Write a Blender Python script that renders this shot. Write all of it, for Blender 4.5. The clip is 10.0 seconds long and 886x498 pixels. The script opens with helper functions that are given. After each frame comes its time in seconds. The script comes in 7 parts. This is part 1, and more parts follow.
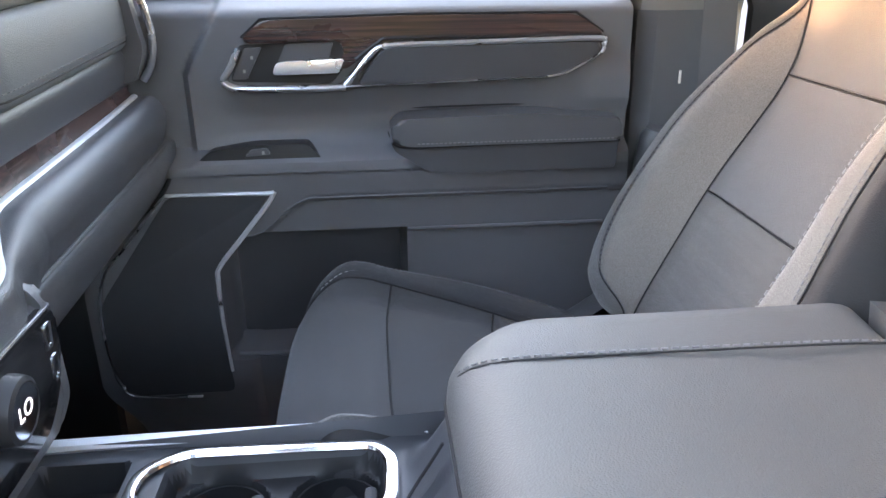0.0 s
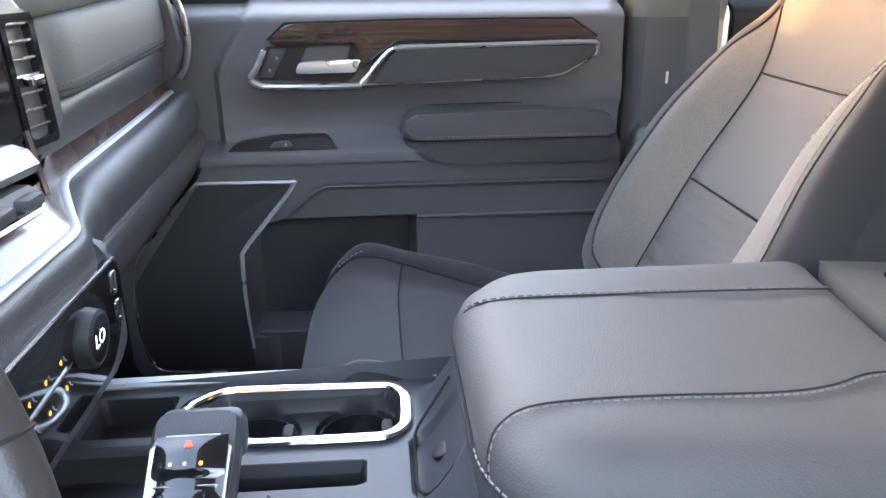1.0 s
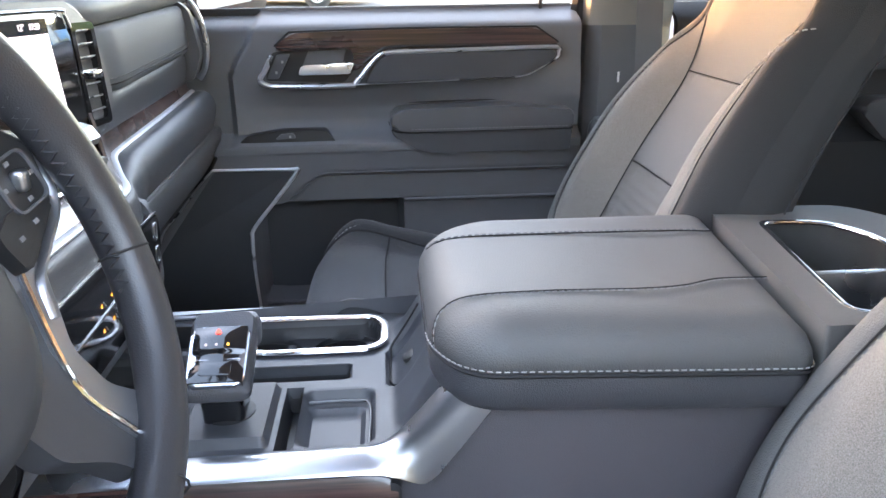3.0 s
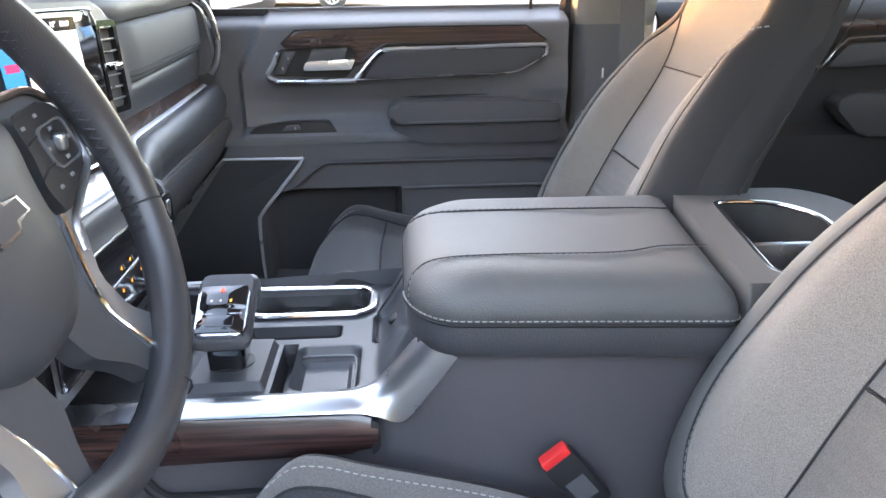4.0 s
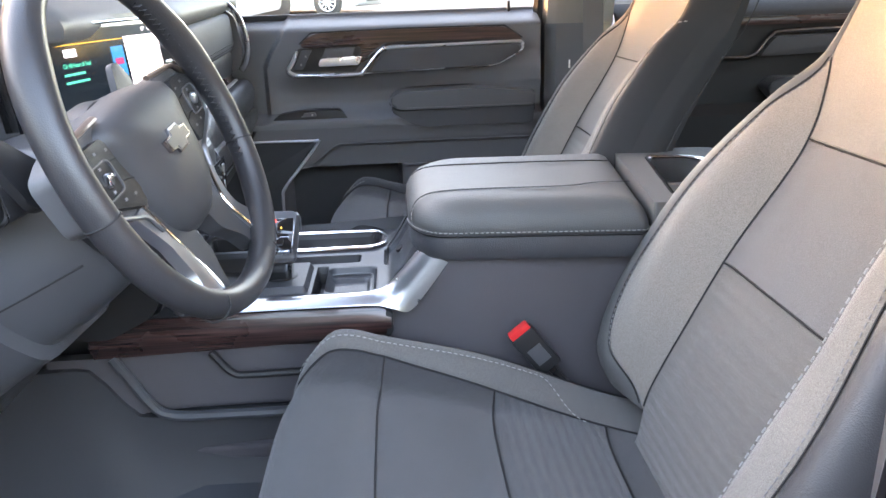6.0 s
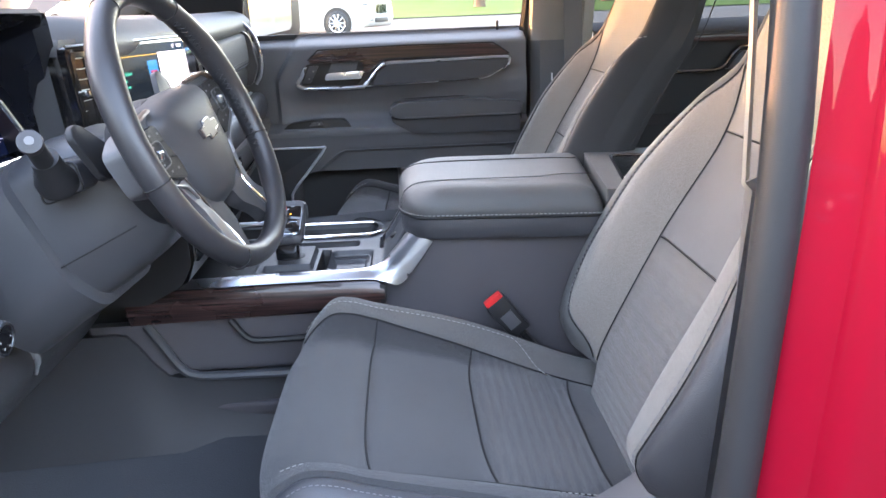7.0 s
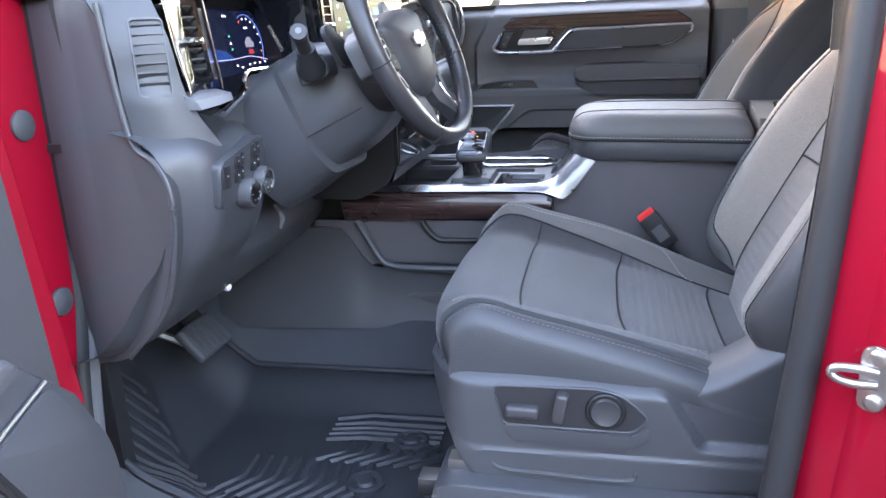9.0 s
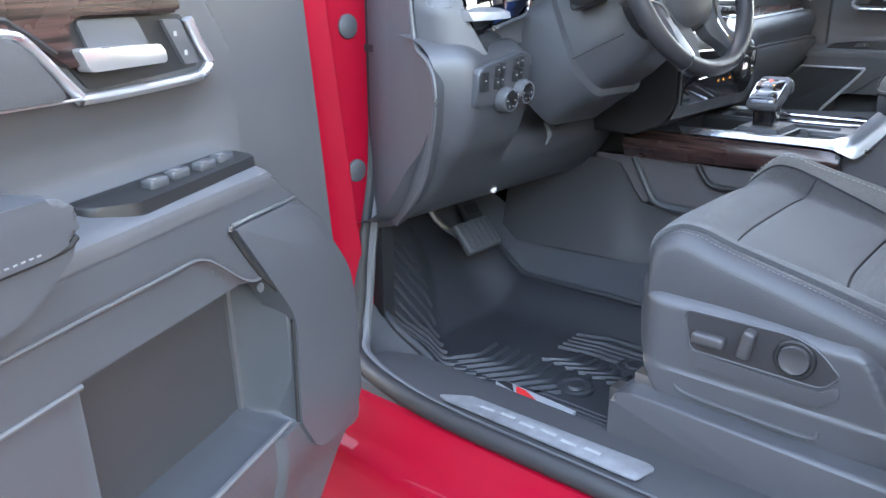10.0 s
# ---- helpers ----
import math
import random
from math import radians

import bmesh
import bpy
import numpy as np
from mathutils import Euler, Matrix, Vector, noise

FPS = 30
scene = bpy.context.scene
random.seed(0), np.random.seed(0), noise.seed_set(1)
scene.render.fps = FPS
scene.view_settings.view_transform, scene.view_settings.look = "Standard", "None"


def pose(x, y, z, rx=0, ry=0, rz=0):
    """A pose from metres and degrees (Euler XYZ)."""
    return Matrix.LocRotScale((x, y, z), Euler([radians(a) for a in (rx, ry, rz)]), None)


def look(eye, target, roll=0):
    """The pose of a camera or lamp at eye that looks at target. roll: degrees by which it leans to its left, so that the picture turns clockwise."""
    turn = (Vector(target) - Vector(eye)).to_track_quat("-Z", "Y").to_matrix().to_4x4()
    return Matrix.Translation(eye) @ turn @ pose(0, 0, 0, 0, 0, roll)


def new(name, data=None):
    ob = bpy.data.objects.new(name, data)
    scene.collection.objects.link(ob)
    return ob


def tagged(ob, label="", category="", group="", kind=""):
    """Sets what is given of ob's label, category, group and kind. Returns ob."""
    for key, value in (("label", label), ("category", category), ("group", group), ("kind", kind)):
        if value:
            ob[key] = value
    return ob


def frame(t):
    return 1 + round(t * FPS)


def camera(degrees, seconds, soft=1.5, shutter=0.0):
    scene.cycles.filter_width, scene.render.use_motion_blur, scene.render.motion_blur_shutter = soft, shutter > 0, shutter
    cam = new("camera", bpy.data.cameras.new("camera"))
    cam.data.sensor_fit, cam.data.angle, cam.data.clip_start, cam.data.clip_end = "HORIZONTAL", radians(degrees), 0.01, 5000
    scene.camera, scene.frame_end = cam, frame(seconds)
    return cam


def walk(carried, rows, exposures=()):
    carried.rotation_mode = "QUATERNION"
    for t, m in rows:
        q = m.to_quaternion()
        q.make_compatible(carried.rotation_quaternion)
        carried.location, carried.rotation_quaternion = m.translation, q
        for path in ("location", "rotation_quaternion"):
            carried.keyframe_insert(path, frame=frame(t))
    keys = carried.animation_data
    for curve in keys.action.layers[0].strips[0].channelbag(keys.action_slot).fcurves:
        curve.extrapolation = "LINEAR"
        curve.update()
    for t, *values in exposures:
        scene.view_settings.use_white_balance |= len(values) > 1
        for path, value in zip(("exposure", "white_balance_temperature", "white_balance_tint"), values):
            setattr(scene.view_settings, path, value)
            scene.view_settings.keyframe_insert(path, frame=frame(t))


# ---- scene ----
cam = camera(60.9, 10.0)
PATH = [
    (0, (-0.004, -0.398, 1.483), (0.16, 1.456, 0.751), -0.7),
    (0.5, (0.01, -0.453, 1.482), (0.148, 1.409, 0.765), -0.8),
    (1, (-0.017, -0.515, 1.474), (0.135, 1.354, 0.779), -0.5),
    (1.5, (-0.014, -0.578, 1.478), (0.151, 1.293, 0.79), -0.7),
    (2, (-0.013, -0.649, 1.475), (0.154, 1.224, 0.794), -0.8),
    (2.5, (-0.005, -0.695, 1.477), (0.154, 1.183, 0.806), -0.9),
    (4, (0.041, -0.839, 1.476), (0.145, 1.047, 0.817), -0.9),
    (4.5, (0.053, -0.927, 1.484), (0.155, 0.958, 0.824), -1.2),
    (5, (0.032, -0.993, 1.484), (0.148, 0.893, 0.828), -1.3),
    (5.5, (0.013, -1.072, 1.481), (0.138, 0.815, 0.831), -1.6),
    (6.8, (0.059, -1.309, 1.48), (0.136, 0.592, 0.863), -2.5),
    (7, (0.056, -1.353, 1.479), (0.141, 0.553, 0.881), -2.3),
    (7.5, (0.03, -1.439, 1.478), (0.095, 0.474, 0.899), -2.2),
    (8, (-0.003, -1.529, 1.454), (0.028, 0.389, 0.888), -2.1),
    (8.5, (0.0, -1.607, 1.413), (-0.069, 0.311, 0.85), -2.0),
    (9, (0.104, -1.618, 1.373), (-0.303, 0.258, 0.811), -2.4),
    (9.5, (0.212, -1.634, 1.336), (-0.609, 0.095, 0.755), -1.7),
    (10, (0.345, -1.655, 1.312), (-0.892, -0.213, 0.688), -0.0),
]
walk(cam, [(t, look(eye, target, roll)) for t, eye, target, roll in PATH],
     [(0.0, 5.85, 6900, 29), (2.5, 5.72, 7000, 29), (5.0, 5.67, 7100, 29), (7.0, 5.48, 6850, 31), (7.5, 5.36, 6700, 32), (8.5, 5.30, 6700, 32), (9.0, 5.55, 6700, 32), (10.0, 5.65, 6900, 27)])


# ---------- world, sun, exposure ----------
world = bpy.data.worlds.new("world")
scene.world = world
world.use_nodes = True
wn = world.node_tree
sky = wn.nodes.new("ShaderNodeTexSky")
sky.sky_type = "NISHITA"
sky.sun_disc = False
SUN_EL, SUN_AZ = radians(5), radians(-48)
sky.sun_elevation, sky.sun_rotation = SUN_EL, SUN_AZ
sky.air_density, sky.dust_density, sky.ozone_density = 1.0, 1.5, 1.0
wn.nodes["Background"].inputs[1].default_value = 0.15
wn.links.new(sky.outputs[0], wn.nodes["Background"].inputs[0])
sun = new("sun", bpy.data.lights.new("sun", "SUN"))
sun.data.energy, sun.data.angle, sun.data.color = 0.26, radians(1.5), (1.0, 0.56, 0.30)
sun_way = Vector((math.sin(SUN_AZ) * math.cos(SUN_EL), math.cos(SUN_AZ) * math.cos(SUN_EL), math.sin(SUN_EL)))
sun.matrix_world = look(sun_way * 30, (0, 0, 0))


# ---------- materials ----------
def material(name, base, rough=0.5, metal=0.0, grain=0.0, grain_scale=900.0, vary=0.12, vary_scale=9.0, coat=0.0,
             kind="noise", spec=0.5, second=None, sheen=0.0):
    """A surface with broad mottling in colour and gloss, and fine relief."""
    m = bpy.data.materials.new(name)
    m.use_nodes = True
    t = m.node_tree
    b = t.nodes["Principled BSDF"]
    b.inputs["Roughness"].default_value = rough
    b.inputs["Metallic"].default_value = metal
    b.inputs["Specular IOR Level"].default_value = spec
    b.inputs["Coat Weight"].default_value = coat
    b.inputs["Coat Roughness"].default_value = 0.04
    b.inputs["Sheen Weight"].default_value = sheen
    co = t.nodes.new("ShaderNodeTexCoord")
    broad = t.nodes.new("ShaderNodeTexNoise")
    broad.inputs["Scale"].default_value = vary_scale
    broad.inputs["Detail"].default_value = 5
    t.links.new(co.outputs["Object"], broad.inputs["Vector"])
    ramp = t.nodes.new("ShaderNodeMix")
    ramp.data_type = "RGBA"
    lo = second or tuple(c * (1 - vary) for c in base)
    hi = base if second else tuple(c * (1 + vary) for c in base)
    ramp.inputs["A"].default_value = (*lo, 1)
    ramp.inputs["B"].default_value = (*hi, 1)
    t.links.new(broad.outputs["Fac"], ramp.inputs["Factor"])
    t.links.new(ramp.outputs["Result"], b.inputs["Base Color"])
    gl = t.nodes.new("ShaderNodeMapRange")
    gl.inputs["To Min"].default_value = max(rough - 0.08, 0.02)
    gl.inputs["To Max"].default_value = min(rough + 0.08, 1.0)
    t.links.new(broad.outputs["Fac"], gl.inputs["Value"])
    t.links.new(gl.outputs["Result"], b.inputs["Roughness"])
    if grain:
        if kind == "leather":
            fine = t.nodes.new("ShaderNodeTexVoronoi")
            fine.inputs["Scale"].default_value = grain_scale
            out = fine.outputs["Distance"]
        else:
            fine = t.nodes.new("ShaderNodeTexNoise")
            fine.inputs["Scale"].default_value = grain_scale
            fine.inputs["Detail"].default_value = 3
            out = fine.outputs["Fac"]
        t.links.new(co.outputs["Object"], fine.inputs["Vector"])
        bump = t.nodes.new("ShaderNodeBump")
        bump.inputs["Strength"].default_value = grain
        bump.inputs["Distance"].default_value = 0.0006
        t.links.new(out, bump.inputs["Height"])
        t.links.new(bump.outputs["Normal"], b.inputs["Normal"])
    return m


def fabric(name, base, ribs=0.0, direction="Z", weave=900.0):
    """Woven seat cloth: speckled threads, a soft sheen and, if asked, broad pressed ribs."""
    m = material(name, base, 0.9, vary=0.08, vary_scale=14, spec=0.15, sheen=0.25)
    t = m.node_tree
    b = t.nodes["Principled BSDF"]
    co = next(n for n in t.nodes if n.type == "TEX_COORD")
    thread = t.nodes.new("ShaderNodeTexNoise")
    thread.inputs["Scale"].default_value = weave
    thread.inputs["Detail"].default_value = 2
    t.links.new(co.outputs["Object"], thread.inputs["Vector"])
    mix = t.nodes.new("ShaderNodeMix")
    mix.data_type, mix.blend_type = "RGBA", "OVERLAY"
    mix.inputs["Factor"].default_value = 0.40
    old = b.inputs["Base Color"].links[0].from_socket
    t.links.new(old, mix.inputs["A"])
    stretch = t.nodes.new("ShaderNodeMapRange")
    stretch.inputs["From Min"].default_value, stretch.inputs["From Max"].default_value = 0.22, 0.78
    t.links.new(thread.outputs["Fac"], stretch.inputs["Value"])
    t.links.new(stretch.outputs["Result"], mix.inputs["B"])
    sat = t.nodes.new("ShaderNodeHueSaturation")
    sat.inputs["Saturation"].default_value = 0.9
    t.links.new(mix.outputs["Result"], sat.inputs["Color"])
    t.links.new(sat.outputs["Color"], b.inputs["Base Color"])
    height = thread.outputs["Fac"]
    if ribs:
        wave = t.nodes.new("ShaderNodeTexWave")
        wave.bands_direction = direction
        wave.inputs["Scale"].default_value = ribs
        wave.inputs["Distortion"].default_value = 0.6
        t.links.new(co.outputs["Object"], wave.inputs["Vector"])
        add = t.nodes.new("ShaderNodeMath")
        add.operation = "MULTIPLY_ADD"
        add.inputs[1].default_value = 1.1
        t.links.new(wave.outputs["Fac"], add.inputs[0])
        t.links.new(thread.outputs["Fac"], add.inputs[2])
        height = add.outputs[0]
    bump = t.nodes.new("ShaderNodeBump")
    bump.inputs["Strength"].default_value = 0.8
    bump.inputs["Distance"].default_value = 0.0012
    t.links.new(height, bump.inputs["Height"])
    t.links.new(bump.outputs["Normal"], b.inputs["Normal"])
    return m


def wood(name):
    """Dark brown lacquered wood-look trim with streaks along the vehicle."""
    m = material(name, (0.07, 0.035, 0.03), 0.28, coat=0.45, vary=0.1)
    t = m.node_tree
    b = t.nodes["Principled BSDF"]
    co = next(n for n in t.nodes if n.type == "TEX_COORD")
    mp = t.nodes.new("ShaderNodeMapping")
    mp.inputs["Scale"].default_value = (6, 60, 260)
    grain = t.nodes.new("ShaderNodeTexNoise")
    grain.inputs["Scale"].default_value = 1.0
    grain.inputs["Detail"].default_value = 6
    ramp = t.nodes.new("ShaderNodeValToRGB")
    ramp.color_ramp.elements[0].position, ramp.color_ramp.elements[0].color = 0.38, (0.012, 0.0068, 0.0065, 1)
    ramp.color_ramp.elements[1].position, ramp.color_ramp.elements[1].color = 0.66, (0.076, 0.037, 0.033, 1)
    t.links.new(co.outputs["Object"], mp.inputs["Vector"])
    t.links.new(mp.outputs["Vector"], grain.inputs["Vector"])
    t.links.new(grain.outputs["Fac"], ramp.inputs["Fac"])
    t.links.new(ramp.outputs["Color"], b.inputs["Base Color"])
    return m


def glow(name, color, strength):
    m = bpy.data.materials.new(name)
    m.use_nodes = True
    b = m.node_tree.nodes["Principled BSDF"]
    b.inputs["Base Color"].default_value = (0.01, 0.01, 0.01, 1)
    b.inputs["Roughness"].default_value = 0.1
    b.inputs["Specular IOR Level"].default_value = 0.15
    b.inputs["Emission Color"].default_value = (*color, 1)
    b.inputs["Emission Strength"].default_value = strength * 0.045
    return m


def pane_glass(name, tint=(0.93, 0.96, 0.95)):
    """Thin window glass: clear, with a mirror-like sheen at low angles."""
    m = bpy.data.materials.new(name)
    m.use_nodes = True
    t = m.node_tree
    t.nodes.remove(t.nodes["Principled BSDF"])
    clear, shine, mix, fr = (t.nodes.new(k) for k in ("ShaderNodeBsdfTransparent", "ShaderNodeBsdfGlossy", "ShaderNodeMixShader", "ShaderNodeFresnel"))
    clear.inputs["Color"].default_value = (*tint, 1)
    shine.inputs["Roughness"].default_value = 0.02
    fr.inputs["IOR"].default_value = 1.45
    t.links.new(fr.outputs[0], mix.inputs[0])
    t.links.new(clear.outputs[0], mix.inputs[1])
    t.links.new(shine.outputs[0], mix.inputs[2])
    t.links.new(mix.outputs[0], t.nodes["Material Output"].inputs["Surface"])
    return m


PLASTIC = material("dark_grey_plastic", (0.080, 0.082, 0.089), 0.43, grain=0.35, grain_scale=1400)
PLASTIC_SOFT = material("soft_touch_plastic", (0.104, 0.107, 0.115), 0.55, grain=0.3, grain_scale=1100)
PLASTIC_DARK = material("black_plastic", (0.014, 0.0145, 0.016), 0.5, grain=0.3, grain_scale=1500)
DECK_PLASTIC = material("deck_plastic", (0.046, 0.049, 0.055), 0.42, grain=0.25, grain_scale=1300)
GREY_PLASTIC = material("slate_plastic", (0.062, 0.066, 0.074), 0.36, grain=0.25, grain_scale=1300)
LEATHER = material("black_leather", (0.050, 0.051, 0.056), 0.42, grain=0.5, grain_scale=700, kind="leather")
# Paler copy of the black leather, for leather that catches the light.
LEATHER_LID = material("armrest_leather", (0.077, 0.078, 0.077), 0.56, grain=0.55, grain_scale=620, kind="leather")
LEATHER_PAD = material("dash_leather", (0.105, 0.113, 0.122), 0.66, grain=0.5, grain_scale=700, kind="leather", spec=0.3)
RIM_LEATHER = material("wheel_leather", (0.026, 0.026, 0.029), 0.38, grain=0.18, grain_scale=900, kind="leather")
# Cloth tones also hold light: backrests paler and warm, cushions dimmed.
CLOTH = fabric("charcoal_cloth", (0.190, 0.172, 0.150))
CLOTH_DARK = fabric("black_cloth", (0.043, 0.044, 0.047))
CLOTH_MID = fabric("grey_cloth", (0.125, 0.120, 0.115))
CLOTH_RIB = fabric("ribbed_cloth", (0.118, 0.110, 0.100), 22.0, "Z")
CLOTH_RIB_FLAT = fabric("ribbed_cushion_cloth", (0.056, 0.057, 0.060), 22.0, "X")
CARPET = material("grey_carpet", (0.062, 0.066, 0.074), 0.95, grain=1.0, grain_scale=500, spec=0.1)
RUBBER = material("black_rubber", (0.022, 0.023, 0.025), 0.55, grain=0.3, grain_scale=900)
MAT_RUBBER = material("mat_rubber", (0.029, 0.031, 0.036), 0.48, grain=0.4, grain_scale=800)
CHROME = material("chrome", (0.72, 0.73, 0.75), 0.13, 1.0, vary=0.03)
SATIN = material("satin_silver", (0.55, 0.57, 0.6), 0.28, 1.0, vary=0.04)
STEEL = material("worn_steel", (0.5, 0.48, 0.46), 0.35, 1.0, grain=0.3, grain_scale=300, vary=0.15, vary_scale=40)
WOOD = wood("dark_wood_trim")
GLOSS_BLACK = material("gloss_black", (0.008, 0.008, 0.009), 0.08, coat=0.6, vary=0.05)
RED_PAINT = material("red_paint", (0.29, 0.003, 0.016), 0.5, coat=0.35, vary=0.06, metal=0.0, spec=0.08)
PLUG = material("grey_plug", (0.055, 0.058, 0.064), 0.6, grain=0.3)
STITCH = material("pale_thread", (0.30, 0.30, 0.29), 0.8, vary=0.1)
SEAM = material("dark_thread", (0.012, 0.012, 0.013), 0.8)
THREAD_GREY = material("grey_thread", (0.17, 0.17, 0.175), 0.8)
# Darker copy of the grey plastic: footwell shade put into its colour.
DIM_PLASTIC = material("dim_plastic", (0.038, 0.039, 0.043), 0.50, grain=0.35, grain_scale=1400)
# Near-black copy of the black leather: shade on the seat sides put into colour.
SHADED_LEATHER = material("shaded_leather", (0.012, 0.0115, 0.0125), 0.72, grain=0.4, grain_scale=700, kind="leather")
BRUSHED = material("brushed_silver", (0.62, 0.64, 0.67), 0.5, 0.7, vary=0.08, vary_scale=30)
BRIGHT = material("bright_trim", (0.72, 0.73, 0.75), 0.28, 0.85, vary=0.04)
DOOR_PAD = material("door_pad_leather", (0.062, 0.063, 0.068), 0.55, grain=0.4, grain_scale=700, kind="leather", spec=0.35)
# Passenger trim raised above the driver's twin: uneven light put into colour.
DOOR_UPPER = material("door_upper_trim", (0.130, 0.133, 0.142), 0.52, grain=0.3, grain_scale=1100)
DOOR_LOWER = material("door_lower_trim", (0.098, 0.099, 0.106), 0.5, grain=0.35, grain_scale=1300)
PANEL_DARK = material("switch_panel_plastic", (0.030, 0.029, 0.032), 0.45, grain=0.3, grain_scale=1300)
SWITCH_GREY = material("seat_switch_plastic", (0.055, 0.053, 0.056), 0.32, grain=0.2, grain_scale=1500)
SHIELD = material("seat_shield_plastic", (0.062, 0.063, 0.069), 0.36, grain=0.3, grain_scale=1300)
SPEAKER_CLOTH = material("speaker_mesh", (0.042, 0.044, 0.048), 0.85, grain=0.8, grain_scale=700, spec=0.15)
DASH_LOW = material("lower_dash_plastic", (0.052, 0.054, 0.060), 0.36, grain=0.35, grain_scale=1400)
SPOKE_SILVER = material("spoke_silver", (0.34, 0.35, 0.37), 0.36, 0.9, vary=0.06)
DARK_CHROME = material("dark_chrome", (0.32, 0.31, 0.33), 0.25, 1.0)
CONSOLE_SIDE = material("console_side_vinyl", (0.080, 0.074, 0.081), 0.55, grain=0.4, grain_scale=800, kind="leather")
GLASS = pane_glass("window_glass")
TINTED = pane_glass("tinted_rear_glass", (0.30, 0.33, 0.34))
PALE_TRIM = material("pale_pillar_trim", (0.42, 0.41, 0.38), 0.7, grain=0.3, grain_scale=700)
PILLAR_TRIM = material("pillar_trim", (0.20, 0.195, 0.185), 0.75, grain=0.3, grain_scale=700)
BUCKLE_RED = material("red_button", (0.75, 0.03, 0.03), 0.35)
WHITE_PLASTIC = material("white_plastic", (0.75, 0.75, 0.74), 0.5)
BRONZE = material("bronze_trim", (0.16, 0.12, 0.1), 0.3, 0.6)


# ---------- mesh tools ----------
def part(name, bm, mat, parent=None, label="", smooth=True):
    me = bpy.data.meshes.new(name)
    bmesh.ops.recalc_face_normals(bm, faces=bm.faces)
    bm.to_mesh(me)
    bm.free()
    if smooth:
        me.shade_smooth()
        me.set_sharp_from_angle(angle=radians(38))
    me.materials.append(mat)
    ob = new(name, me)
    ob.parent = parent
    if label:
        tagged(ob, label)
    return ob


def thing(name, label, category, at=(0, 0, 0), group="", kind=""):
    return tagged(new(name), label, category, group, kind)


def spline(pts, n=8, closed=False):
    """Points on a smooth curve through pts."""
    P = [Vector(p) for p in pts]
    k = len(P)
    out = []
    for i in range(k if closed else k - 1):
        a, b = P[i], P[(i + 1) % k]
        p0 = P[i - 1] if (closed or i > 0) else a * 2 - b
        p3 = P[(i + 2) % k] if (closed or i + 2 < k) else b * 2 - a
        for j in range(n):
            t = j / n
            out.append(0.5 * ((2 * a) + (b - p0) * t + (2 * p0 - 5 * a + 4 * b - p3) * t * t + (3 * a - p0 - 3 * b + p3) * t ** 3))
    if not closed:
        out.append(P[-1])
    return out


def rounded(pts, r, n=4):
    """A polygon's corners rounded with radius-like cut r (one number, or one for each corner)."""
    out = []
    k = len(pts)
    for i in range(k):
        a, b, c = (Vector(pts[(i + d) % k]) for d in (-1, 0, 1))
        rr = r[i] if isinstance(r, (list, tuple)) else r
        if rr <= 0:
            out.append(tuple(b))
            continue
        u, v = a - b, c - b
        e = min(rr, u.length * 0.48, v.length * 0.48)
        p, q = b + u.normalized() * e, b + v.normalized() * e
        for j in range(n + 1):
            t = j / n
            out.append(tuple(p * (1 - t) ** 2 + b * 2 * t * (1 - t) + q * t * t))
    return out


def prism(pts, put, d0, d1, bevel=0.0, seg=2):
    """A plate with the outline pts (u, v) from depth d0 to d1; put(u, v, d) gives the place. The d1 rim is bevelled."""
    bm = bmesh.new()
    back = [bm.verts.new(put(u, v, d0)) for u, v in pts]
    front = [bm.verts.new(put(u, v, d1)) for u, v in pts]
    k = len(pts)
    for i in range(k):
        bm.faces.new((back[i], back[(i + 1) % k], front[(i + 1) % k], front[i]))
    top = bm.faces.new(front)
    bm.faces.new(list(reversed(back)))
    if bevel:
        bmesh.ops.bevel(bm, geom=list(top.edges), offset=bevel, segments=seg, affect="EDGES", profile=0.6, clamp_overlap=True)
    return bm


def ring(outer, inner, put, d0, d1):
    """A flat frame between two outlines with the same number of points."""
    bm = bmesh.new()
    k = len(outer)
    rows = [[bm.verts.new(put(u, v, d)) for u, v in pts] for pts, d in ((outer, d0), (outer, d1), (inner, d1), (inner, d0))]
    for a in range(4):
        b = (a + 1) % 4
        for i in range(k):
            j = (i + 1) % k
            bm.faces.new((rows[a][i], rows[a][j], rows[b][j], rows[b][i]))
    return bm


def tube(path, r, sides=8, closed=False, flat=1.0, up=(0, 0, 1), bm=None, taper=None):
    """A rod along a path; flat squeezes it along up."""
    bm = bm or bmesh.new()
    P = [Vector(p) for p in path]
    k = len(P)
    rings = []
    for i, p in enumerate(P):
        a = P[i - 1] if (closed or i) else p
        b = P[(i + 1) % k] if (closed or i + 1 < k) else p
        way = (b - a).normalized()
        side = way.cross(Vector(up))
        if side.length < 1e-4:
            side = way.cross(Vector((0.3, 1, 0.1)))
        side.normalize()
        top = side.cross(way).normalized()
        rr = r * (taper(i / max(k - 1, 1)) if taper else 1.0)
        rings.append([bm.verts.new(p + side * rr * math.cos(t) + top * rr * flat * math.sin(t))
                      for t in (2 * math.pi * j / sides for j in range(sides))])
    for i in range(k if closed else k - 1):
        A, B = rings[i], rings[(i + 1) % k]
        for j in range(sides):
            bm.faces.new((A[j], A[(j + 1) % sides], B[(j + 1) % sides], B[j]))
    if not closed:
        bm.faces.new(list(reversed(rings[0])))
        bm.faces.new(rings[-1])
    return bm


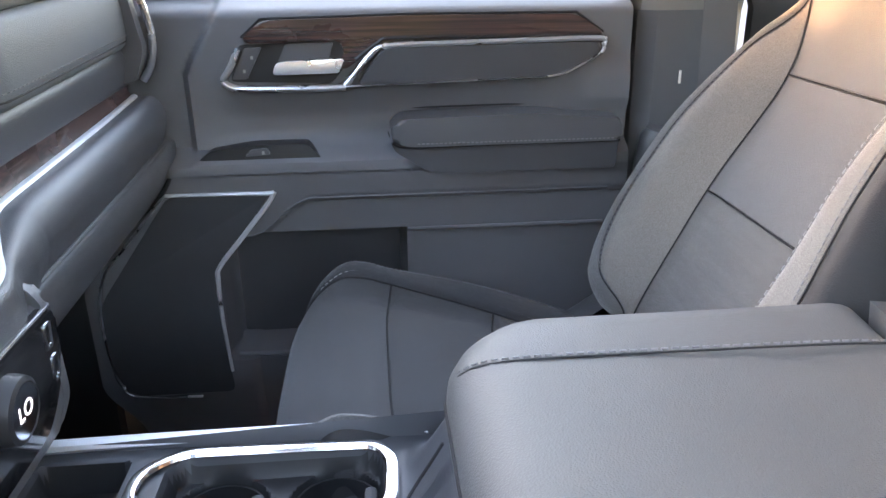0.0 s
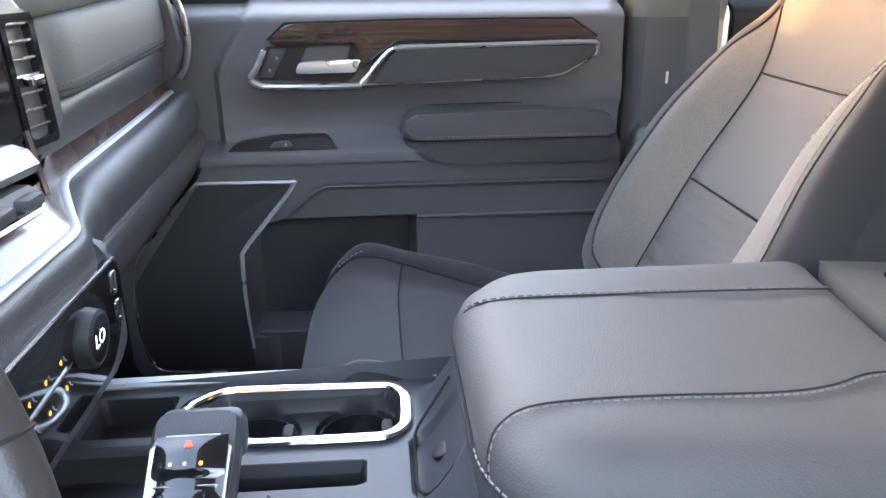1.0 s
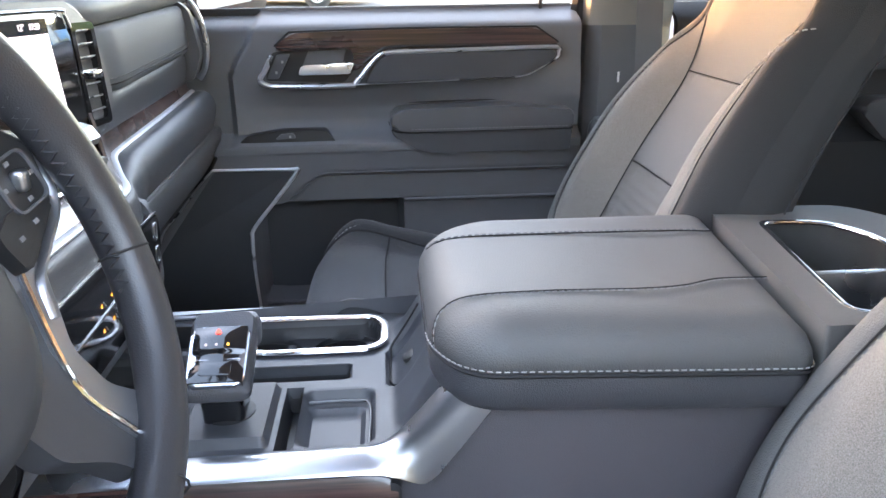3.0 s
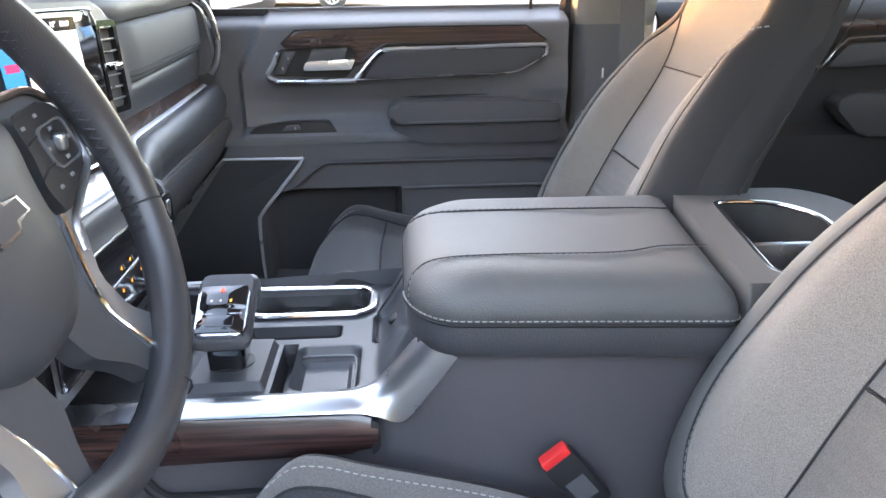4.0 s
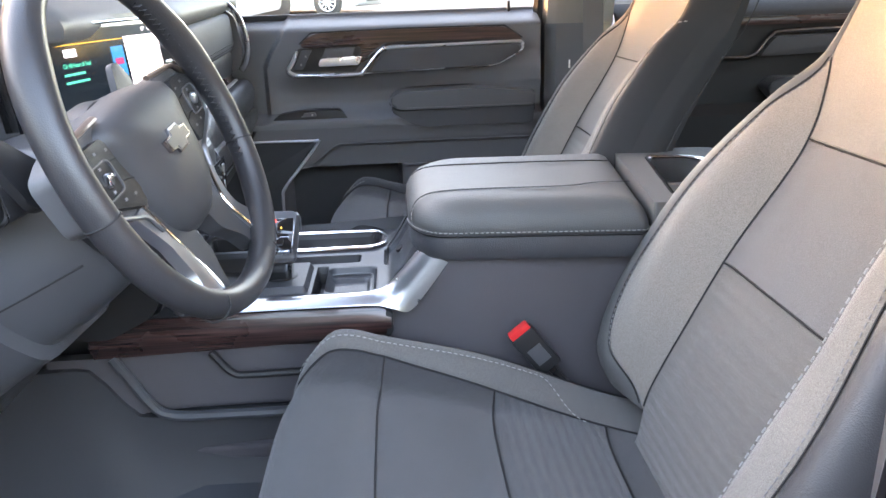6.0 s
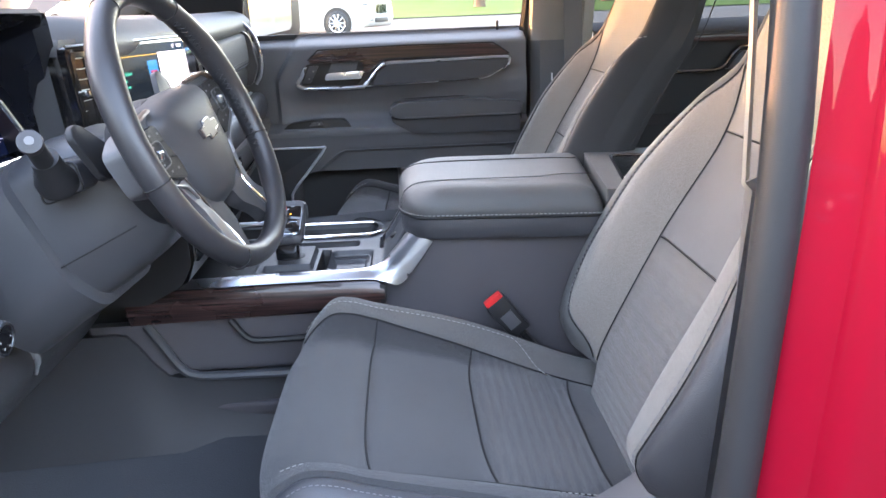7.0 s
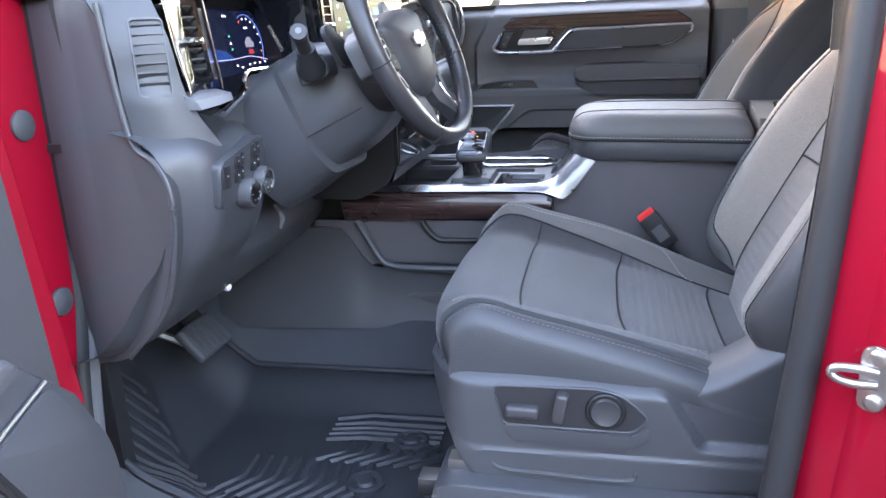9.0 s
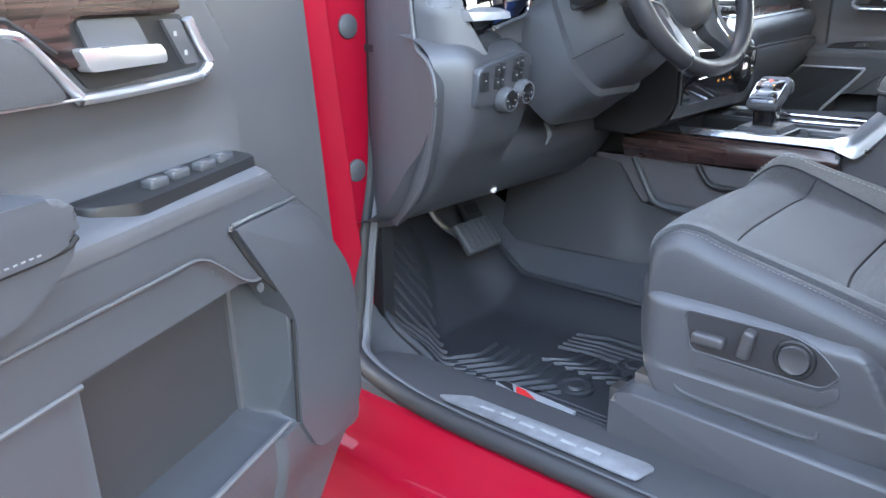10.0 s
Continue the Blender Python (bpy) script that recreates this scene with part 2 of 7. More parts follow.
def stitches(path, length=0.005, gap=0.003, r=0.0009, bm=None):
    """A row of thread dashes along a path."""
    bm = bm or bmesh.new()
    P = [Vector(p) for p in path]
    acc = [0.0]
    for a, b in zip(P, P[1:]):
        acc.append(acc[-1] + (b - a).length)

    def at(s):
        for i in range(len(P) - 1):
            if s <= acc[i + 1]:
                return P[i].lerp(P[i + 1], (s - acc[i]) / max(acc[i + 1] - acc[i], 1e-9))
        return P[-1]
    s = 0.0
    while s + length < acc[-1]:
        tube([at(s), at(s + length * 0.5), at(s + length)], r, 5, bm=bm)
        s += length + gap
    return bm


def sheet(f, nu, nv, skirt=None, us=(0.0, 1.0), vs=(0.0, 1.0)):
    """A grid of f(u, v); with a skirt vector its rim is folded back by it."""
    bm = bmesh.new()
    g = [[bm.verts.new(f(us[0] + (us[1] - us[0]) * i / nu, vs[0] + (vs[1] - vs[0]) * j / nv)) for j in range(nv + 1)] for i in range(nu + 1)]
    for i in range(nu):
        for j in range(nv):
            bm.faces.new((g[i][j], g[i + 1][j], g[i + 1][j + 1], g[i][j + 1]))
    if skirt is not None:
        rim = [g[i][0] for i in range(nu)] + [g[nu][j] for j in range(nv)] + [g[i][nv] for i in range(nu, 0, -1)] + [g[0][j] for j in range(nv, 0, -1)]
        low = [bm.verts.new(v.co + Vector(skirt)) for v in rim]
        k = len(rim)
        for i in range(k):
            bm.faces.new((rim[i], rim[(i + 1) % k], low[(i + 1) % k], low[i]))
    return bm


def loft(sections, closed=False, caps=True):
    """A skin over sections with the same number of points; closed: each section is a loop."""
    bm = bmesh.new()
    rows = [[bm.verts.new(p) for p in s] for s in sections]
    n = len(rows[0])
    for A, B in zip(rows, rows[1:]):
        for j in range(n if closed else n - 1):
            bm.faces.new((A[j], A[(j + 1) % n], B[(j + 1) % n], B[j]))
    if caps and closed:
        bm.faces.new(list(reversed(rows[0])))
        bm.faces.new(rows[-1])
    return bm


def block(center, size, r=0.004, seg=2, turn=None):
    """A box with rounded edges."""
    bm = bmesh.new()
    bmesh.ops.create_cube(bm, size=1.0)
    bmesh.ops.scale(bm, vec=size, verts=bm.verts)
    if r:
        bmesh.ops.bevel(bm, geom=list(bm.edges), offset=min(r, min(size) * 0.45), segments=seg, affect="EDGES", profile=0.6)
    m = Matrix.Translation(center) @ (turn.to_4x4() if turn else Matrix())
    bmesh.ops.transform(bm, matrix=m, verts=bm.verts)
    return bm


def lathe(profile, center, axis, n=28):
    """Turned form: profile of (radius, height along axis)."""
    bm = bmesh.new()
    q = Vector((0, 0, 1)).rotation_difference(Vector(axis).normalized())
    rows = []
    for r, h in profile:
        rows.append([bm.verts.new(Vector(center) + q @ Vector((r * math.cos(t), r * math.sin(t), h))) for t in (2 * math.pi * j / n for j in range(n))])
    for A, B in zip(rows, rows[1:]):
        for j in range(n):
            bm.faces.new((A[j], A[(j + 1) % n], B[(j + 1) % n], B[j]))
    bm.faces.new(list(reversed(rows[0])))
    bm.faces.new(rows[-1])
    return bm


def step(a, b, x):
    t = min(max((x - a) / (b - a), 0.0), 1.0)
    return t * t * (3 - 2 * t)


def lettering(name, text, m, size, mat, parent, depth=0.0004):
    """Raised writing in the built-in font, lying in the xy plane of m."""
    cu = bpy.data.curves.new(name, "FONT")
    cu.body, cu.size, cu.extrude, cu.align_x, cu.align_y = text, size, depth, "CENTER", "CENTER"
    tmp = bpy.data.objects.new(name, cu)
    me = bpy.data.meshes.new_from_object(tmp)
    bpy.data.objects.remove(tmp)
    me.transform(m)
    me.materials.clear()
    me.materials.append(mat)
    ob = new(name, me)
    ob.parent = parent
    return ob


def curve_at(knots, t):
    """Value on a smooth curve; knots are (t, x, z)."""
    for i in range(len(knots) - 1):
        a, b = knots[i], knots[i + 1]
        if t <= b[0] or i == len(knots) - 2:
            p = knots[i - 1] if i else a
            q = knots[i + 2] if i + 2 < len(knots) else b
            h = b[0] - a[0]
            s = (t - a[0]) / h
            out = []
            for c in (1, 2):
                m0 = (b[c] - p[c]) / max(b[0] - p[0], 1e-6) * h
                m1 = (q[c] - a[c]) / max(q[0] - a[0], 1e-6) * h
                out.append((2 * s ** 3 - 3 * s * s + 1) * a[c] + (s ** 3 - 2 * s * s + s) * m0 + (3 * s * s - 2 * s ** 3) * b[c] + (s ** 3 - s * s) * m1)
            return out


def trace(knots):
    """A smooth one-valued curve through (t, value) pairs, level beyond its ends."""
    kk = [(a, b, 0.0) for a, b in knots]
    return lambda t: curve_at(kk, min(max(t, kk[0][0]), kk[-1][0]))[0]


# ---------- cab shell ----------
def wall(name, bm, mat, label, category="cab shell", smooth=False):
    return tagged(part(name, bm, mat, None, "", smooth), label, category, kind="structure")


wall("floor", block((0.45, 0.07, 0.58), (2.9, 1.6, 0.05), 0.0), CARPET, "grey carpeted cab floor under the seats", "floor")
toe = sheet(lambda u, v: (-0.70 - 0.34 * u, -0.74 + 1.5 * v, 0.607 + 0.40 * u ** 1.15), 6, 6, (-0.03, 0, -0.02))
wall("floor_toe_board", toe, CARPET, "sloping dark carpeted toe board under the dashboard", "floor", True)
wall("wall_firewall", block((-1.08, 0.0, 1.02), (0.05, 1.72, 0.9), 0.0), PLASTIC_DARK, "dark firewall behind the dashboard")
wall("wall_rear", block((2.0, 0.0, 1.02), (0.05, 1.72, 0.84), 0.0), PLASTIC_DARK, "dark carpeted rear wall of the cab")
roof = sheet(lambda u, v: (-0.22 + 2.2 * u, -0.66 + 1.32 * v, 1.90 + 0.05 * math.sin(math.pi * u) * math.sin(math.pi * v)), 12, 8, (0, 0, 0.03))
wall("ceiling", roof, PALE_TRIM, "pale grey fabric headlining of the cab", "ceiling", True)
wall("wall_kick_panel", block((-0.79, 0.80, 1.02), (0.62, 0.03, 0.86), 0.0), PLASTIC_DARK, "dark kick panel beside the passenger footwell")
wall("wall_kick_panel", block((-0.44, 0.85, 0.91), (0.20, 0.03, 0.66), 0.0), PLASTIC_DARK, "dark lower end of the kick panel behind the door")
wall("wall_kick_panel", block((-0.84, -0.69, 1.02), (0.44, 0.03, 0.86), 0.0), PLASTIC_DARK, "dark kick panel beside the driver footwell")
for s in (-1, 1):
    rail = tube([(-0.20, s * 0.68, 1.88), (0.6, s * 0.69, 1.91), (1.98, s * 0.68, 1.87)], 0.045, 8)
    wall("trim_roof_rail", rail, PALE_TRIM, "pale roof rail above the doors", "trim", True)
    pil = tube([(-0.78, s * 0.83, 1.44), (-0.50, s * 0.77, 1.66), (-0.20, s * 0.69, 1.87)], 0.045, 10)
    wall("trim_windscreen_pillar", pil, PILLAR_TRIM, "grey slanting windscreen pillar trim", "trim", True)
screen = sheet(lambda u, v: (-0.98 + 0.78 * u, (-0.80 + 0.12 * u) * (1 - 2 * v), 1.46 + 0.42 * u), 4, 4)
wind = wall("window_windscreen", screen, GLASS, "clear raked glass windscreen", "window", True)
wind.visible_shadow = False


# ---------- front doors ----------
def door_put(s):
    """Door coordinates: x along the vehicle, z up, d inwards from the trim plane."""
    return lambda x, z, d: (x, s * (0.80 - d), z)


def crease_z(x):
    """Height of the crease above the soft insert: level, then falling towards the speaker."""
    return 1.119 - 0.060 * step(-0.11, -0.215, x)


def panel_depth(x, z, s=1):
    """Relief of the inner panel: window sill, scooped upper field, proud lower field with its pocket."""
    proud = 0.030 if s > 0 else 0.055
    d = -0.075 * step(1.395, 1.432, z) ** 1.3
    d -= 0.022 * step(1.30, 1.24, z) * step(1.185, 1.22, z) * step(-0.30, -0.18, x) * step(0.40, 0.1, x)
    zt = 1.186 if s > 0 else 1.186 - 0.80 * max(0.0, -0.258 - x)
    d += proud * step(zt + 0.010, zt - 0.010, z) ** 0.7 * (step(-0.36, -0.33, x) if z > 1.15 and s > 0 else 1.0)
    xb = -0.285 + 0.055 * step(1.30, 1.42, z)
    d -= 0.020 * step(xb, xb - 0.014, x) * (step(1.172, 1.188, z) if s > 0 else step(zt - 0.012, zt + 0.008, z))
    d += 0.010 * step(0.30, 0.36, x) * step(1.235, 1.265, z) * step(1.34, 1.29, z)
    zc = crease_z(x)
    d -= 0.009 * step(zc + 0.002, zc - 0.006, z) * step(-0.232, -0.222, x)
    pocket = step(1.061, 1.050, z) * step(0.835, 0.848, z) * step(0.040, 0.028, x) * step(-0.272, -0.254, x)
    d -= 0.085 * pocket
    d -= 0.008 * step(1.058, 1.050, z) * step(0.028, 0.048, x)
    d -= 0.02 * step(0.80, 0.70, z)
    return d


DRIVER_EDGE = trace([(0.66, -0.330), (0.75, -0.428), (0.87, -0.444), (0.985, -0.434), (1.06, -0.385), (1.14, -0.333), (1.17, -0.305)])


def front_door(s, name, label):
    """Front door: sculpted panel, wood and chrome handle bezel, padded armrest, speaker and map pocket."""
    door = thing(name, label, "car door")
    put = door_put(s)
    x0, x1 = -0.52, 0.405

    def up_x(u, z):
        left = x0 + (0.18 * step(1.24, 1.165, z) if s > 0 else 0.10)
        return max(left, x0 + (x1 - x0) * u)

    def low_x(u, z):
        """Lower field: its front edge sweeps back towards the top and the foot."""
        left = -0.490 + 0.17 * step(0.96, 1.18, z) + 0.06 * step(0.80, 0.66, z) if s > 0 else DRIVER_EDGE(z)
        return max(left, -0.49 + (x1 + 0.49) * u)

    # Twin doors, unlike tones: the light on each is put into its trim.
    part("upper_panel", sheet(lambda u, v: put(up_x(u, 1.160 + 0.275 * v), 1.160 + 0.275 * v, panel_depth(up_x(u, 1.160 + 0.275 * v), 1.160 + 0.275 * v, s)), 150, 60, (0, s * 0.06, 0)), DOOR_UPPER if s > 0 else PLASTIC, door)
    part("lower_panel", sheet(lambda u, v: put(low_x(u, 0.66 + 0.502 * v), 0.66 + 0.502 * v, panel_depth(low_x(u, 0.66 + 0.502 * v), 0.66 + 0.502 * v, s)), 150, 90, (0, s * 0.05, 0)), DOOR_LOWER if s > 0 else GREY_PLASTIC, door)
    if s < 0:
        part("inner_skin", prism([(-0.545, 0.74), (-0.25, 0.74), (-0.25, 1.40), (-0.490, 1.40)], put, -0.07, -0.0225), PLASTIC, door)
    # bezel: dark well, switch plate, lever, wood strip, grip pad, chrome outline
    well = rounded([(-0.205, 1.357), (-0.055, 1.360), (-0.035, 1.335), (-0.068, 1.296), (-0.222, 1.302)], 0.008)
    part("handle_well", prism(well, put, -0.01, 0.003), PLASTIC_DARK, door)
    lockp = rounded([(-0.196, 1.352), (-0.170, 1.353), (-0.196, 1.306), (-0.219, 1.306)], 0.003)
    lp = part("lock_switch", prism(lockp, put, 0.0, 0.008, 0.002), PLASTIC, door)
    for zz, xx in ((1.338, -0.186), (1.318, -0.199)):
        part("lock_mark", prism([(xx - 0.002, zz - 0.0025), (xx + 0.002, zz - 0.0025), (xx + 0.002, zz + 0.0025), (xx - 0.002, zz + 0.0025)], put, 0.008, 0.0088), STITCH, lp)
    cupb = rounded([(-0.135, 1.357), (-0.062, 1.358), (-0.072, 1.330), (-0.148, 1.330)], 0.004)
    part("handle_cup", prism(cupb, put, 0.0, 0.007, 0.002), PLASTIC, door)
    lever = rounded([(-0.156, 1.313), (-0.150, 1.331), (-0.046, 1.335), (-0.056, 1.314)], [0.006, 0.006, 0.004, 0.004])
    part("door_handle", prism(lever, put, 0.006, 0.022, 0.006, 3), BRIGHT, door, "bright metal door release lever")
    w = rounded([(-0.198, 1.366), (-0.168, 1.392), (0.05, 1.3955), (0.313, 1.394), (0.356, 1.364), (0.350, 1.3575), (0.03, 1.3605), (0.004, 1.352), (-0.045, 1.318), (-0.060, 1.322),
                 (-0.042, 1.350), (-0.058, 1.362), (-0.19, 1.359)], [0.01, 0.015, 0.0, 0.02, 0.006, 0.004, 0.02, 0.02, 0.005, 0.005, 0.01, 0.01, 0.004])
    part("wood_trim", prism(w, put, 0.0, 0.012, 0.005, 3), WOOD, door, "glossy dark wood-look strip")
    # Dark rod along the wood's top edge draws its shadow gap.
    part("wood_shadow_gap", tube([put(x, z, 0.003) for x, z in ((-0.200, 1.367), (-0.170, 1.3935), (0.05, 1.3972), (0.313, 1.3957), (0.358, 1.365))], 0.0022, 6), SEAM, door)
    part("wood_lower_edge", tube(spline([put(x, z, 0.0105) for x, z in ((0.352, 1.360), (0.20, 1.3615), (0.035, 1.3635), (0.004, 1.3555), (-0.030, 1.332))], 6), 0.0032, 6), PLASTIC_DARK, door, "dark lower edge of the wood strip")
    pad = rounded([(0.012, 1.349), (0.346, 1.352), (0.353, 1.336), (0.283, 1.302), (-0.03, 1.294)], [0.015, 0.01, 0.01, 0.03, 0.01])
    part("grip_pad", prism(pad, put, -0.004, 0.020, 0.012, 4), DOOR_PAD, door)
    thick = [(-0.205, 1.352), (-0.219, 1.325), (-0.231, 1.306), (-0.220, 1.295), (-0.19, 1.291), (-0.06, 1.2905), (-0.045, 1.297), (-0.005, 1.341), (0.015, 1.351), (0.06, 1.3535)]
    part("bezel_chrome", tube(spline([put(x, z, 0.010) for x, z in thick], 6), 0.0066, 10, flat=0.8), BRIGHT, door, "bright chrome bezel rod")
    thin = [(0.055, 1.3535), (0.2, 1.3555), (0.345, 1.357), (0.356, 1.350), (0.353, 1.335), (0.320, 1.316), (0.283, 1.3015), (0.2, 1.2985), (-0.045, 1.2925)]
    part("bezel_line", tube(spline([put(x, z, 0.0165) for x, z in thin], 6), 0.0038, 6, taper=lambda t: 1.15 - 0.75 * step(0.35, 0.6, t)), BRIGHT, door)
    # armrest
    dd, ax, az = (0.0, 0.0, 0.0) if s > 0 else (0.034, 0.024, -0.008)
    top = rounded([(0.016, 1.226), (0.034, 1.2455), (0.26, 1.2495), (0.305, 1.243), (0.384, 1.2385), (0.384, 1.202), (0.048, 1.2015), (0.026, 1.208)], [0.01, 0.02, 0.03, 0.03, 0.01, 0.008, 0.015, 0.008])
    # Passenger pad paler than its base: light caught on top, put into colour.
    arm = part("armrest", prism([(x + ax, z + az) for x, z in top], put, -0.02, 0.050 + dd, 0.020, 5), PLASTIC if s > 0 else GREY_PLASTIC, door, "padded dark armrest top with pale stitching")
    low = rounded([(0.020, 1.210), (0.04, 1.200), (0.382, 1.203), (0.380, 1.156), (0.083, 1.157), (0.026, 1.193)], [0.004, 0.01, 0.004, 0.01, 0.02, 0.01])
    part("armrest_base", prism([(x + ax, z + az) for x, z in low], put, -0.02, 0.044 + dd, 0.010, 3), DOOR_PAD if s > 0 else GREY_PLASTIC, door)
    part("stitching", stitches([put(x + ax, 1.2065 + az, 0.0500 + dd) for x in [0.06 + 0.318 * i / 40 for i in range(41)]], 0.004, 0.003, 0.0010), THREAD_GREY, arm)
    # Dark rods between and round the armrest parts stand in for shadow gaps.
    split = [put(x + ax, z + az, 0.046 + dd) for x, z in ((0.022, 1.2085), (0.05, 1.2015), (0.2, 1.2025), (0.383, 1.2025))]
    part("armrest_gap", tube(spline(split, 5), 0.0030, 6), SEAM, arm)
    gap = rounded([(0.012, 1.226), (0.032, 1.2495), (0.26, 1.2535), (0.305, 1.247), (0.388, 1.2425), (0.388, 1.152), (0.082, 1.153), (0.022, 1.190)], 0.012)
    part("armrest_gap", tube([put(x + ax, z + az, panel_depth(x + ax, z + az, s) - 0.002) for x, z in gap], 0.0016, 6, closed=True), PLASTIC_DARK, arm)
    # window switch plate on the ledge
    if s > 0:
        plate = rounded([(-0.282, 1.184), (-0.262, 1.199), (-0.20, 1.206), (-0.112, 1.206), (-0.090, 1.182)], 0.006)
        sp = part("switch_plate", prism(plate, put, -0.02, 0.022, 0.004), PLASTIC_DARK, door)
        part("window_switch", prism(rounded([(-0.209, 1.190), (-0.199, 1.200), (-0.174, 1.202), (-0.169, 1.192)], 0.003), put, 0.02, 0.028, 0.003), PLASTIC, sp)
        part("switch_mark", prism([(-0.182, 1.193), (-0.178, 1.193), (-0.178, 1.198), (-0.182, 1.198)], put, 0.028, 0.0287), STITCH, sp)
    # speaker field with its bright edge; driver cover paler, its light put into colour
    if s > 0:
        g = rounded([(-0.335, 1.130), (-0.177, 1.128), (-0.270, 1.008), (-0.276, 0.89), (-0.268, 0.775), (-0.436, 0.775), (-0.466, 0.80), (-0.470, 0.945)], [0.015, 0.006, 0.02, 0.02, 0.01, 0.03, 0.02, 0.03])
        part("speaker_grille", prism(g, put, 0.01, 0.034, 0.003), SPEAKER_CLOTH, door, "perforated speaker cover")
        e1 = spline([put(x, z, 0.0345) for x, z in ((-0.337, 1.1335), (-0.19, 1.1315), (-0.172, 1.126), (-0.222, 1.064), (-0.266, 1.011), (-0.2725, 0.985), (-0.273, 0.91), (-0.268, 0.815))], 8)
        part("speaker_edge", tube(e1, 0.0036, 6, taper=lambda t: 0.75 + 0.5 * math.sin(math.pi * t)), BRUSHED, door, "thin speaker surround")
        e2 = spline([put(x, z, 0.0345) for x, z in ((-0.337, 1.1335), (-0.355, 1.116), (-0.41, 1.052), (-0.452, 1.002), (-0.468, 0.94), (-0.467, 0.85), (-0.455, 0.80), (-0.432, 0.775), (-0.324, 0.768))], 8)
        part("speaker_edge", tube(e2, 0.0022, 6), SATIN, door)
    else:
        g = rounded([(-0.176, 1.134), (-0.300, 1.133), (-0.396, 1.018), (-0.421, 0.893), (-0.418, 0.752), (-0.300, 0.772), (-0.264, 0.836), (-0.276, 0.985), (-0.226, 1.060)], [0.006, 0.02, 0.03, 0.04, 0.02, 0.02, 0.012, 0.03, 0.03])
        part("speaker_cover", prism(g, put, 0.02, 0.062, 0.008, 4), GREY_PLASTIC, door, "speaker cover, paler for the light on the driver door")
        part("cover_edge", tube(spline([put(x, z, 0.0585) for x, z in ((-0.300, 1.1365), (-0.24, 1.1375), (-0.176, 1.138), (-0.171, 1.133))], 5), 0.0022, 6), SATIN, door)
        part("cover_gap", tube(spline([put(x, z, 0.057) for x, z in ((-0.172, 1.132), (-0.196, 1.095), (-0.222, 1.060), (-0.262, 1.015), (-0.272, 0.98), (-0.262, 0.84))], 6), 0.003, 6), SEAM, door)
        for x, z in ((-0.200, 1.080), (-0.222, 1.046)):
            part("clip", lathe([(0.006, 0), (0.006, 0.002), (0.001, 0.003)], put(x, z, 0.050), (0, 1, 0), 12), PLASTIC, door)
    low_d = 0.030 if s > 0 else 0.055
    crease = spline([put(x, crease_z(x) + 0.001, low_d + 0.0005) for x in [-0.222 + 0.595 * (i / 24) ** 1.4 for i in range(25)]], 3)
    part("piping", tube(crease, 0.0017, 5), PLASTIC_SOFT, door)
    part("pocket_lip", tube([put(0.042, 1.0575, low_d - 0.009), put(0.2, 1.0575, low_d - 0.008), put(0.372, 1.0575, low_d - 0.008)], 0.003, 6), PLASTIC_SOFT, door)
    part("pocket_rim", tube([put(-0.255, 0.842, low_d - 0.006), put(-0.1, 0.842, low_d - 0.002), put(0.03, 0.842, low_d - 0.006)], 0.004, 6), PLASTIC_SOFT, door)
    # Back plate below the trim's tone: darker plastic plus the pocket's own shade.
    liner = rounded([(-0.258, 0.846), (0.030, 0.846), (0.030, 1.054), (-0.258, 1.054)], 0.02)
    part("map_pocket", prism(liner, put, low_d - 0.098, low_d - 0.083), DIM_PLASTIC, door, "map pocket back, dark plastic with the pocket's shade in its colour")
    # window rubber, door shell and glass
    part("sill_rubber", block((-0.09, s * 0.885, 1.428), (0.98, 0.014, 0.018), 0.004), RUBBER, door)
    part("door_shell", block((-0.06, s * 0.925, 1.04), (0.92, 0.055, 0.78), 0.02), RED_PAINT, door, "red painted outer skin")
    return door


pdoor = front_door(1, "passenger_door", "closed front passenger door, dark grey panel with wood and chrome handle bezel")
pane = part("window_pane", sheet(lambda u, v: (-0.72 + 1.10 * u + 0.03 * v, 0.898 - 0.20 * v, 1.425 + 0.45 * v), 2, 2), GLASS, pdoor)
pane.visible_shadow = False
part("window_frame", tube([(0.408, 0.875, 1.40), (0.425, 0.80, 1.62), (0.44, 0.70, 1.86)], 0.014, 6), RUBBER, pdoor)
part("lock_pin", tube([(0.335, 0.872, 1.425), (0.335, 0.872, 1.452)], 0.004, 8), PLASTIC_DARK, pdoor)
# mirror head outside the passenger window
mir = thing("door_mirror", "black door mirror head outside the passenger window", "car mirror")
def head(u, v, d):
    """Mirror coordinates: u outboard, v up, d rearward out of the glass."""
    return (-0.388 + 0.45 * u + 0.88 * d, 1.0 + 0.88 * u - 0.45 * d, 1.428 + 0.02 * u + v)


out = rounded([(-0.012, -0.022), (0.264, -0.008), (0.274, 0.215), (-0.006, 0.225)], 0.03, 5)
part("housing", prism(out, head, -0.09, 0.004, 0.004), PLASTIC_DARK, mir)
MIRROR = material("mirror_glass", (0.9, 0.9, 0.9), 0.02, 1.0, vary=0.0)
part("mirror_glass", prism(rounded([(0.0, 0.0), (0.215, 0.015), (0.224, 0.19), (0.006, 0.20)], 0.025, 5), head, 0.0, 0.0065), MIRROR, mir, "silvered mirror glass", False)
part("mirror_arm", tube([(-0.44, 0.90, 1.41), (-0.42, 1.02, 1.42)], 0.028, 8), GLOSS_BLACK, mir)
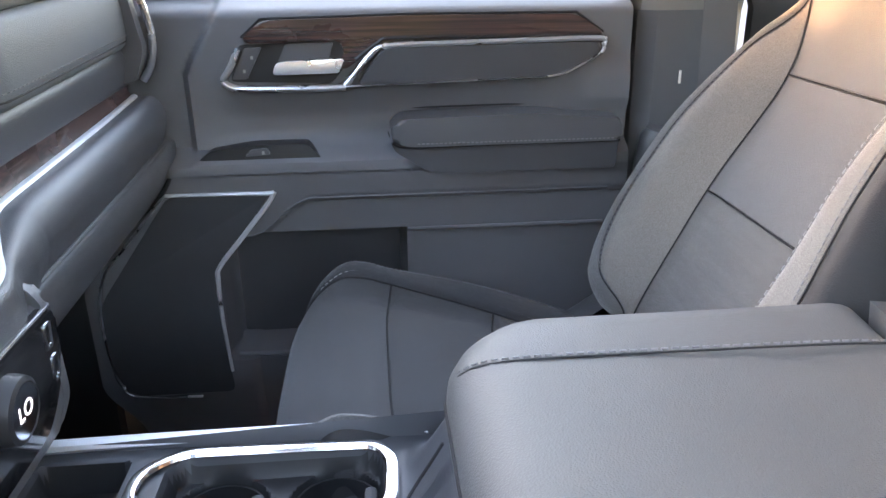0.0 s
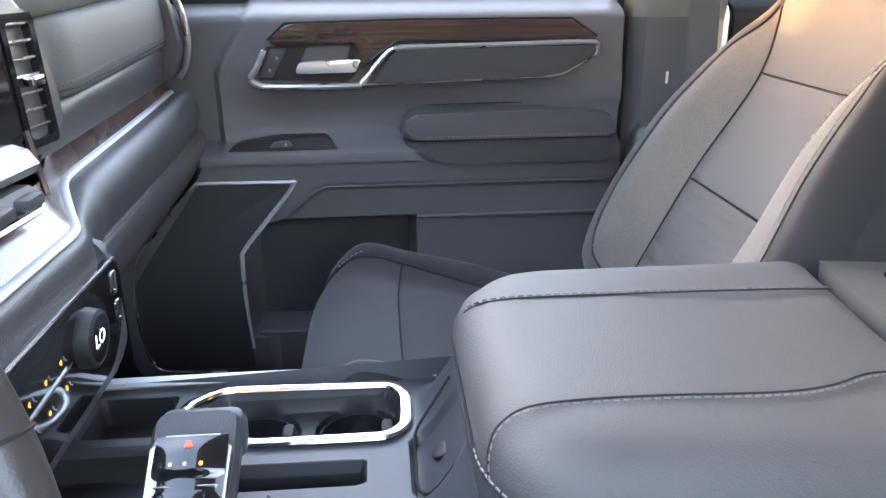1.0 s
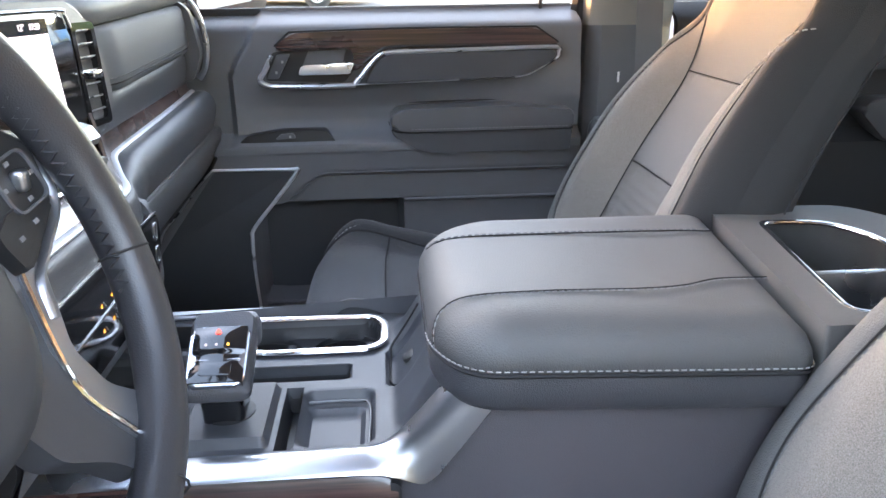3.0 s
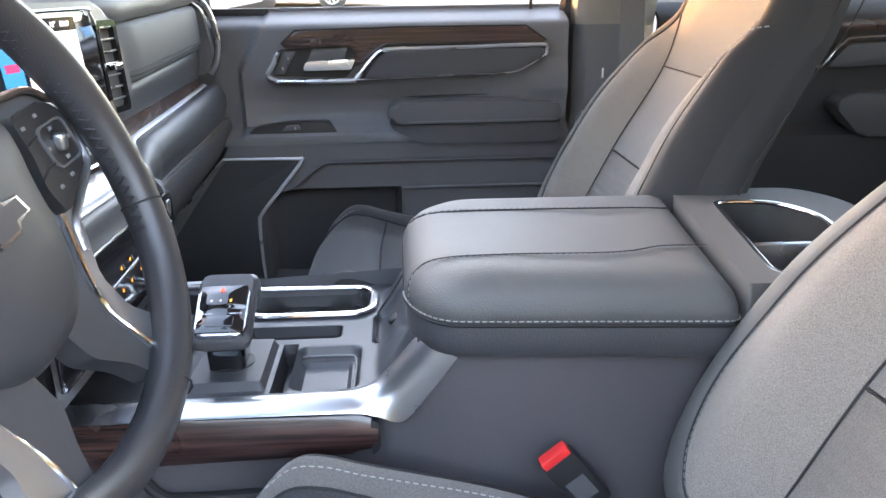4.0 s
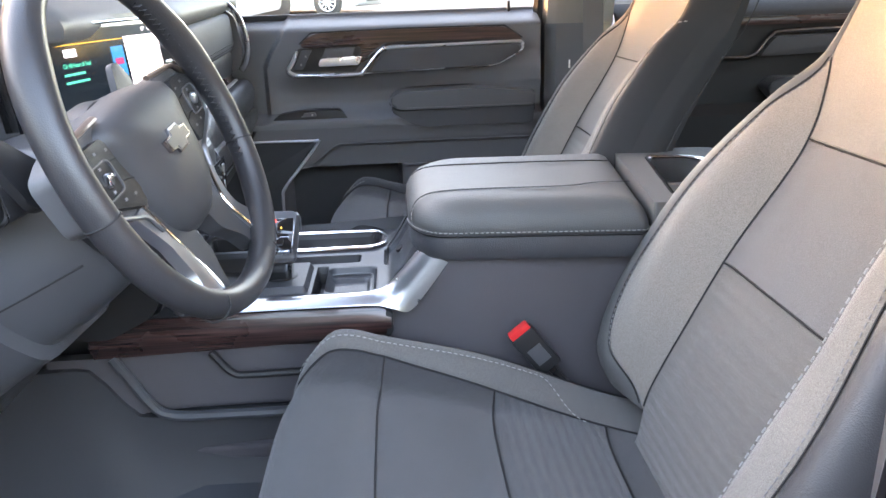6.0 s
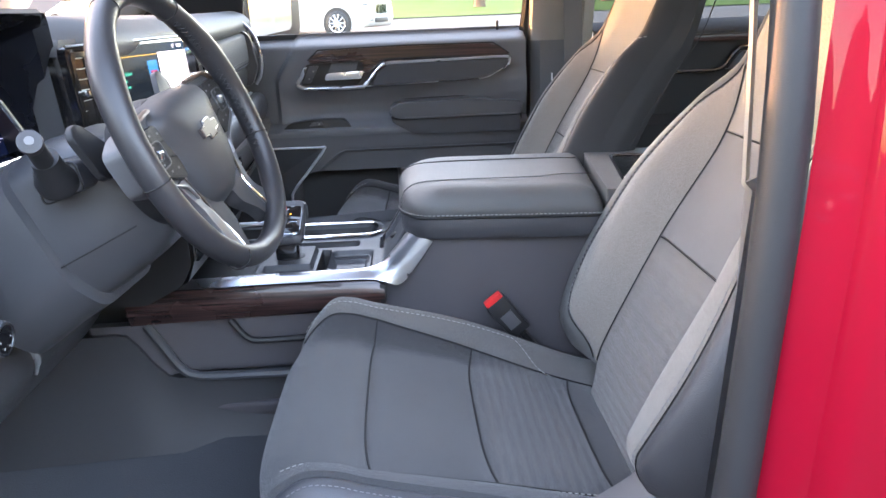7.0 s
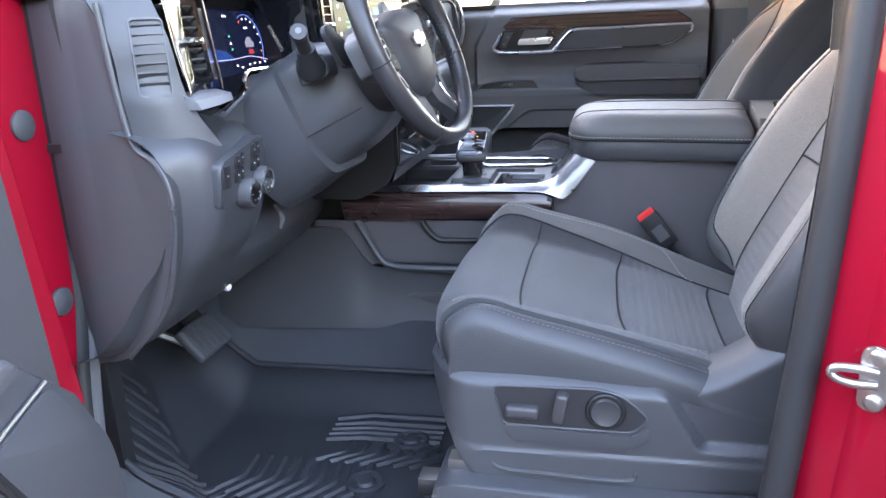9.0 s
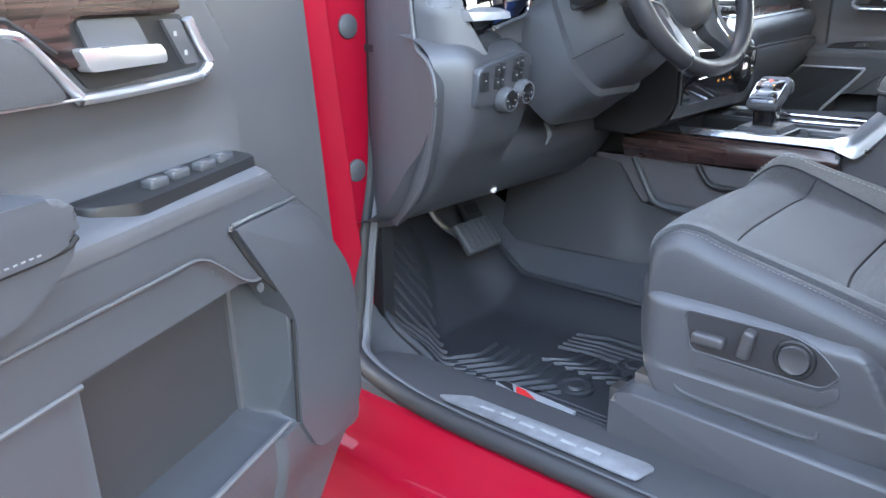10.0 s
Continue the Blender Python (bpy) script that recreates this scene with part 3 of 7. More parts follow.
part("sail_panel", prism(rounded([(-0.70, 1.42), (-0.40, 1.42), (-0.372, 1.50), (-0.36, 1.56), (-0.42, 1.66), (-0.60, 1.60)], 0.01), lambda x, z, d: (x, 0.885 - 0.45 * (z - 1.43) + d, z), 0.0, 0.02, 0.004), PLASTIC_DARK, pdoor, "black triangular mirror mount panel")

ddoor = front_door(-1, "driver_door", "open driver door, dark grey panel with wood and chrome handle bezel")
dput = door_put(-1)
swp = part("switch_panel", prism(rounded([(-0.262, -0.004), (-0.262, 0.038), (-0.060, 0.046), (-0.022, 0.020), (-0.018, -0.004)], 0.010), lambda x, d, z: dput(x, 1.176 + z - 0.10 * (d - 0.02), d), 0.0, 0.022, 0.004), PLASTIC_DARK, ddoor)
for i in range(4):
    x, y = -0.222 + 0.038 * i, -0.781 + 0.005 * (i % 2)
    win = part("window_switch", block((x, y, 1.201), (0.026, 0.016, 0.011), 0.004, 3), GREY_PLASTIC, swp)
    part("switch_tip", block((x + 0.008, y + 0.004, 1.2068), (0.006, 0.008, 0.0012), 0.0), THREAD_GREY, win)
HINGE = Matrix.Rotation(radians(2.17), 4, "X") @ Matrix.Translation((-0.535, -0.786, -0.012)) @ Matrix.Rotation(radians(-70.5), 4, "Z") @ Matrix.Translation((0.60, 0.80, 0))
ddoor.matrix_world = HINGE


# ---------- seats ----------
# backrest outlines: half width, cloth edge of the bolster, crease beside the insert
HALF = trace([(0.0, 0.195), (0.06, 0.195), (0.11, 0.212), (0.16, 0.243), (0.21, 0.262), (0.28, 0.270), (0.38, 0.259), (0.50, 0.230), (0.62, 0.197), (0.80, 0.178), (1.0, 0.160)])
HALF_LOW = trace([(0.0, 0.205), (0.04, 0.222), (0.10, 0.245), (0.21, 0.266), (0.28, 0.270), (0.38, 0.259), (0.50, 0.230), (0.62, 0.197), (0.80, 0.178), (1.0, 0.160)])
EDGE = trace([(0.10, 0.122), (0.14, 0.140), (0.17, 0.172), (0.21, 0.206), (0.28, 0.223), (0.36, 0.214), (0.50, 0.185), (0.62, 0.158), (0.655, 0.158)])
EDGE_LOW = trace([(0.03, 0.165), (0.08, 0.196), (0.16, 0.214), (0.27, 0.225), (0.36, 0.216), (0.50, 0.187), (0.62, 0.162), (0.655, 0.160)])
CREASE = trace([(0.0, 0.120), (0.25, 0.121), (0.36, 0.122), (0.50, 0.108), (0.555, 0.116), (0.615, 0.141), (0.655, 0.158), (1.0, 0.140)])

CUSHION = [(0.0, -0.112, 0.875), (0.10, -0.142, 0.925), (0.19, -0.135, 0.970), (0.28, -0.092, 0.996), (0.37, -0.045, 0.996), (0.45, -0.003, 0.984), (0.64, 0.145, 0.947), (0.86, 0.298, 0.903), (1.0, 0.40, 0.875)]
BACK = [(0.0, 0.325, 0.90), (0.16, 0.350, 0.985), (0.36, 0.435, 1.157), (0.53, 0.512, 1.303), (0.68, 0.563, 1.42), (0.84, 0.610, 1.55), (0.95, 0.640, 1.63), (1.0, 0.675, 1.655)]


def seat(s, name, label, dx, dz=0.0, lean=0.0):
    """Front bucket seat. q runs outboard from the seat's middle."""
    ob = thing(name, label, "car seat", group="front seats")

    def w(x, q, z):
        if z > 0.9:
            x += lean * (z - 0.9)
        return (x + dx, s * (0.42 + q), z + dz)

    def qb(t):
        return 0.188 - 0.075 * max(t - 0.45, 0) - 0.02 * step(0.3, 0.0, t)

    def cush(t, q, puff=0.0):
        x, z = curve_at(CUSHION, t)
        a = abs(q)
        rise = (0.048 if q < 0 else 0.004 if s < 0 else 0.032) * step(0.150, 0.212, a) * step(0.10, 0.34, t) * (1 - 0.55 * step(0.55, 0.95, t))
        fall = (0.055 if q < 0 else 0.026) * max(0.0, (a - 0.215) / 0.035) ** 2.0
        x += 0.045 * (a / 0.25) ** 4 * step(0.45, 0.1, t)
        return w(x - puff * 0.6 * step(0.3, 0.1, t), q, z + rise - fall + puff)

    inn, outb = (lambda t: -qb(t)), (lambda t: qb(t))

    def bowed(t, v):
        return t - 0.016 * (1 - v ** 4) * step(0.05, 0.40, t) * step(1.0, 0.84, t)

    def patch(nm, t0, t1, q0, q1, mat, nt, nq, puff=0.006, lab=""):
        def f(u, v):
            t = t0 + (t1 - t0) * u
            if q0 is inn:
                t = bowed(t, 2 * v - 1)
            a, b = (q0(t) if callable(q0) else q0), (q1(t) if callable(q1) else q1)
            edge = (1 - (2 * u - 1) ** 8) * (1 - (2 * v - 1) ** 8)
            return cush(t, a + (b - a) * v, puff * edge - 0.002)
        part(nm, sheet(f, nt, nq, (0, 0, -0.02)), mat, ob, lab)

    # Cushion cloth dimmed below the backrest's, for the weak light on it.
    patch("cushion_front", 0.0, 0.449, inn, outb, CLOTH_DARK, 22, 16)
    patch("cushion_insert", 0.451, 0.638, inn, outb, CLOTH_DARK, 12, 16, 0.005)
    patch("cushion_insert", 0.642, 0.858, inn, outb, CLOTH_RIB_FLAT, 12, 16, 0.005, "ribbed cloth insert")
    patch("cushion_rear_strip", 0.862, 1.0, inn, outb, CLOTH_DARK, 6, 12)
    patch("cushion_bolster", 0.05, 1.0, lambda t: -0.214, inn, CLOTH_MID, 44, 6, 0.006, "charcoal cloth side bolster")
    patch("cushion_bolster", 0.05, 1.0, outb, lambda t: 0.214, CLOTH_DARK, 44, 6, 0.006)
    patch("cushion_side", 0.0, 1.0, -0.250, -0.2145, SHADED_LEATHER, 44, 6, 0.002)
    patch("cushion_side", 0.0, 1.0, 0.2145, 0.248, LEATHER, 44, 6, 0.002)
    # leather flank below the bolsters
    for q in (-0.250, 0.248):
        rows = []
        for i in range(31):
            t = i / 30
            p = Vector(cush(t, q, -0.002))
            rows.append([p, p + Vector((0, s * 0.004 * (1 if q > 0 else -1), -0.018)), Vector((p.x, p.y, min(p.z - 0.02, 0.875 + dz)))])
        part("cushion_flank", loft(rows), LEATHER, ob)
    # Dark rods along the cushion seams stand in for crease shade.
    for t in (0.45, 0.64, 0.86):
        part("piping", tube([cush(bowed(t, i / 12 - 1), qb(t) * (i / 12 - 1), -0.0010) for i in range(25)], 0.0015, 5), SEAM, ob)
    for sg in (-1, 1):
        part("piping", tube([cush(0.20 + 0.78 * i / 60, sg * qb(0.20 + 0.78 * i / 60), -0.0005) for i in range(61)], 0.0016, 5), SEAM, ob)
    if s < 0:
        part("stitching", stitches([cush(0.2 + 0.62 * i / 80, -0.198 + 0.05 * step(0.86, 1.0, i / 80), 0.0062) for i in range(81)], 0.005, 0.0035, 0.0007), STITCH, ob)
    part("stitching", stitches([cush(0.24 + 0.62 * i / 80, qb(0.24 + 0.62 * i / 80) + 0.012 * math.sin(i / 80 * 3.14), 0.003) for i in range(81)], 0.005, 0.0035, 0.0007), STITCH, ob)
    part("stitching", stitches([Vector(cush(0.20 + 0.74 * i / 80, 0.2285, 0.0012)) for i in range(81)], 0.004, 0.0030, 0.0006), THREAD_GREY, ob)

    # backrest; the driver seat's outboard bolster reaches lower
    def half(t, q=-1.0):
        return HALF_LOW(t) if q > 0 and s < 0 else HALF(t)

    def back(t, q, puff=0.0):
        x, z = curve_at(BACK, t)
        a, h = abs(q), half(t, q)
        c = CREASE(t)
        lift = 0.060 * step(c - 0.014, c + 0.062, a) * step(0.01, 0.16, t) * (1 - 0.92 * step(0.40, 0.74, t))
        tuck = 0.055 * max(0.0, (a - h + 0.030) / 0.030) ** 2.2
        g = lift - tuck + puff
        return w(x - 0.88 * g, q, z + 0.376 * g)

    def bpatch(nm, t0, t1, q0, q1, mat, nt, nq, puff=0.006, lab=""):
        def f(u, v):
            t = t0 + (t1 - t0) * u
            edge = (1 - (2 * u - 1) ** 8) * (1 - (2 * v - 1) ** 8)
            return back(t, q0(t) + (q1(t) - q0(t)) * v, puff * edge - 0.002)
        return part(nm, sheet(f, nt, nq, (0.02, 0, -0.01)), mat, ob, lab)

    low = lambda t: -CREASE(t)
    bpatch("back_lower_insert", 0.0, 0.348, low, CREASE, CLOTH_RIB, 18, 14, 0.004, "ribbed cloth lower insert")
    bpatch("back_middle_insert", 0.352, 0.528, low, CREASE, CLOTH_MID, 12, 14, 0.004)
    # Driver insert paler than the passenger's: uneven light put into the cloth.
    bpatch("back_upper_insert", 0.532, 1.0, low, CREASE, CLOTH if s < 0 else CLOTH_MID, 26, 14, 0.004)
    for sg in (-1, 1):
        wide = sg > 0 and s < 0
        rim, t0 = (EDGE_LOW, 0.03) if wide else (EDGE, 0.10)
        hv = lambda t, sg=sg: half(t, sg)
        # Edge tone follows the light: paler driver inboard, near-black where the passenger's is shaded.
        leather = LEATHER_LID if s < 0 and sg < 0 else LEATHER if wide else CLOTH_MID if sg > 0 else SHADED_LEATHER
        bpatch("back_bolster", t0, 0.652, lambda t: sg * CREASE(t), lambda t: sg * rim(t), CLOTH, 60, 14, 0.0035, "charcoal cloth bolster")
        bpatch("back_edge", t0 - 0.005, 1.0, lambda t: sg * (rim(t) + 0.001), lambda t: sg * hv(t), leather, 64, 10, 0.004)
        rows = []
        for i in range(41):
            t = t0 - 0.005 + (1.005 - t0) * i / 40
            p = Vector(back(t, sg * hv(t), -0.002))
            o = Vector((0, s * sg, 0))
            deep = (0.15 - 0.085 * step(0.25, 0.9, t)) * (0.5 if s > 0 else 1.0) + 0.05 * step(0.20, 0.05, t) * (1.0 if s < 0 else 0.0)
            rows.append([p, p + o * 0.008 + Vector((0.025, 0, -0.008)), p + o * 0.012 + Vector((deep * 0.5, 0, -0.02)), p + o * 0.004 + Vector((deep * 0.9, 0, -0.03)), p - o * 0.02 + Vector((deep, 0, -0.035))])
        # Sides away from the open door take the shaded leather copy.
        part("back_side", loft(rows), SHADED_LEATHER if not wide else LEATHER, ob, "smooth black leather backrest side")
        side = [Vector(r[1]) + Vector((0.028, s * sg * 0.0042, -0.008)) for r in rows[3:36]]
        part("side_seam", tube(side, 0.0013, 5), SEAM, ob)
        if wide:
            part("stitching", stitches([p + Vector((0.004, s * sg * 0.0006, 0)) for p in side], 0.005, 0.0035, 0.0007), STITCH, ob)
        ts = [t0 + 0.008 + (0.635 - t0) * i / 90 for i in range(91)]
        # Crease and rim shade of the backrest, drawn as dark rods.
        part("piping", tube([Vector(back(t, sg * CREASE(t), -0.0008)) for t in ts], 0.0013, 5), SEAM, ob)
        part("piping", tube([Vector(back(t, sg * (rim(t) + 0.0012), 0.0002)) for t in ts], 0.0011, 5), SEAM, ob)
        part("stitching", stitches([Vector(back(t, sg * (rim(t) - 0.005), 0.0022)) for t in ts], 0.005, 0.0032, 0.0007), THREAD_GREY, ob)
        if (sg > 0 and s < 0) or (sg < 0 and s > 0):
            crest = [Vector(back(t, sg * (CREASE(t) + 0.030), 0.0062)) for t in ts[8:]]
            part("stitching", stitches(crest, 0.006, 0.004, 0.0010), STITCH, ob)
    for t in (0.35, 0.53):
        part("piping", tube([Vector(back(t, CREASE(t) * (i / 10 - 1), -0.001)) for i in range(21)], 0.0011, 5), SEAM, ob)
    shell = []
    for i in range(31):
        t = i / 30
        x, z = curve_at(BACK, t)
        h = half(t) - 0.025
        deep = (0.165 - 0.085 * step(0.25, 0.9, t)) * (0.55 if s > 0 else 1.0)
        shell.append([w(x + deep * (1 - 0.25 * (c / 4) ** 2), h * c / 4, z - 0.04) for c in range(-4, 5)])
    part("back_shell", loft(shell), PLASTIC_DARK, ob)
    hx, hz = 0.70, 1.745
    part("headrest", block(w(hx, 0.0, hz), (0.10, 0.27, 0.165), 0.04, 4), CLOTH_DARK, ob)
    for q in (-0.06, 0.06):
        part("headrest_post", tube([w(hx - 0.02, q, 1.63), w(hx, q, 1.70)], 0.007, 8), CHROME, ob)
    # plastic side shield with its controls
    sput = lambda x, z, d: (x + dx, s * (0.671 + d), z + dz)

    def shield_top(x):
        return 0.916 - 0.008 * step(0.0, 0.18, x) + 0.10 * step(0.21, 0.42, x) - 0.006 * step(-0.10, -0.14, x)

    def shield_low(x):
        return 0.742 + 0.14 * max(0.0, (-0.055 - x) / 0.085) ** 1.4 + 0.012 * step(0.1, 0.4, x)

    def shield_d(x, z, k):
        d = 0.014 - 0.026 * max(0.0, (k - 0.86) / 0.14) ** 2.2 - 0.010 * max(0.0, (0.10 - k) / 0.10) ** 2
        d -= 0.085 * max(0.0, (-0.070 - x) / 0.07) ** 2.2
        d -= 0.015 * step(0.0, 0.014, x - (0.197 + (0.885 - z) * 0.62 - 9.0 * max(0.0, z - 0.885) ** 2)) * step(0.815, 0.826, z)
        d += 0.004 * step(0.805, 0.80, z)
        return d

    def shield_at(u, k):
        x = -0.140 + 0.58 * u
        z = shield_low(x) + (shield_top(x) - shield_low(x)) * k
        return sput(x, z, shield_d(x, z, k))

    shield = part("side_shield", sheet(shield_at, 90, 48, (0, -s * 0.05, 0)), SHIELD, ob, "slate grey plastic seat base cover")
    front = [[(-0.118 + dx + 0.02 * abs(c) / 4, s * (0.42 + 0.245 * c / 4), 0.895 + dz), (-0.095 + dx, s * (0.42 + 0.24 * c / 4), 0.82 + dz), (-0.06 + dx, s * (0.42 + 0.235 * c / 4), 0.745 + dz)] for c in range(-4, 5)]
    part("base_front", loft(front), SHIELD, ob)
    face = rounded([(-0.036, 0.900), (0.108, 0.902), (0.140, 0.893), (0.172, 0.862), (0.154, 0.840), (-0.023, 0.842)], [0.012, 0.02, 0.02, 0.008, 0.012, 0.01])
    ctl = part("control_panel", prism(face, sput, 0.010, 0.0150), PANEL_DARK, shield, "darker inset switch panel")
    part("panel_rim", tube([sput(x, z, 0.0150) for x, z in face], 0.0016, 6, closed=True), SHIELD, ctl)
    low = rounded([(-0.024, 0.842), (0.150, 0.834), (0.172, 0.85), (0.176, 0.835), (0.150, 0.812), (-0.010, 0.818)], 0.006)
    part("shield_ledge", prism(low, sput, 0.008, 0.0175, 0.006, 3), SHIELD, shield)
    part("seat_switch", block(sput(0.004, 0.866, 0.021), (0.046, 0.018, 0.017), 0.006, 3), SWITCH_GREY, ctl)
    part("recline_switch", block(sput(0.056, 0.876, 0.022), (0.017, 0.022, 0.042), 0.006, 3, Matrix.Rotation(radians(10), 3, "Y")), SWITCH_GREY, ctl)
    part("lumbar_knob", lathe([(0.0205, 0), (0.0205, 0.007), (0.0185, 0.010), (0.011, 0.0065), (0.001, 0.006)], sput(0.116, 0.871, 0.014), (0, s, 0), 32), SWITCH_GREY, ctl)
    part("knob_ring", lathe([(0.0265, 0), (0.0265, 0.004), (0.0245, 0.006), (0.0215, 0.006), (0.0205, 0.003)], sput(0.116, 0.871, 0.0145), (0, s, 0), 32), PLASTIC_DARK, ctl)
    bead = spline([sput(-0.044, 0.797, 0.012), sput(-0.030, 0.774, 0.017), sput(0.042, 0.770, 0.019), sput(0.144, 0.768, 0.019), sput(0.159, 0.780, 0.018)], 6)
    part("shield_bead", tube(bead, 0.0035, 8), SHIELD, shield)
    part("rail_end", block((-0.072 + dx, s * 0.668, 0.768 + dz), (0.066, 0.030, 0.018), 0.003), STEEL, shield, "bare steel runner end")
    # runners
    for q in (-0.20, 0.215):
        rl = part("seat_rail", block((0.12 + dx, s * (0.42 + q), 0.705 + dz), (0.56, 0.035, 0.03), 0.003), STEEL, ob, "bare steel seat runner")
        part("rail_cover", block((0.16 + dx, s * (0.42 + q), 0.725 + dz), (0.46, 0.048, 0.03), 0.006), PLASTIC_DARK, rl)
        part("rail_foot", block((0.12 + dx, s * (0.42 + q), 0.65 + dz), (0.45, 0.05, 0.09), 0.006), PLASTIC_DARK, rl)
    return ob


seat(-1, "driver_seat", "charcoal cloth driver seat with leather sides and power controls", 0.0)
seat(1, "passenger_seat", "charcoal cloth passenger seat with pale stitched bolsters", 0.012, 0.03)


# ---------- centre console ----------
def rr(x, y, cx, cy, hx, hy, r):
    """Signed distance to a rounded rectangle."""
    dx, dy = abs(x - cx) - hx + r, abs(y - cy) - hy + r
    return math.hypot(max(dx, 0), max(dy, 0)) + min(max(dx, dy), 0) - r


def deck(x, y):
    z = 1.062
    z -= 0.022 * step(0.004, -0.004, rr(x, y, -0.104, 0.137, 0.094, 0.043, 0.022))
    for cx in (-0.150, -0.052):
        z -= 0.05 * step(0.003, -0.004, math.hypot(x - cx, y - 0.137) - 0.039)
    z -= 0.030 * step(0.003, -0.003, rr(x, y, -0.100, 0.042, 0.056, 0.015, 0.004))
    z -= 0.028 * step(0.002, -0.002, rr(x, y, -0.101, -0.050, 0.0075, 0.056, 0.003))
    z -= 0.012 * step(0.004, -0.004, rr(x, y, -0.052, -0.052, 0.036, 0.050, 0.012))
    z -= 0.006 * step(0.003, -0.003, rr(x, y, -0.055, -0.060, 0.028, 0.040, 0.008))
    z -= 0.030 * step(0.003, -0.003, rr(x, y, -0.275, 0.150, 0.038, 0.034, 0.006))
    z -= 0.030 * step(-0.215, -0.235, x) * step(0.10, 0.085, y)
    z += 0.010 * step(0.003, -0.003, rr(x, y, -0.160, -0.046, 0.042, 0.056, 0.006))
    z += 0.085 * step(0.0, 0.075, x) * step(-0.115, -0.07, y) * step(0.19, 0.14, y)
    z -= 0.010 * step(0.003, -0.003, rr(x, y, 0.022, 0.045, 0.022, 0.045, 0.015))
    return z


def rect(u0, v0, u1, v1):
    return [(u0, v0), (u1, v0), (u1, v1), (u0, v1)]


con = thing("center_console", "dark grey centre console with silver and wood trim", "console")
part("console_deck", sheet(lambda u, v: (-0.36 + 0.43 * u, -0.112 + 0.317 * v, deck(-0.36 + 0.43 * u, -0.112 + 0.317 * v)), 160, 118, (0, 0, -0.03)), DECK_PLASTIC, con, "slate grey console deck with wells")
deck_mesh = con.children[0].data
# Recess faces switch to black plastic: shade of the wells put into colour.
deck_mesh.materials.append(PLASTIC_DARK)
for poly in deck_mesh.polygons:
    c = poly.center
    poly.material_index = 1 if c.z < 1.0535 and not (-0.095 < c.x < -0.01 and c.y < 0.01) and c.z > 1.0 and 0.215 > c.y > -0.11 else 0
for cx in (-0.150, -0.052):
    part("cup_well", lathe([(0.0385, 0.0), (0.0385, 0.052), (0.0365, 0.052), (0.0365, 0.003), (0.001, 0.003)], (cx, 0.137, 0.984), (0, 0, 1), 28), PLASTIC_DARK, con)
    part("cup_grip", block((cx + 0.030, 0.137, 1.022), (0.012, 0.022, 0.05), 0.005), RUBBER, con)
cring = rounded([(-0.150, 0.088), (-0.020, 0.088), (-0.004, 0.105), (-0.002, 0.160), (-0.016, 0.182), (-0.190, 0.186), (-0.222, 0.160), (-0.222, 0.120)], 0.016)
part("cup_ring", tube([(x, y, 1.0655) for x, y in cring], 0.0062, 8, closed=True, flat=0.6), CHROME, con, "polished chrome cup holder surround")
part("deck_rail", tube(spline([(-0.36, 0.207, 1.066), (-0.2, 0.208, 1.067), (0.0, 0.208, 1.066), (0.034, 0.203, 1.065)], 6), 0.008, 8, flat=0.7), BRUSHED, con)
part("slot_lip", tube([(-0.16, 0.0595, 1.0625), (-0.043, 0.0585, 1.0625)], 0.0012, 6), GREY_PLASTIC, con)
recess = [(x, y, deck(x, y) + 0.0006) for x, y in ((p.x, p.y) for p in spline([(0.040, 0.116, 0), (0.018, 0.112, 0), (0.005, 0.095, 0), (0.003, 0.06, 0), (0.003, 0.03, 0), (0.012, 0.010, 0), (0.034, 0.006, 0)], 8))]
part("coin_recess_edge", tube(recess, 0.0018, 6), SEAM, con)
part("recess_button", lathe([(0.010, -0.004), (0.010, 0.0012), (0.0085, 0.002), (0.001, 0.002)], (0.026, 0.046, deck(0.026, 0.046) + 0.001), (-0.6, 0, 1), 20), PLASTIC_DARK, con)
part("tray_edge", tube(spline([(-0.085, -0.012, 1.0545), (-0.035, -0.012, 1.0545), (-0.020, -0.025, 1.0545), (-0.020, -0.098, 1.0545)], 6), 0.0014, 6), GREY_PLASTIC, con)
# driver's side: silver rail that sweeps up to the lid, wood strip below
rail_rows = []
upper = spline([(-0.42, 0, 1.058), (-0.20, 0, 1.062), (-0.05, 0, 1.063), (-0.010, 0, 1.067), (0.012, 0, 1.078), (0.034, 0, 1.100), (0.058, 0, 1.128)], 6)
lower_ = spline([(-0.42, 0, 1.051), (-0.20, 0, 1.0535), (-0.03, 0, 1.0535), (0.006, 0, 1.048), (0.034, 0, 1.041), (0.062, 0, 1.072), (0.093, 0, 1.114)], 6)
for a, b in zip(upper, lower_):
    k2 = step(-0.05, 0.03, a.x)
    rail_rows.append([(a.x - 0.008 * k2, -0.110, a.z - 0.001 - 0.004 * k2), (a.x, -0.120, a.z + 0.002), (a.x * 0.9 + b.x * 0.1, -0.130, a.z * 0.88 + b.z * 0.12 + 0.001), (a.x * 0.4 + b.x * 0.6, -0.141, a.z * 0.4 + b.z * 0.6), (b.x, -0.1435, b.z), (b.x + 0.002 * k2, -0.130, b.z - 0.004)])
part("silver_rail", loft(rail_rows), SATIN, con, "satin silver rail sweeping up to the armrest")
wood_rows = []
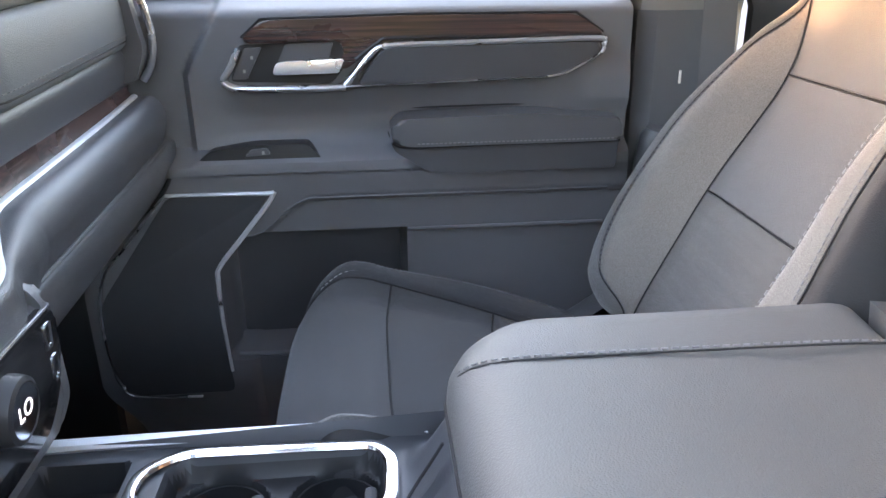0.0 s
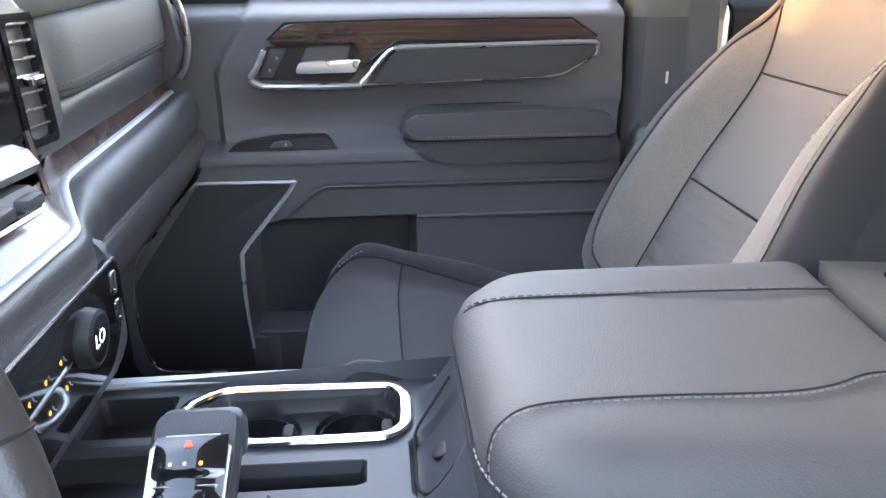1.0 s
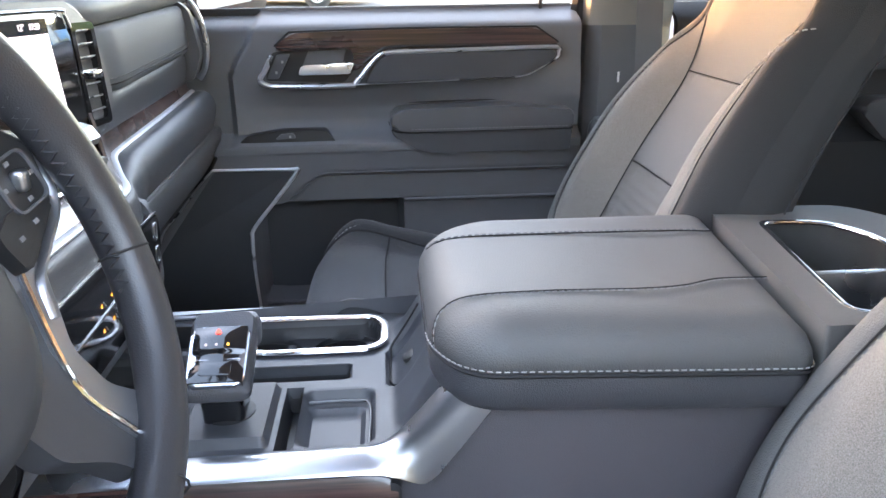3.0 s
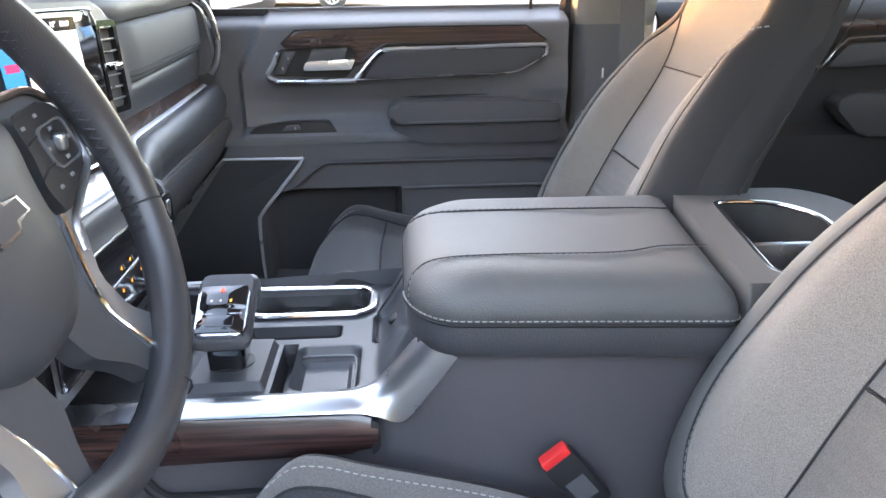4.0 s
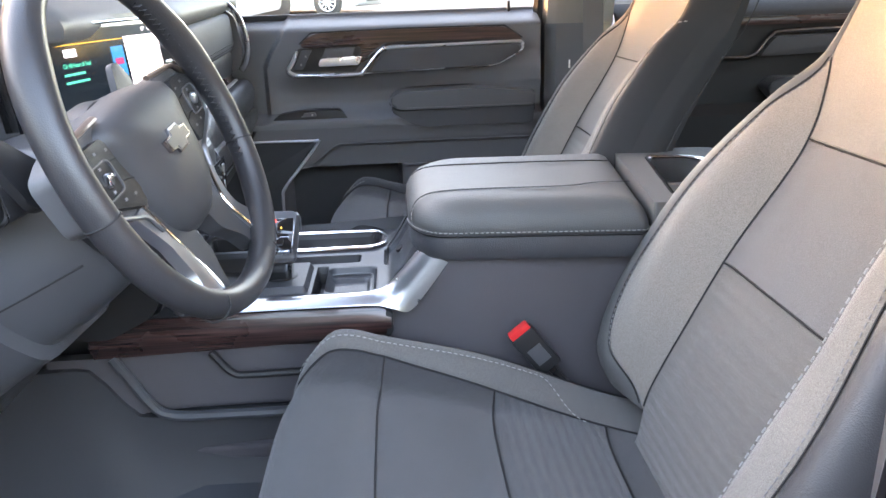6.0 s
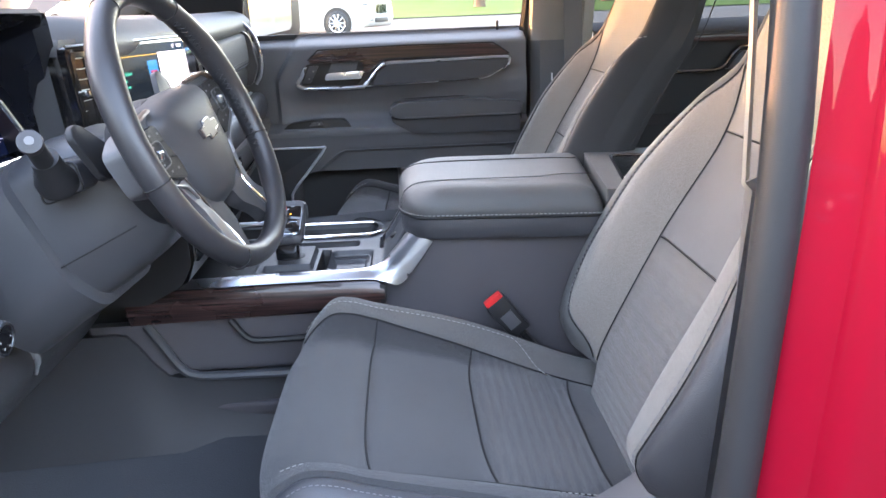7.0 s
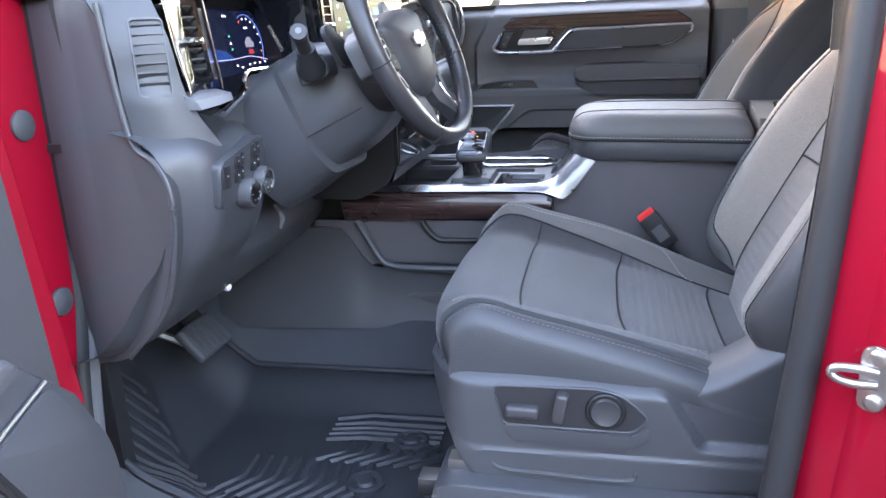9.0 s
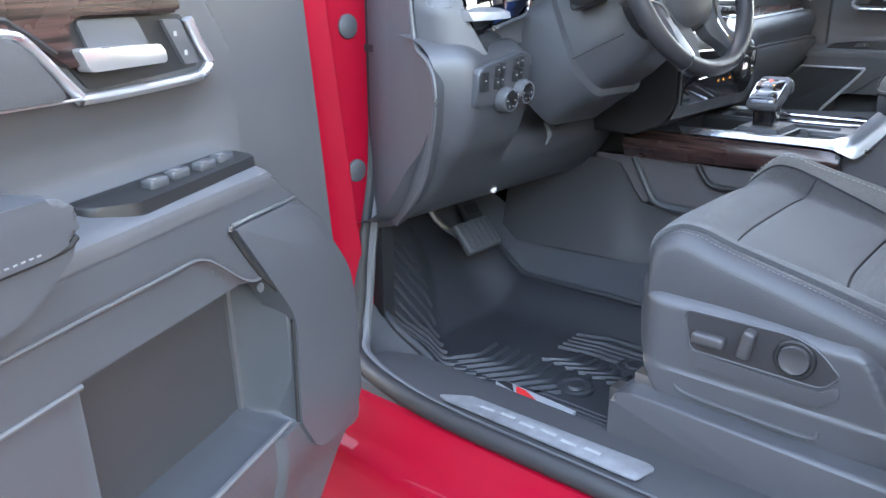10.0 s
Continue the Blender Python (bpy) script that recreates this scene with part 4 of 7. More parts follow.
for i in range(25):
    t = i / 24
    x = -0.43 + 0.437 * t
    top, low = 1.0515 - 0.001 * t - 0.006 * step(0.95, 1.0, t), 0.984 + 0.014 * t + 0.006 * step(0.9, 1.0, t)
    y = -0.128 - 0.006 * t
    wood_rows.append([(x, y + 0.012, top), (x, y - 0.004, top - 0.003), (x, y - 0.014, top * 0.6 + low * 0.4), (x, y - 0.014, top * 0.4 + low * 0.6), (x, y - 0.002, low + 0.002), (x, y + 0.012, low)])
part("wood_trim", loft(wood_rows), WOOD, con, "glossy dark wood-look side strip")
part("wood_end", prism(rounded([(0.0, 1.045), (0.010, 1.040), (0.010, 1.010), (0.0, 1.000)], 0.004), lambda u, v, d: (u, -0.128 - d, v), 0.0, 0.016, 0.004), PLASTIC_DARK, con)


def side_y(x, z):
    """Driver's flank of the console, swelling under the armrest, with the long storage pocket."""
    y = -0.116 - 0.030 * step(-0.02, 0.14, x)
    y -= 0.012 * step(-0.30, -0.45, x)
    sd = rr(x, z, -0.19, 0.938, 0.20, 0.042, 0.03)
    edge = x + (z - 0.90) * -0.55
    y += 0.05 * step(0.004, -0.006, sd) * step(-0.395, -0.385, x + (0.975 - z) * -0.5)
    y -= 0.016 * step(0.91, 0.885, z) * step(0.83, 0.86, z) * step(0.1, 0.0, x)
    y -= 0.006 * step(0.86, 0.80, z) * step(0.05, -0.1, x) * -1.0
    return y


part("console_flank", sheet(lambda u, v: (-0.50 + 1.14 * u, side_y(-0.50 + 1.14 * u, 0.70 + 0.43 * v), 0.70 + (0.286 + 0.062 * step(-0.025, 0.004, -0.50 + 1.14 * u) + 0.082 * step(0.030, 0.105, -0.50 + 1.14 * u)) * v), 170, 70, (0, 0.02, 0)), CONSOLE_SIDE, con)
# Black plate on the pocket floor: the recess's shade put into colour.
part("pocket_liner", prism(rounded([(-0.375, 0.976), (-0.345, 0.912), (-0.31, 0.902), (-0.005, 0.902), (-0.005, 0.976)], [0.02, 0.02, 0.02, 0.02, 0.02]), lambda x, z, d: (x, -0.068 - d, z), 0.0, 0.006), PLASTIC_DARK, con)
part("pocket_lip", tube(spline([(-0.405, -0.128, 0.985), (-0.385, -0.132, 0.955), (-0.355, -0.134, 0.905), (-0.33, -0.135, 0.890), (-0.28, -0.135, 0.886), (-0.1, -0.135, 0.885), (0.0, -0.136, 0.888)], 6), 0.008, 8), GREY_PLASTIC, con)
part("pocket_latch", tube(spline([(-0.262, -0.124, 0.985), (-0.235, -0.128, 0.952), (-0.205, -0.128, 0.946), (-0.10, -0.128, 0.948)], 6), 0.006, 8), PLASTIC_DARK, con)
part("console_core", block((0.13, 0.045, 0.84), (1.02, 0.21, 0.36), 0.02), PLASTIC_DARK, con)
part("console_flank", sheet(lambda u, v: (-0.46 + 1.10 * u, 0.205 - 0.02 * u, 0.66 + 0.40 * v + 0.06 * u * v), 8, 6), PLASTIC, con)
part("console_front_bin", block((-0.30, 0.045, 1.005), (0.14, 0.30, 0.05), 0.01), PLASTIC_DARK, con)

# armrest lid
lid_out = rounded([(0.042, -0.105), (0.075, -0.158), (0.375, -0.172), (0.417, 0.185), (0.090, 0.175), (0.042, 0.120)], [0.05, 0.07, 0.02, 0.02, 0.06, 0.06], 7)


def lid_ring(scale, z, pts=lid_out):
    cx, cy = 0.215, -0.005
    out = []
    for x, y in pts:
        dx, dy = x - cx, y - cy
        d = math.hypot(dx, dy)
        k = (d + scale) / d
        out.append((cx + dx * k, cy + dy * k, z - 0.006 * step(0.25, 0.40, x)))
    return out


lid = thing("armrest_lid", "padded grey leather console armrest lid with pale stitching", "armrest")
rows = [lid_ring(o, z) for o, z in ((-0.014, 1.119), (-0.004, 1.121), (0.0, 1.127), (0.001, 1.146), (-0.001, 1.1555))]
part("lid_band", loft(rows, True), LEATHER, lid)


top_rows = []
for o, z in ((-0.0015, 1.1565), (0.002, 1.162), (0.001, 1.173), (-0.006, 1.186), (-0.018, 1.196), (-0.034, 1.2025), (-0.055, 1.205), (-0.085, 1.2055), (-0.12, 1.2055), (-0.16, 1.2055)):
    top_rows.append(lid_ring(o, z))
# Pad paler than the band: light on the lid top put into its leather.
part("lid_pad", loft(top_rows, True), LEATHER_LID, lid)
edge = lid_ring(0.0015, 1.1572)
k = len(edge)
part("lid_seam", tube(edge, 0.0022, 5, closed=True), SEAM, lid)
stitch_path = [Vector(p) for p in lid_ring(0.0034, 1.1622)]
part("stitching", stitches(stitch_path[:3 * 8 + 1], 0.0045, 0.0028, 0.0008), STITCH, lid)
seam_a = spline([(0.044, -0.112, 1.164), (0.045, -0.104, 1.180), (0.054, -0.096, 1.195), (0.080, -0.091, 1.2045), (0.15, -0.090, 1.2062), (0.24, -0.093, 1.2055), (0.285, -0.085, 1.2035), (0.325, -0.070, 1.2025), (0.376, -0.067, 1.2005)], 12)
part("lid_seam", tube(seam_a, 0.0009, 5), SEAM, lid)
part("stitching", stitches([p + Vector((0, -0.0045, 0.0006)) for p in seam_a], 0.0042, 0.0026, 0.0007), THREAD_GREY, lid)
seam_b = spline([(0.044, 0.098, 1.164), (0.052, 0.088, 1.190), (0.085, 0.078, 1.2045), (0.19, 0.076, 1.2062), (0.33, 0.078, 1.2035), (0.384, 0.079, 1.2008)], 14)
part("lid_seam", tube(seam_b, 0.0010, 5), SEAM, lid)
part("stitching", stitches([p + Vector((0, 0.0045, 0.0004)) for p in seam_b], 0.005, 0.003, 0.0009), THREAD_GREY, lid)

# rear end of the console with its cup holder
rear = thing("console_rear", "dark console end piece with chrome-edged cup holder", "console")
rear_out = rounded([(0.381, -0.168), (0.424, 0.190), (0.60, 0.185), (0.64, 0.12), (0.62, -0.14), (0.56, -0.168)], [0.005, 0.005, 0.03, 0.05, 0.05, 0.04], 5)
well = rounded([(0.420, -0.140), (0.464, 0.130), (0.545, 0.120), (0.575, 0.06), (0.545, -0.12), (0.50, -0.155)], [0.02, 0.02, 0.03, 0.04, 0.04, 0.03], 5)
part("rear_cap", ring(rear_out, well, lambda x, y, d: (x, y, d), 1.120, 1.1945), LEATHER_LID, rear, "", True)
part("well_wall", loft([[(x, y, 1.191) for x, y in well], [(x, y, 1.12) for x, y in well]], True, False), SATIN, rear, "brushed metal cup well")
part("well_floor", prism(well, lambda x, y, d: (x, y, d), 1.115, 1.1215), PLASTIC_DARK, rear)
part("cup_ring", tube([(x, y, 1.1925) for x, y in well], 0.0042, 8, closed=True, flat=0.7), CHROME, rear)
part("cup_divider", block((0.50, -0.01, 1.150), (0.09, 0.012, 0.06), 0.004), SATIN, rear)

# gear selector
sel = thing("gear_selector", "upright gear selector with gloss black top and silver rim", "gear lever")
part("boot", lathe([(0.026, 0), (0.026, 0.003), (0.021, 0.005)], (-0.160, -0.050, 1.070), (0, 0, 1), 24), PLASTIC_DARK, sel)
sh_rows = []
for z, hx, hy in ((1.072, 0.0205, 0.022), (1.10, 0.0215, 0.023), (1.118, 0.024, 0.026)):
    sh_rows.append([(-0.162 + a, -0.050 + b, z) for a, b in rounded([(-hx, -hy), (hx, -hy), (hx, hy), (-hx, hy)], 0.009, 4)])
part("shaft", loft(sh_rows, True), GLOSS_BLACK, sel)
head_rows = []
for z, hx, hy, sl in ((1.110, 0.020, 0.022, 0.30), (1.114, 0.028, 0.032, 0.36), (1.126, 0.032, 0.039, 0.48), (1.137, 0.0325, 0.040, 0.60), (1.143, 0.029, 0.037, 0.62)):
    head_rows.append([(-0.161 + a, -0.052 + b, z + sl * b) for a, b in rounded([(-hx, -hy), (hx, -hy), (hx, hy), (-hx, hy)], 0.010, 4)])
part("selector_head", loft(head_rows, True), LEATHER, sel)
cap_rows = []
for z, hx, hy in ((1.136, 0.033, 0.014), (1.149, 0.033, 0.016), (1.157, 0.030, 0.014), (1.160, 0.022, 0.009)):
    cap_rows.append([(-0.160 + a, -0.016 + b, z + 0.25 * b) for a, b in rounded([(-hx, -hy), (hx, -hy), (hx, hy), (-hx, hy)], 0.010, 4)])
part("selector_cap", loft(cap_rows, True), GREY_PLASTIC, sel)
face = Matrix.Translation((-0.161, -0.060, 1.1395)) @ Euler((radians(33), 0, 0)).to_matrix().to_4x4()
fput = lambda u, v, d: tuple(face @ Vector((u, v, d)))
part("face_rim", prism(rounded([(-0.027, -0.035), (0.027, -0.035), (0.029, 0.030), (-0.028, 0.030)], 0.010), fput, -0.012, 0.0060, 0.003), SATIN, sel, "bright silver rim")
bulge = lambda u, v: 0.0075 + 0.0045 * (1 - (u / 0.027) ** 2) * step(0.036, 0.016, abs(v + 0.002)) - 0.0035 * step(0.004, -0.004, v) * step(-0.026, -0.010, v)
panel_uv = lambda a, b: (-0.0250 + 0.0505 * a + 0.001 * b, -0.0320 + 0.0605 * b)
fp = part("face_panel", sheet(lambda a, b: fput(*panel_uv(a, b), bulge(*panel_uv(a, b))), 24, 36, (0, 0.006, -0.012)), GLOSS_BLACK, sel)
part("park_light", prism(rounded([(-0.0028, 0.0185), (0.0028, 0.0185), (0.0012, 0.0228), (-0.0012, 0.0228)], 0.0006), fput, 0.010, 0.0128), glow("red_lamp", (1.0, 0.06, 0.04), 3.0), fp)
AMBER = glow("amber_lamp", (1.0, 0.55, 0.08), 1.5)
for u in (-0.012, -0.002, 0.009):
    part("gear_mark", prism([(u, 0.005), (u + 0.0022, 0.005), (u + 0.0022, 0.0075), (u, 0.0075)], fput, 0.008, 0.0124), AMBER if u > 0 else glow("white_lamp", (0.8, 0.85, 1.0), 0.6), fp)
part("park_button", prism(rounded(rect(-0.015, -0.0265, 0.015, -0.0125), 0.003), fput, 0.004, 0.0112, 0.001), GLOSS_BLACK, fp)
part("face_groove", tube([fput(-0.022, -0.008, 0.0075), fput(0.022, -0.008, 0.0075)], 0.0007, 5), SATIN, fp)

# belt buckle beside the driver seat
bk = thing("seat_belt_buckle", "black seat belt buckle with red release button", "seat belt")
bm4 = Matrix.Translation((0.212, -0.188, 0.990)) @ Euler((0, radians(-38), radians(4))).to_matrix().to_4x4()
bb_ = block((0, 0, 0), (0.038, 0.020, 0.074), 0.005, 2)
bmesh.ops.transform(bb_, matrix=bm4, verts=bb_.verts)
part("buckle_body", bb_, PLASTIC_DARK, bk)
rb = block((0, 0, 0.039), (0.033, 0.016, 0.012), 0.003, 2)
bmesh.ops.transform(rb, matrix=bm4, verts=rb.verts)
part("release_button", rb, BUCKLE_RED, bk, "red release button")
lb = block((0.0, -0.0103, -0.005), (0.022, 0.001, 0.03), 0.0)
bmesh.ops.transform(lb, matrix=bm4, verts=lb.verts)
part("buckle_label", lb, PLASTIC, bk)
st = tube([bm4 @ Vector((0, 0, -0.04)), bm4 @ Vector((0, 0, -0.10))], 0.014, 8, flat=0.5)
part("buckle_stalk", st, PLASTIC_DARK, bk)


# ---------- dashboard ----------
dash = thing("dashboard", "dark grey dashboard with leather pad, wood and chrome strips", "dashboard")


def along(profile, ys, fn=None):
    """Skin of an x-z profile carried across the cab."""
    rows = []
    for y in ys:
        rows.append([(fn(x, y, z) if fn else (x, y, z)) for x, z in profile])
    return loft(rows)


def prof(pts, n=6):
    return [(p.x, p.z) for p in spline([(x, 0, z) for x, z in pts], n)]


ys_r = [0.26 + 0.51 * i / 20 for i in range(21)]
part("dash_top", along(prof([(-1.12, 1.46), (-0.80, 1.492), (-0.55, 1.499), (-0.43, 1.494), (-0.38, 1.480), (-0.354, 1.458), (-0.356, 1.436), (-0.372, 1.428)]), [-0.725 + 1.565 * i / 40 for i in range(41)],
     lambda x, y, z: (x - 0.17 * step(-0.15, -0.24, y) * step(-0.62, -0.36, x) - 0.03 * step(0.30, 0.20, y) * step(-0.5, -0.36, x), y, z - 0.03 * step(0.62, 0.80, abs(y)) * step(-0.40, -0.60, x) + 0.04 * max(0.0, y - 0.3) * step(-0.5, -0.36, x) - 0.05 * step(-0.54, -0.66, y) * step(-0.9, -0.6, x))), PLASTIC_SOFT, dash)
pad_rows = []
for i in range(25):
    y = 0.297 + 0.443 * i / 24
    rise = 0.04 * (y - 0.3)
    e = 0.010 * (1 - step(0.0, 0.10, i / 24)) + 0.004 * step(0.95, 1.0, i / 24)
    lean = 0.028 * (1 - (i / 24)) 
    pad_rows.append([(x - e, y + (1.43 - z) * lean * 6, z + rise) for x, z in ((-0.368, 1.432), (-0.354, 1.429), (-0.348, 1.422), (-0.345, 1.395), (-0.344, 1.366), (-0.346, 1.352), (-0.352, 1.346), (-0.366, 1.344))])
pad = part("dash_pad", loft(pad_rows), LEATHER_PAD, dash, "grey stitched leather pad facing the passenger")
part("stitching", stitches([Vector(r[4]) + Vector((0.0006, 0, -0.002)) for r in pad_rows], 0.006, 0.004, 0.0007), THREAD_GREY, pad)
part("pad_seam", tube([Vector(r[5]) + Vector((0.0004, 0, 0.004)) for r in pad_rows], 0.0012, 5), SEAM, pad)
part("dash_band", along(prof([(-0.37, 1.350), (-0.356, 1.343), (-0.353, 1.326), (-0.3595, 1.300), (-0.370, 1.293)]), ys_r, lambda x, y, z: (x, y, z + (0.04 * step(1.29, 1.34, z) + 0.025 * step(1.34, 1.29, z)) * (y - 0.3))), LEATHER, dash)

# chrome line from the door end, sweeping out round the centre stack
LINE = [(-0.356, 0.752, 1.290), (-0.355, 0.60, 1.282), (-0.355, 0.42, 1.274), (-0.355, 0.31, 1.269), (-0.352, 0.280, 1.2655), (-0.340, 0.250, 1.2605), (-0.324, 0.215, 1.2545), (-0.308, 0.182, 1.2505), (-0.302, 0.155, 1.2495), (-0.302, 0.10, 1.2495), (-0.302, -0.05, 1.251), (-0.302, -0.20, 1.251)]
line = spline(LINE, 10)
body, woods = [], []
for p in line:
    k = step(0.185, 0.30, p.y)
    lows = [((0.0, 0.0), (0.0, 0.0)), ((0.010, -0.004), (0.024, 0.002)), ((0.014, -0.014), (0.038, -0.010)), ((0.0155, -0.028), (0.043, -0.032)), ((0.0155, -0.046), (0.034, -0.066))]
    pts = [Vector((p.x + a[0] * (1 - k) + b[0] * k, p.y, p.z + a[1] * (1 - k) + b[1] * k)) for a, b in lows]
    body.append(spline(pts, 4))
    tx, tz = -0.338 * (1 - k) - 0.364 * k, 1.290 * (1 - k) + (1.298 + 0.025 * (p.y - 0.3)) * k
    woods.append([(tx, p.y, tz), (tx * 0.5 + p.x * 0.5 - 0.003, p.y, tz * 0.5 + p.z * 0.5), (p.x - 0.001, p.y, p.z + 0.003)])
part("dash_roll", loft(body), LEATHER, dash)
part("wood_strip", loft(woods), WOOD, dash, "dark wood-look strip")
part("chrome_strip", tube([p + Vector((0.001, 0, 0.001)) for p in line], 0.0055, 8, flat=0.75), BRUSHED, dash, "bright chrome strip")
part("glove_box", along(prof([(-0.335, 1.200), (-0.319, 1.195), (-0.325, 1.163), (-0.356, 1.110), (-0.408, 1.050), (-0.478, 0.972), (-0.56, 0.88)]), [0.20 + 0.60 * i / 20 for i in range(21)], lambda x, y, z: (x, y, z + 0.03 * (y - 0.25))), PLASTIC, dash)
part("glove_line", tube(spline([(-0.318, 0.25, 1.2045), (-0.318, 0.4, 1.209), (-0.319, 0.62, 1.215), (-0.320, 0.76, 1.220)], 6), 0.0022, 6), PLASTIC_SOFT, dash)
cap = spline([(-0.338, 0.750, 1.314), (-0.325, 0.752, 1.335), (-0.318, 0.753, 1.37), (-0.322, 0.752, 1.41), (-0.337, 0.750, 1.45), (-0.375, 0.746, 1.482), (-0.46, 0.742, 1.490)], 8)
part("end_cap_chrome", tube(cap, 0.0055, 8), SATIN, dash, "satin chrome hoop at the dashboard end")
cap_face = rounded([(-0.338, 1.314), (-0.321, 1.36), (-0.334, 1.44), (-0.385, 1.478), (-0.60, 1.48), (-0.60, 1.314)], 0.012)
part("end_cap", prism(cap_face, lambda u, v, d: (u - 0.004, 0.737 + d, v), -0.01, 0.012, 0.004), PLASTIC, dash)

# centre stack
stack = part("fascia", loft([[(-0.30, y, 1.215), (-0.2865, y, 1.207), (-0.2865, y, 1.12), (-0.30, y, 1.085), (-0.36, y, 1.055)] for y in [-0.20 + 0.405 * i / 14 for i in range(15)]]), PLASTIC, dash)
part("stack_cheek", prism(rounded([(-0.36, 1.24), (-0.305, 1.236), (-0.2875, 1.215), (-0.286, 1.12), (-0.30, 1.085), (-0.36, 1.05), (-0.44, 1.05), (-0.44, 1.24)], 0.012), lambda u, v, d: (u, 0.198 + d, v), 0.0, 0.014, 0.010, 4), PLASTIC, stack)
ledge_sec = [(-0.352, 1.334), (-0.332, 1.327), (-0.324, 1.314), (-0.328, 1.306), (-0.352, 1.304)]
part("screen_ledge", loft([[(x + 0.10 * (y - 0.18), y, z) for x, z in ledge_sec] for y in (-0.16, 0.0, 0.10, 0.176)], True), SPOKE_SILVER, stack, "satin silver ledge below the screen")
part("ledge_edge", tube([(-0.344, 0.206, 1.336), (-0.333, 0.190, 1.310), (-0.325, 0.180, 1.283)], 0.0032, 6), CHROME, stack)
pod = part("switch_pod", loft([[(x + 0.08 * (y - 0.14), y, z) for x, z in ((-0.352, 1.304), (-0.322, 1.303), (-0.312, 1.294), (-0.314, 1.284), (-0.345, 1.280))] for y in (-0.14, 0.0, 0.10, 0.142)], True), PLASTIC_DARK, stack)
part("pod_edge", tube([(-0.330, -0.12, 1.2815), (-0.320, 0.05, 1.2815), (-0.3135, 0.142, 1.281)], 0.0030, 6), CHROME, pod)
for i in range(5):
    part("toggle_switch", block((-0.317 + 0.08 * (-0.10 + 0.05 * i), -0.07 + 0.045 * i, 1.297), (0.014, 0.030, 0.010), 0.003), GREY_PLASTIC, pod)
clim = Matrix(((0, 0.06, 1, -0.2885), (1, 0, 0, 0.0), (0, 1, -0.06, 1.165), (0, 0, 0, 1)))
kput = lambda u, v, d: tuple(clim @ Vector((u, v, d)))
cp = part("climate_panel", prism(rounded([(-0.19, -0.052), (0.165, -0.052), (0.205, -0.012), (0.200, 0.048), (-0.19, 0.052)], [0.01, 0.02, 0.03, 0.012, 0.01], 5), kput, -0.005, 0.006, 0.003), GLOSS_BLACK, dash, "gloss black climate control panel")
part("panel_edge", tube([kput(-0.19, 0.053, 0.004), kput(0.195, 0.049, 0.004)], 0.0016, 6), CHROME, cp)
part("temperature_knob", lathe([(0.027, 0), (0.027, 0.006), (0.0255, 0.014), (0.022, 0.016), (0.020, 0.0145), (0.001, 0.0145)], kput(0.100, 0.010, 0.004), clim.to_3x3() @ Vector((0, 0, 1)), 32), PLASTIC_DARK, cp)
part("knob_ring", lathe([(0.021, 0), (0.021, 0.0008), (0.019, 0.0008)], kput(0.100, 0.010, 0.0186), clim.to_3x3() @ Vector((0, 0, 1)), 32), CHROME, cp)
WHITE_GLOW = glow("white_lettering", (0.9, 0.95, 1.0), 1.6)
lettering("knob_number", "LO", clim @ Matrix.Translation((0.100, 0.010, 0.0192)), 0.018, WHITE_GLOW, cp)
part("panel_bar", tube([kput(-0.12, -0.004, 0.007), kput(0.066, 0.004, 0.007)], 0.0014, 6), CHROME, cp)
AMB2 = glow("amber_symbol", (1.0, 0.42, 0.05), 1.2)
for u, v in ((-0.01, 0.012), (0.02, 0.013), (0.05, 0.014), (0.055, -0.012), (0.02, -0.014), (-0.01, -0.015)):
    part("symbol", prism([(u - 0.004, v - 0.001), (u - 0.0015, v - 0.0025), (u - 0.0015, v + 0.0025), (u - 0.004, v + 0.001)], kput, 0.005, 0.0066), AMB2, cp)
    part("symbol", tube([kput(u + 0.003, v + 0.003, 0.0064), kput(u + 0.005, v - 0.001, 0.0064), kput(u + 0.008, v - 0.003, 0.0064)], 0.0007, 5), STITCH, cp)
for u, v in ((0.182, 0.028), (0.188, -0.004)):
    part("socket", ring(rounded([(u - 0.006, v - 0.012), (u + 0.006, v - 0.012), (u + 0.006, v + 0.012), (u - 0.006, v + 0.012)], 0.003), rounded([(u - 0.004, v - 0.010), (u + 0.004, v - 0.010), (u + 0.004, v + 0.010), (u - 0.004, v + 0.010)], 0.003), kput, 0.005, 0.0072), SATIN, cp)

part("stack_foot", block((-0.47, 0.06, 0.93), (0.24, 0.28, 0.50), 0.03, 3), PLASTIC_DARK, dash)
part("dash_core", block((-0.72, 0.02, 1.20), (0.30, 1.44, 0.24), 0.02), PLASTIC_DARK, dash)
# Hidden plate added inside the dash to keep sky light from the footwell.
part("dash_underside", block((-0.76, 0.02, 1.235), (0.62, 1.46, 0.012), 0.0), PLASTIC_DARK, dash)
part("stack_cheek", prism(rounded([(-0.335, 1.300), (-0.306, 1.255), (-0.292, 1.215), (-0.290, 1.115), (-0.31, 1.08), (-0.37, 1.05), (-0.58, 1.05), (-0.58, 1.42), (-0.44, 1.42), (-0.40, 1.33)], 0.01), lambda u, v, d: (u, -0.200 - d, v), -0.01, 0.006, 0.004), PLASTIC_DARK, dash)
# touchscreen, turned a little towards the driver
scr = thing("touchscreen", "wide touchscreen in a gloss black surround, showing a map and radio", "screen")
SC = Matrix.Translation((-0.377, -0.007, 1.388)) @ Matrix(((0.15, -0.08, 0.985, 0), (0.989, 0, -0.15, 0), (0, 0.995, 0.08, 0), (0, 0, 0, 1)))
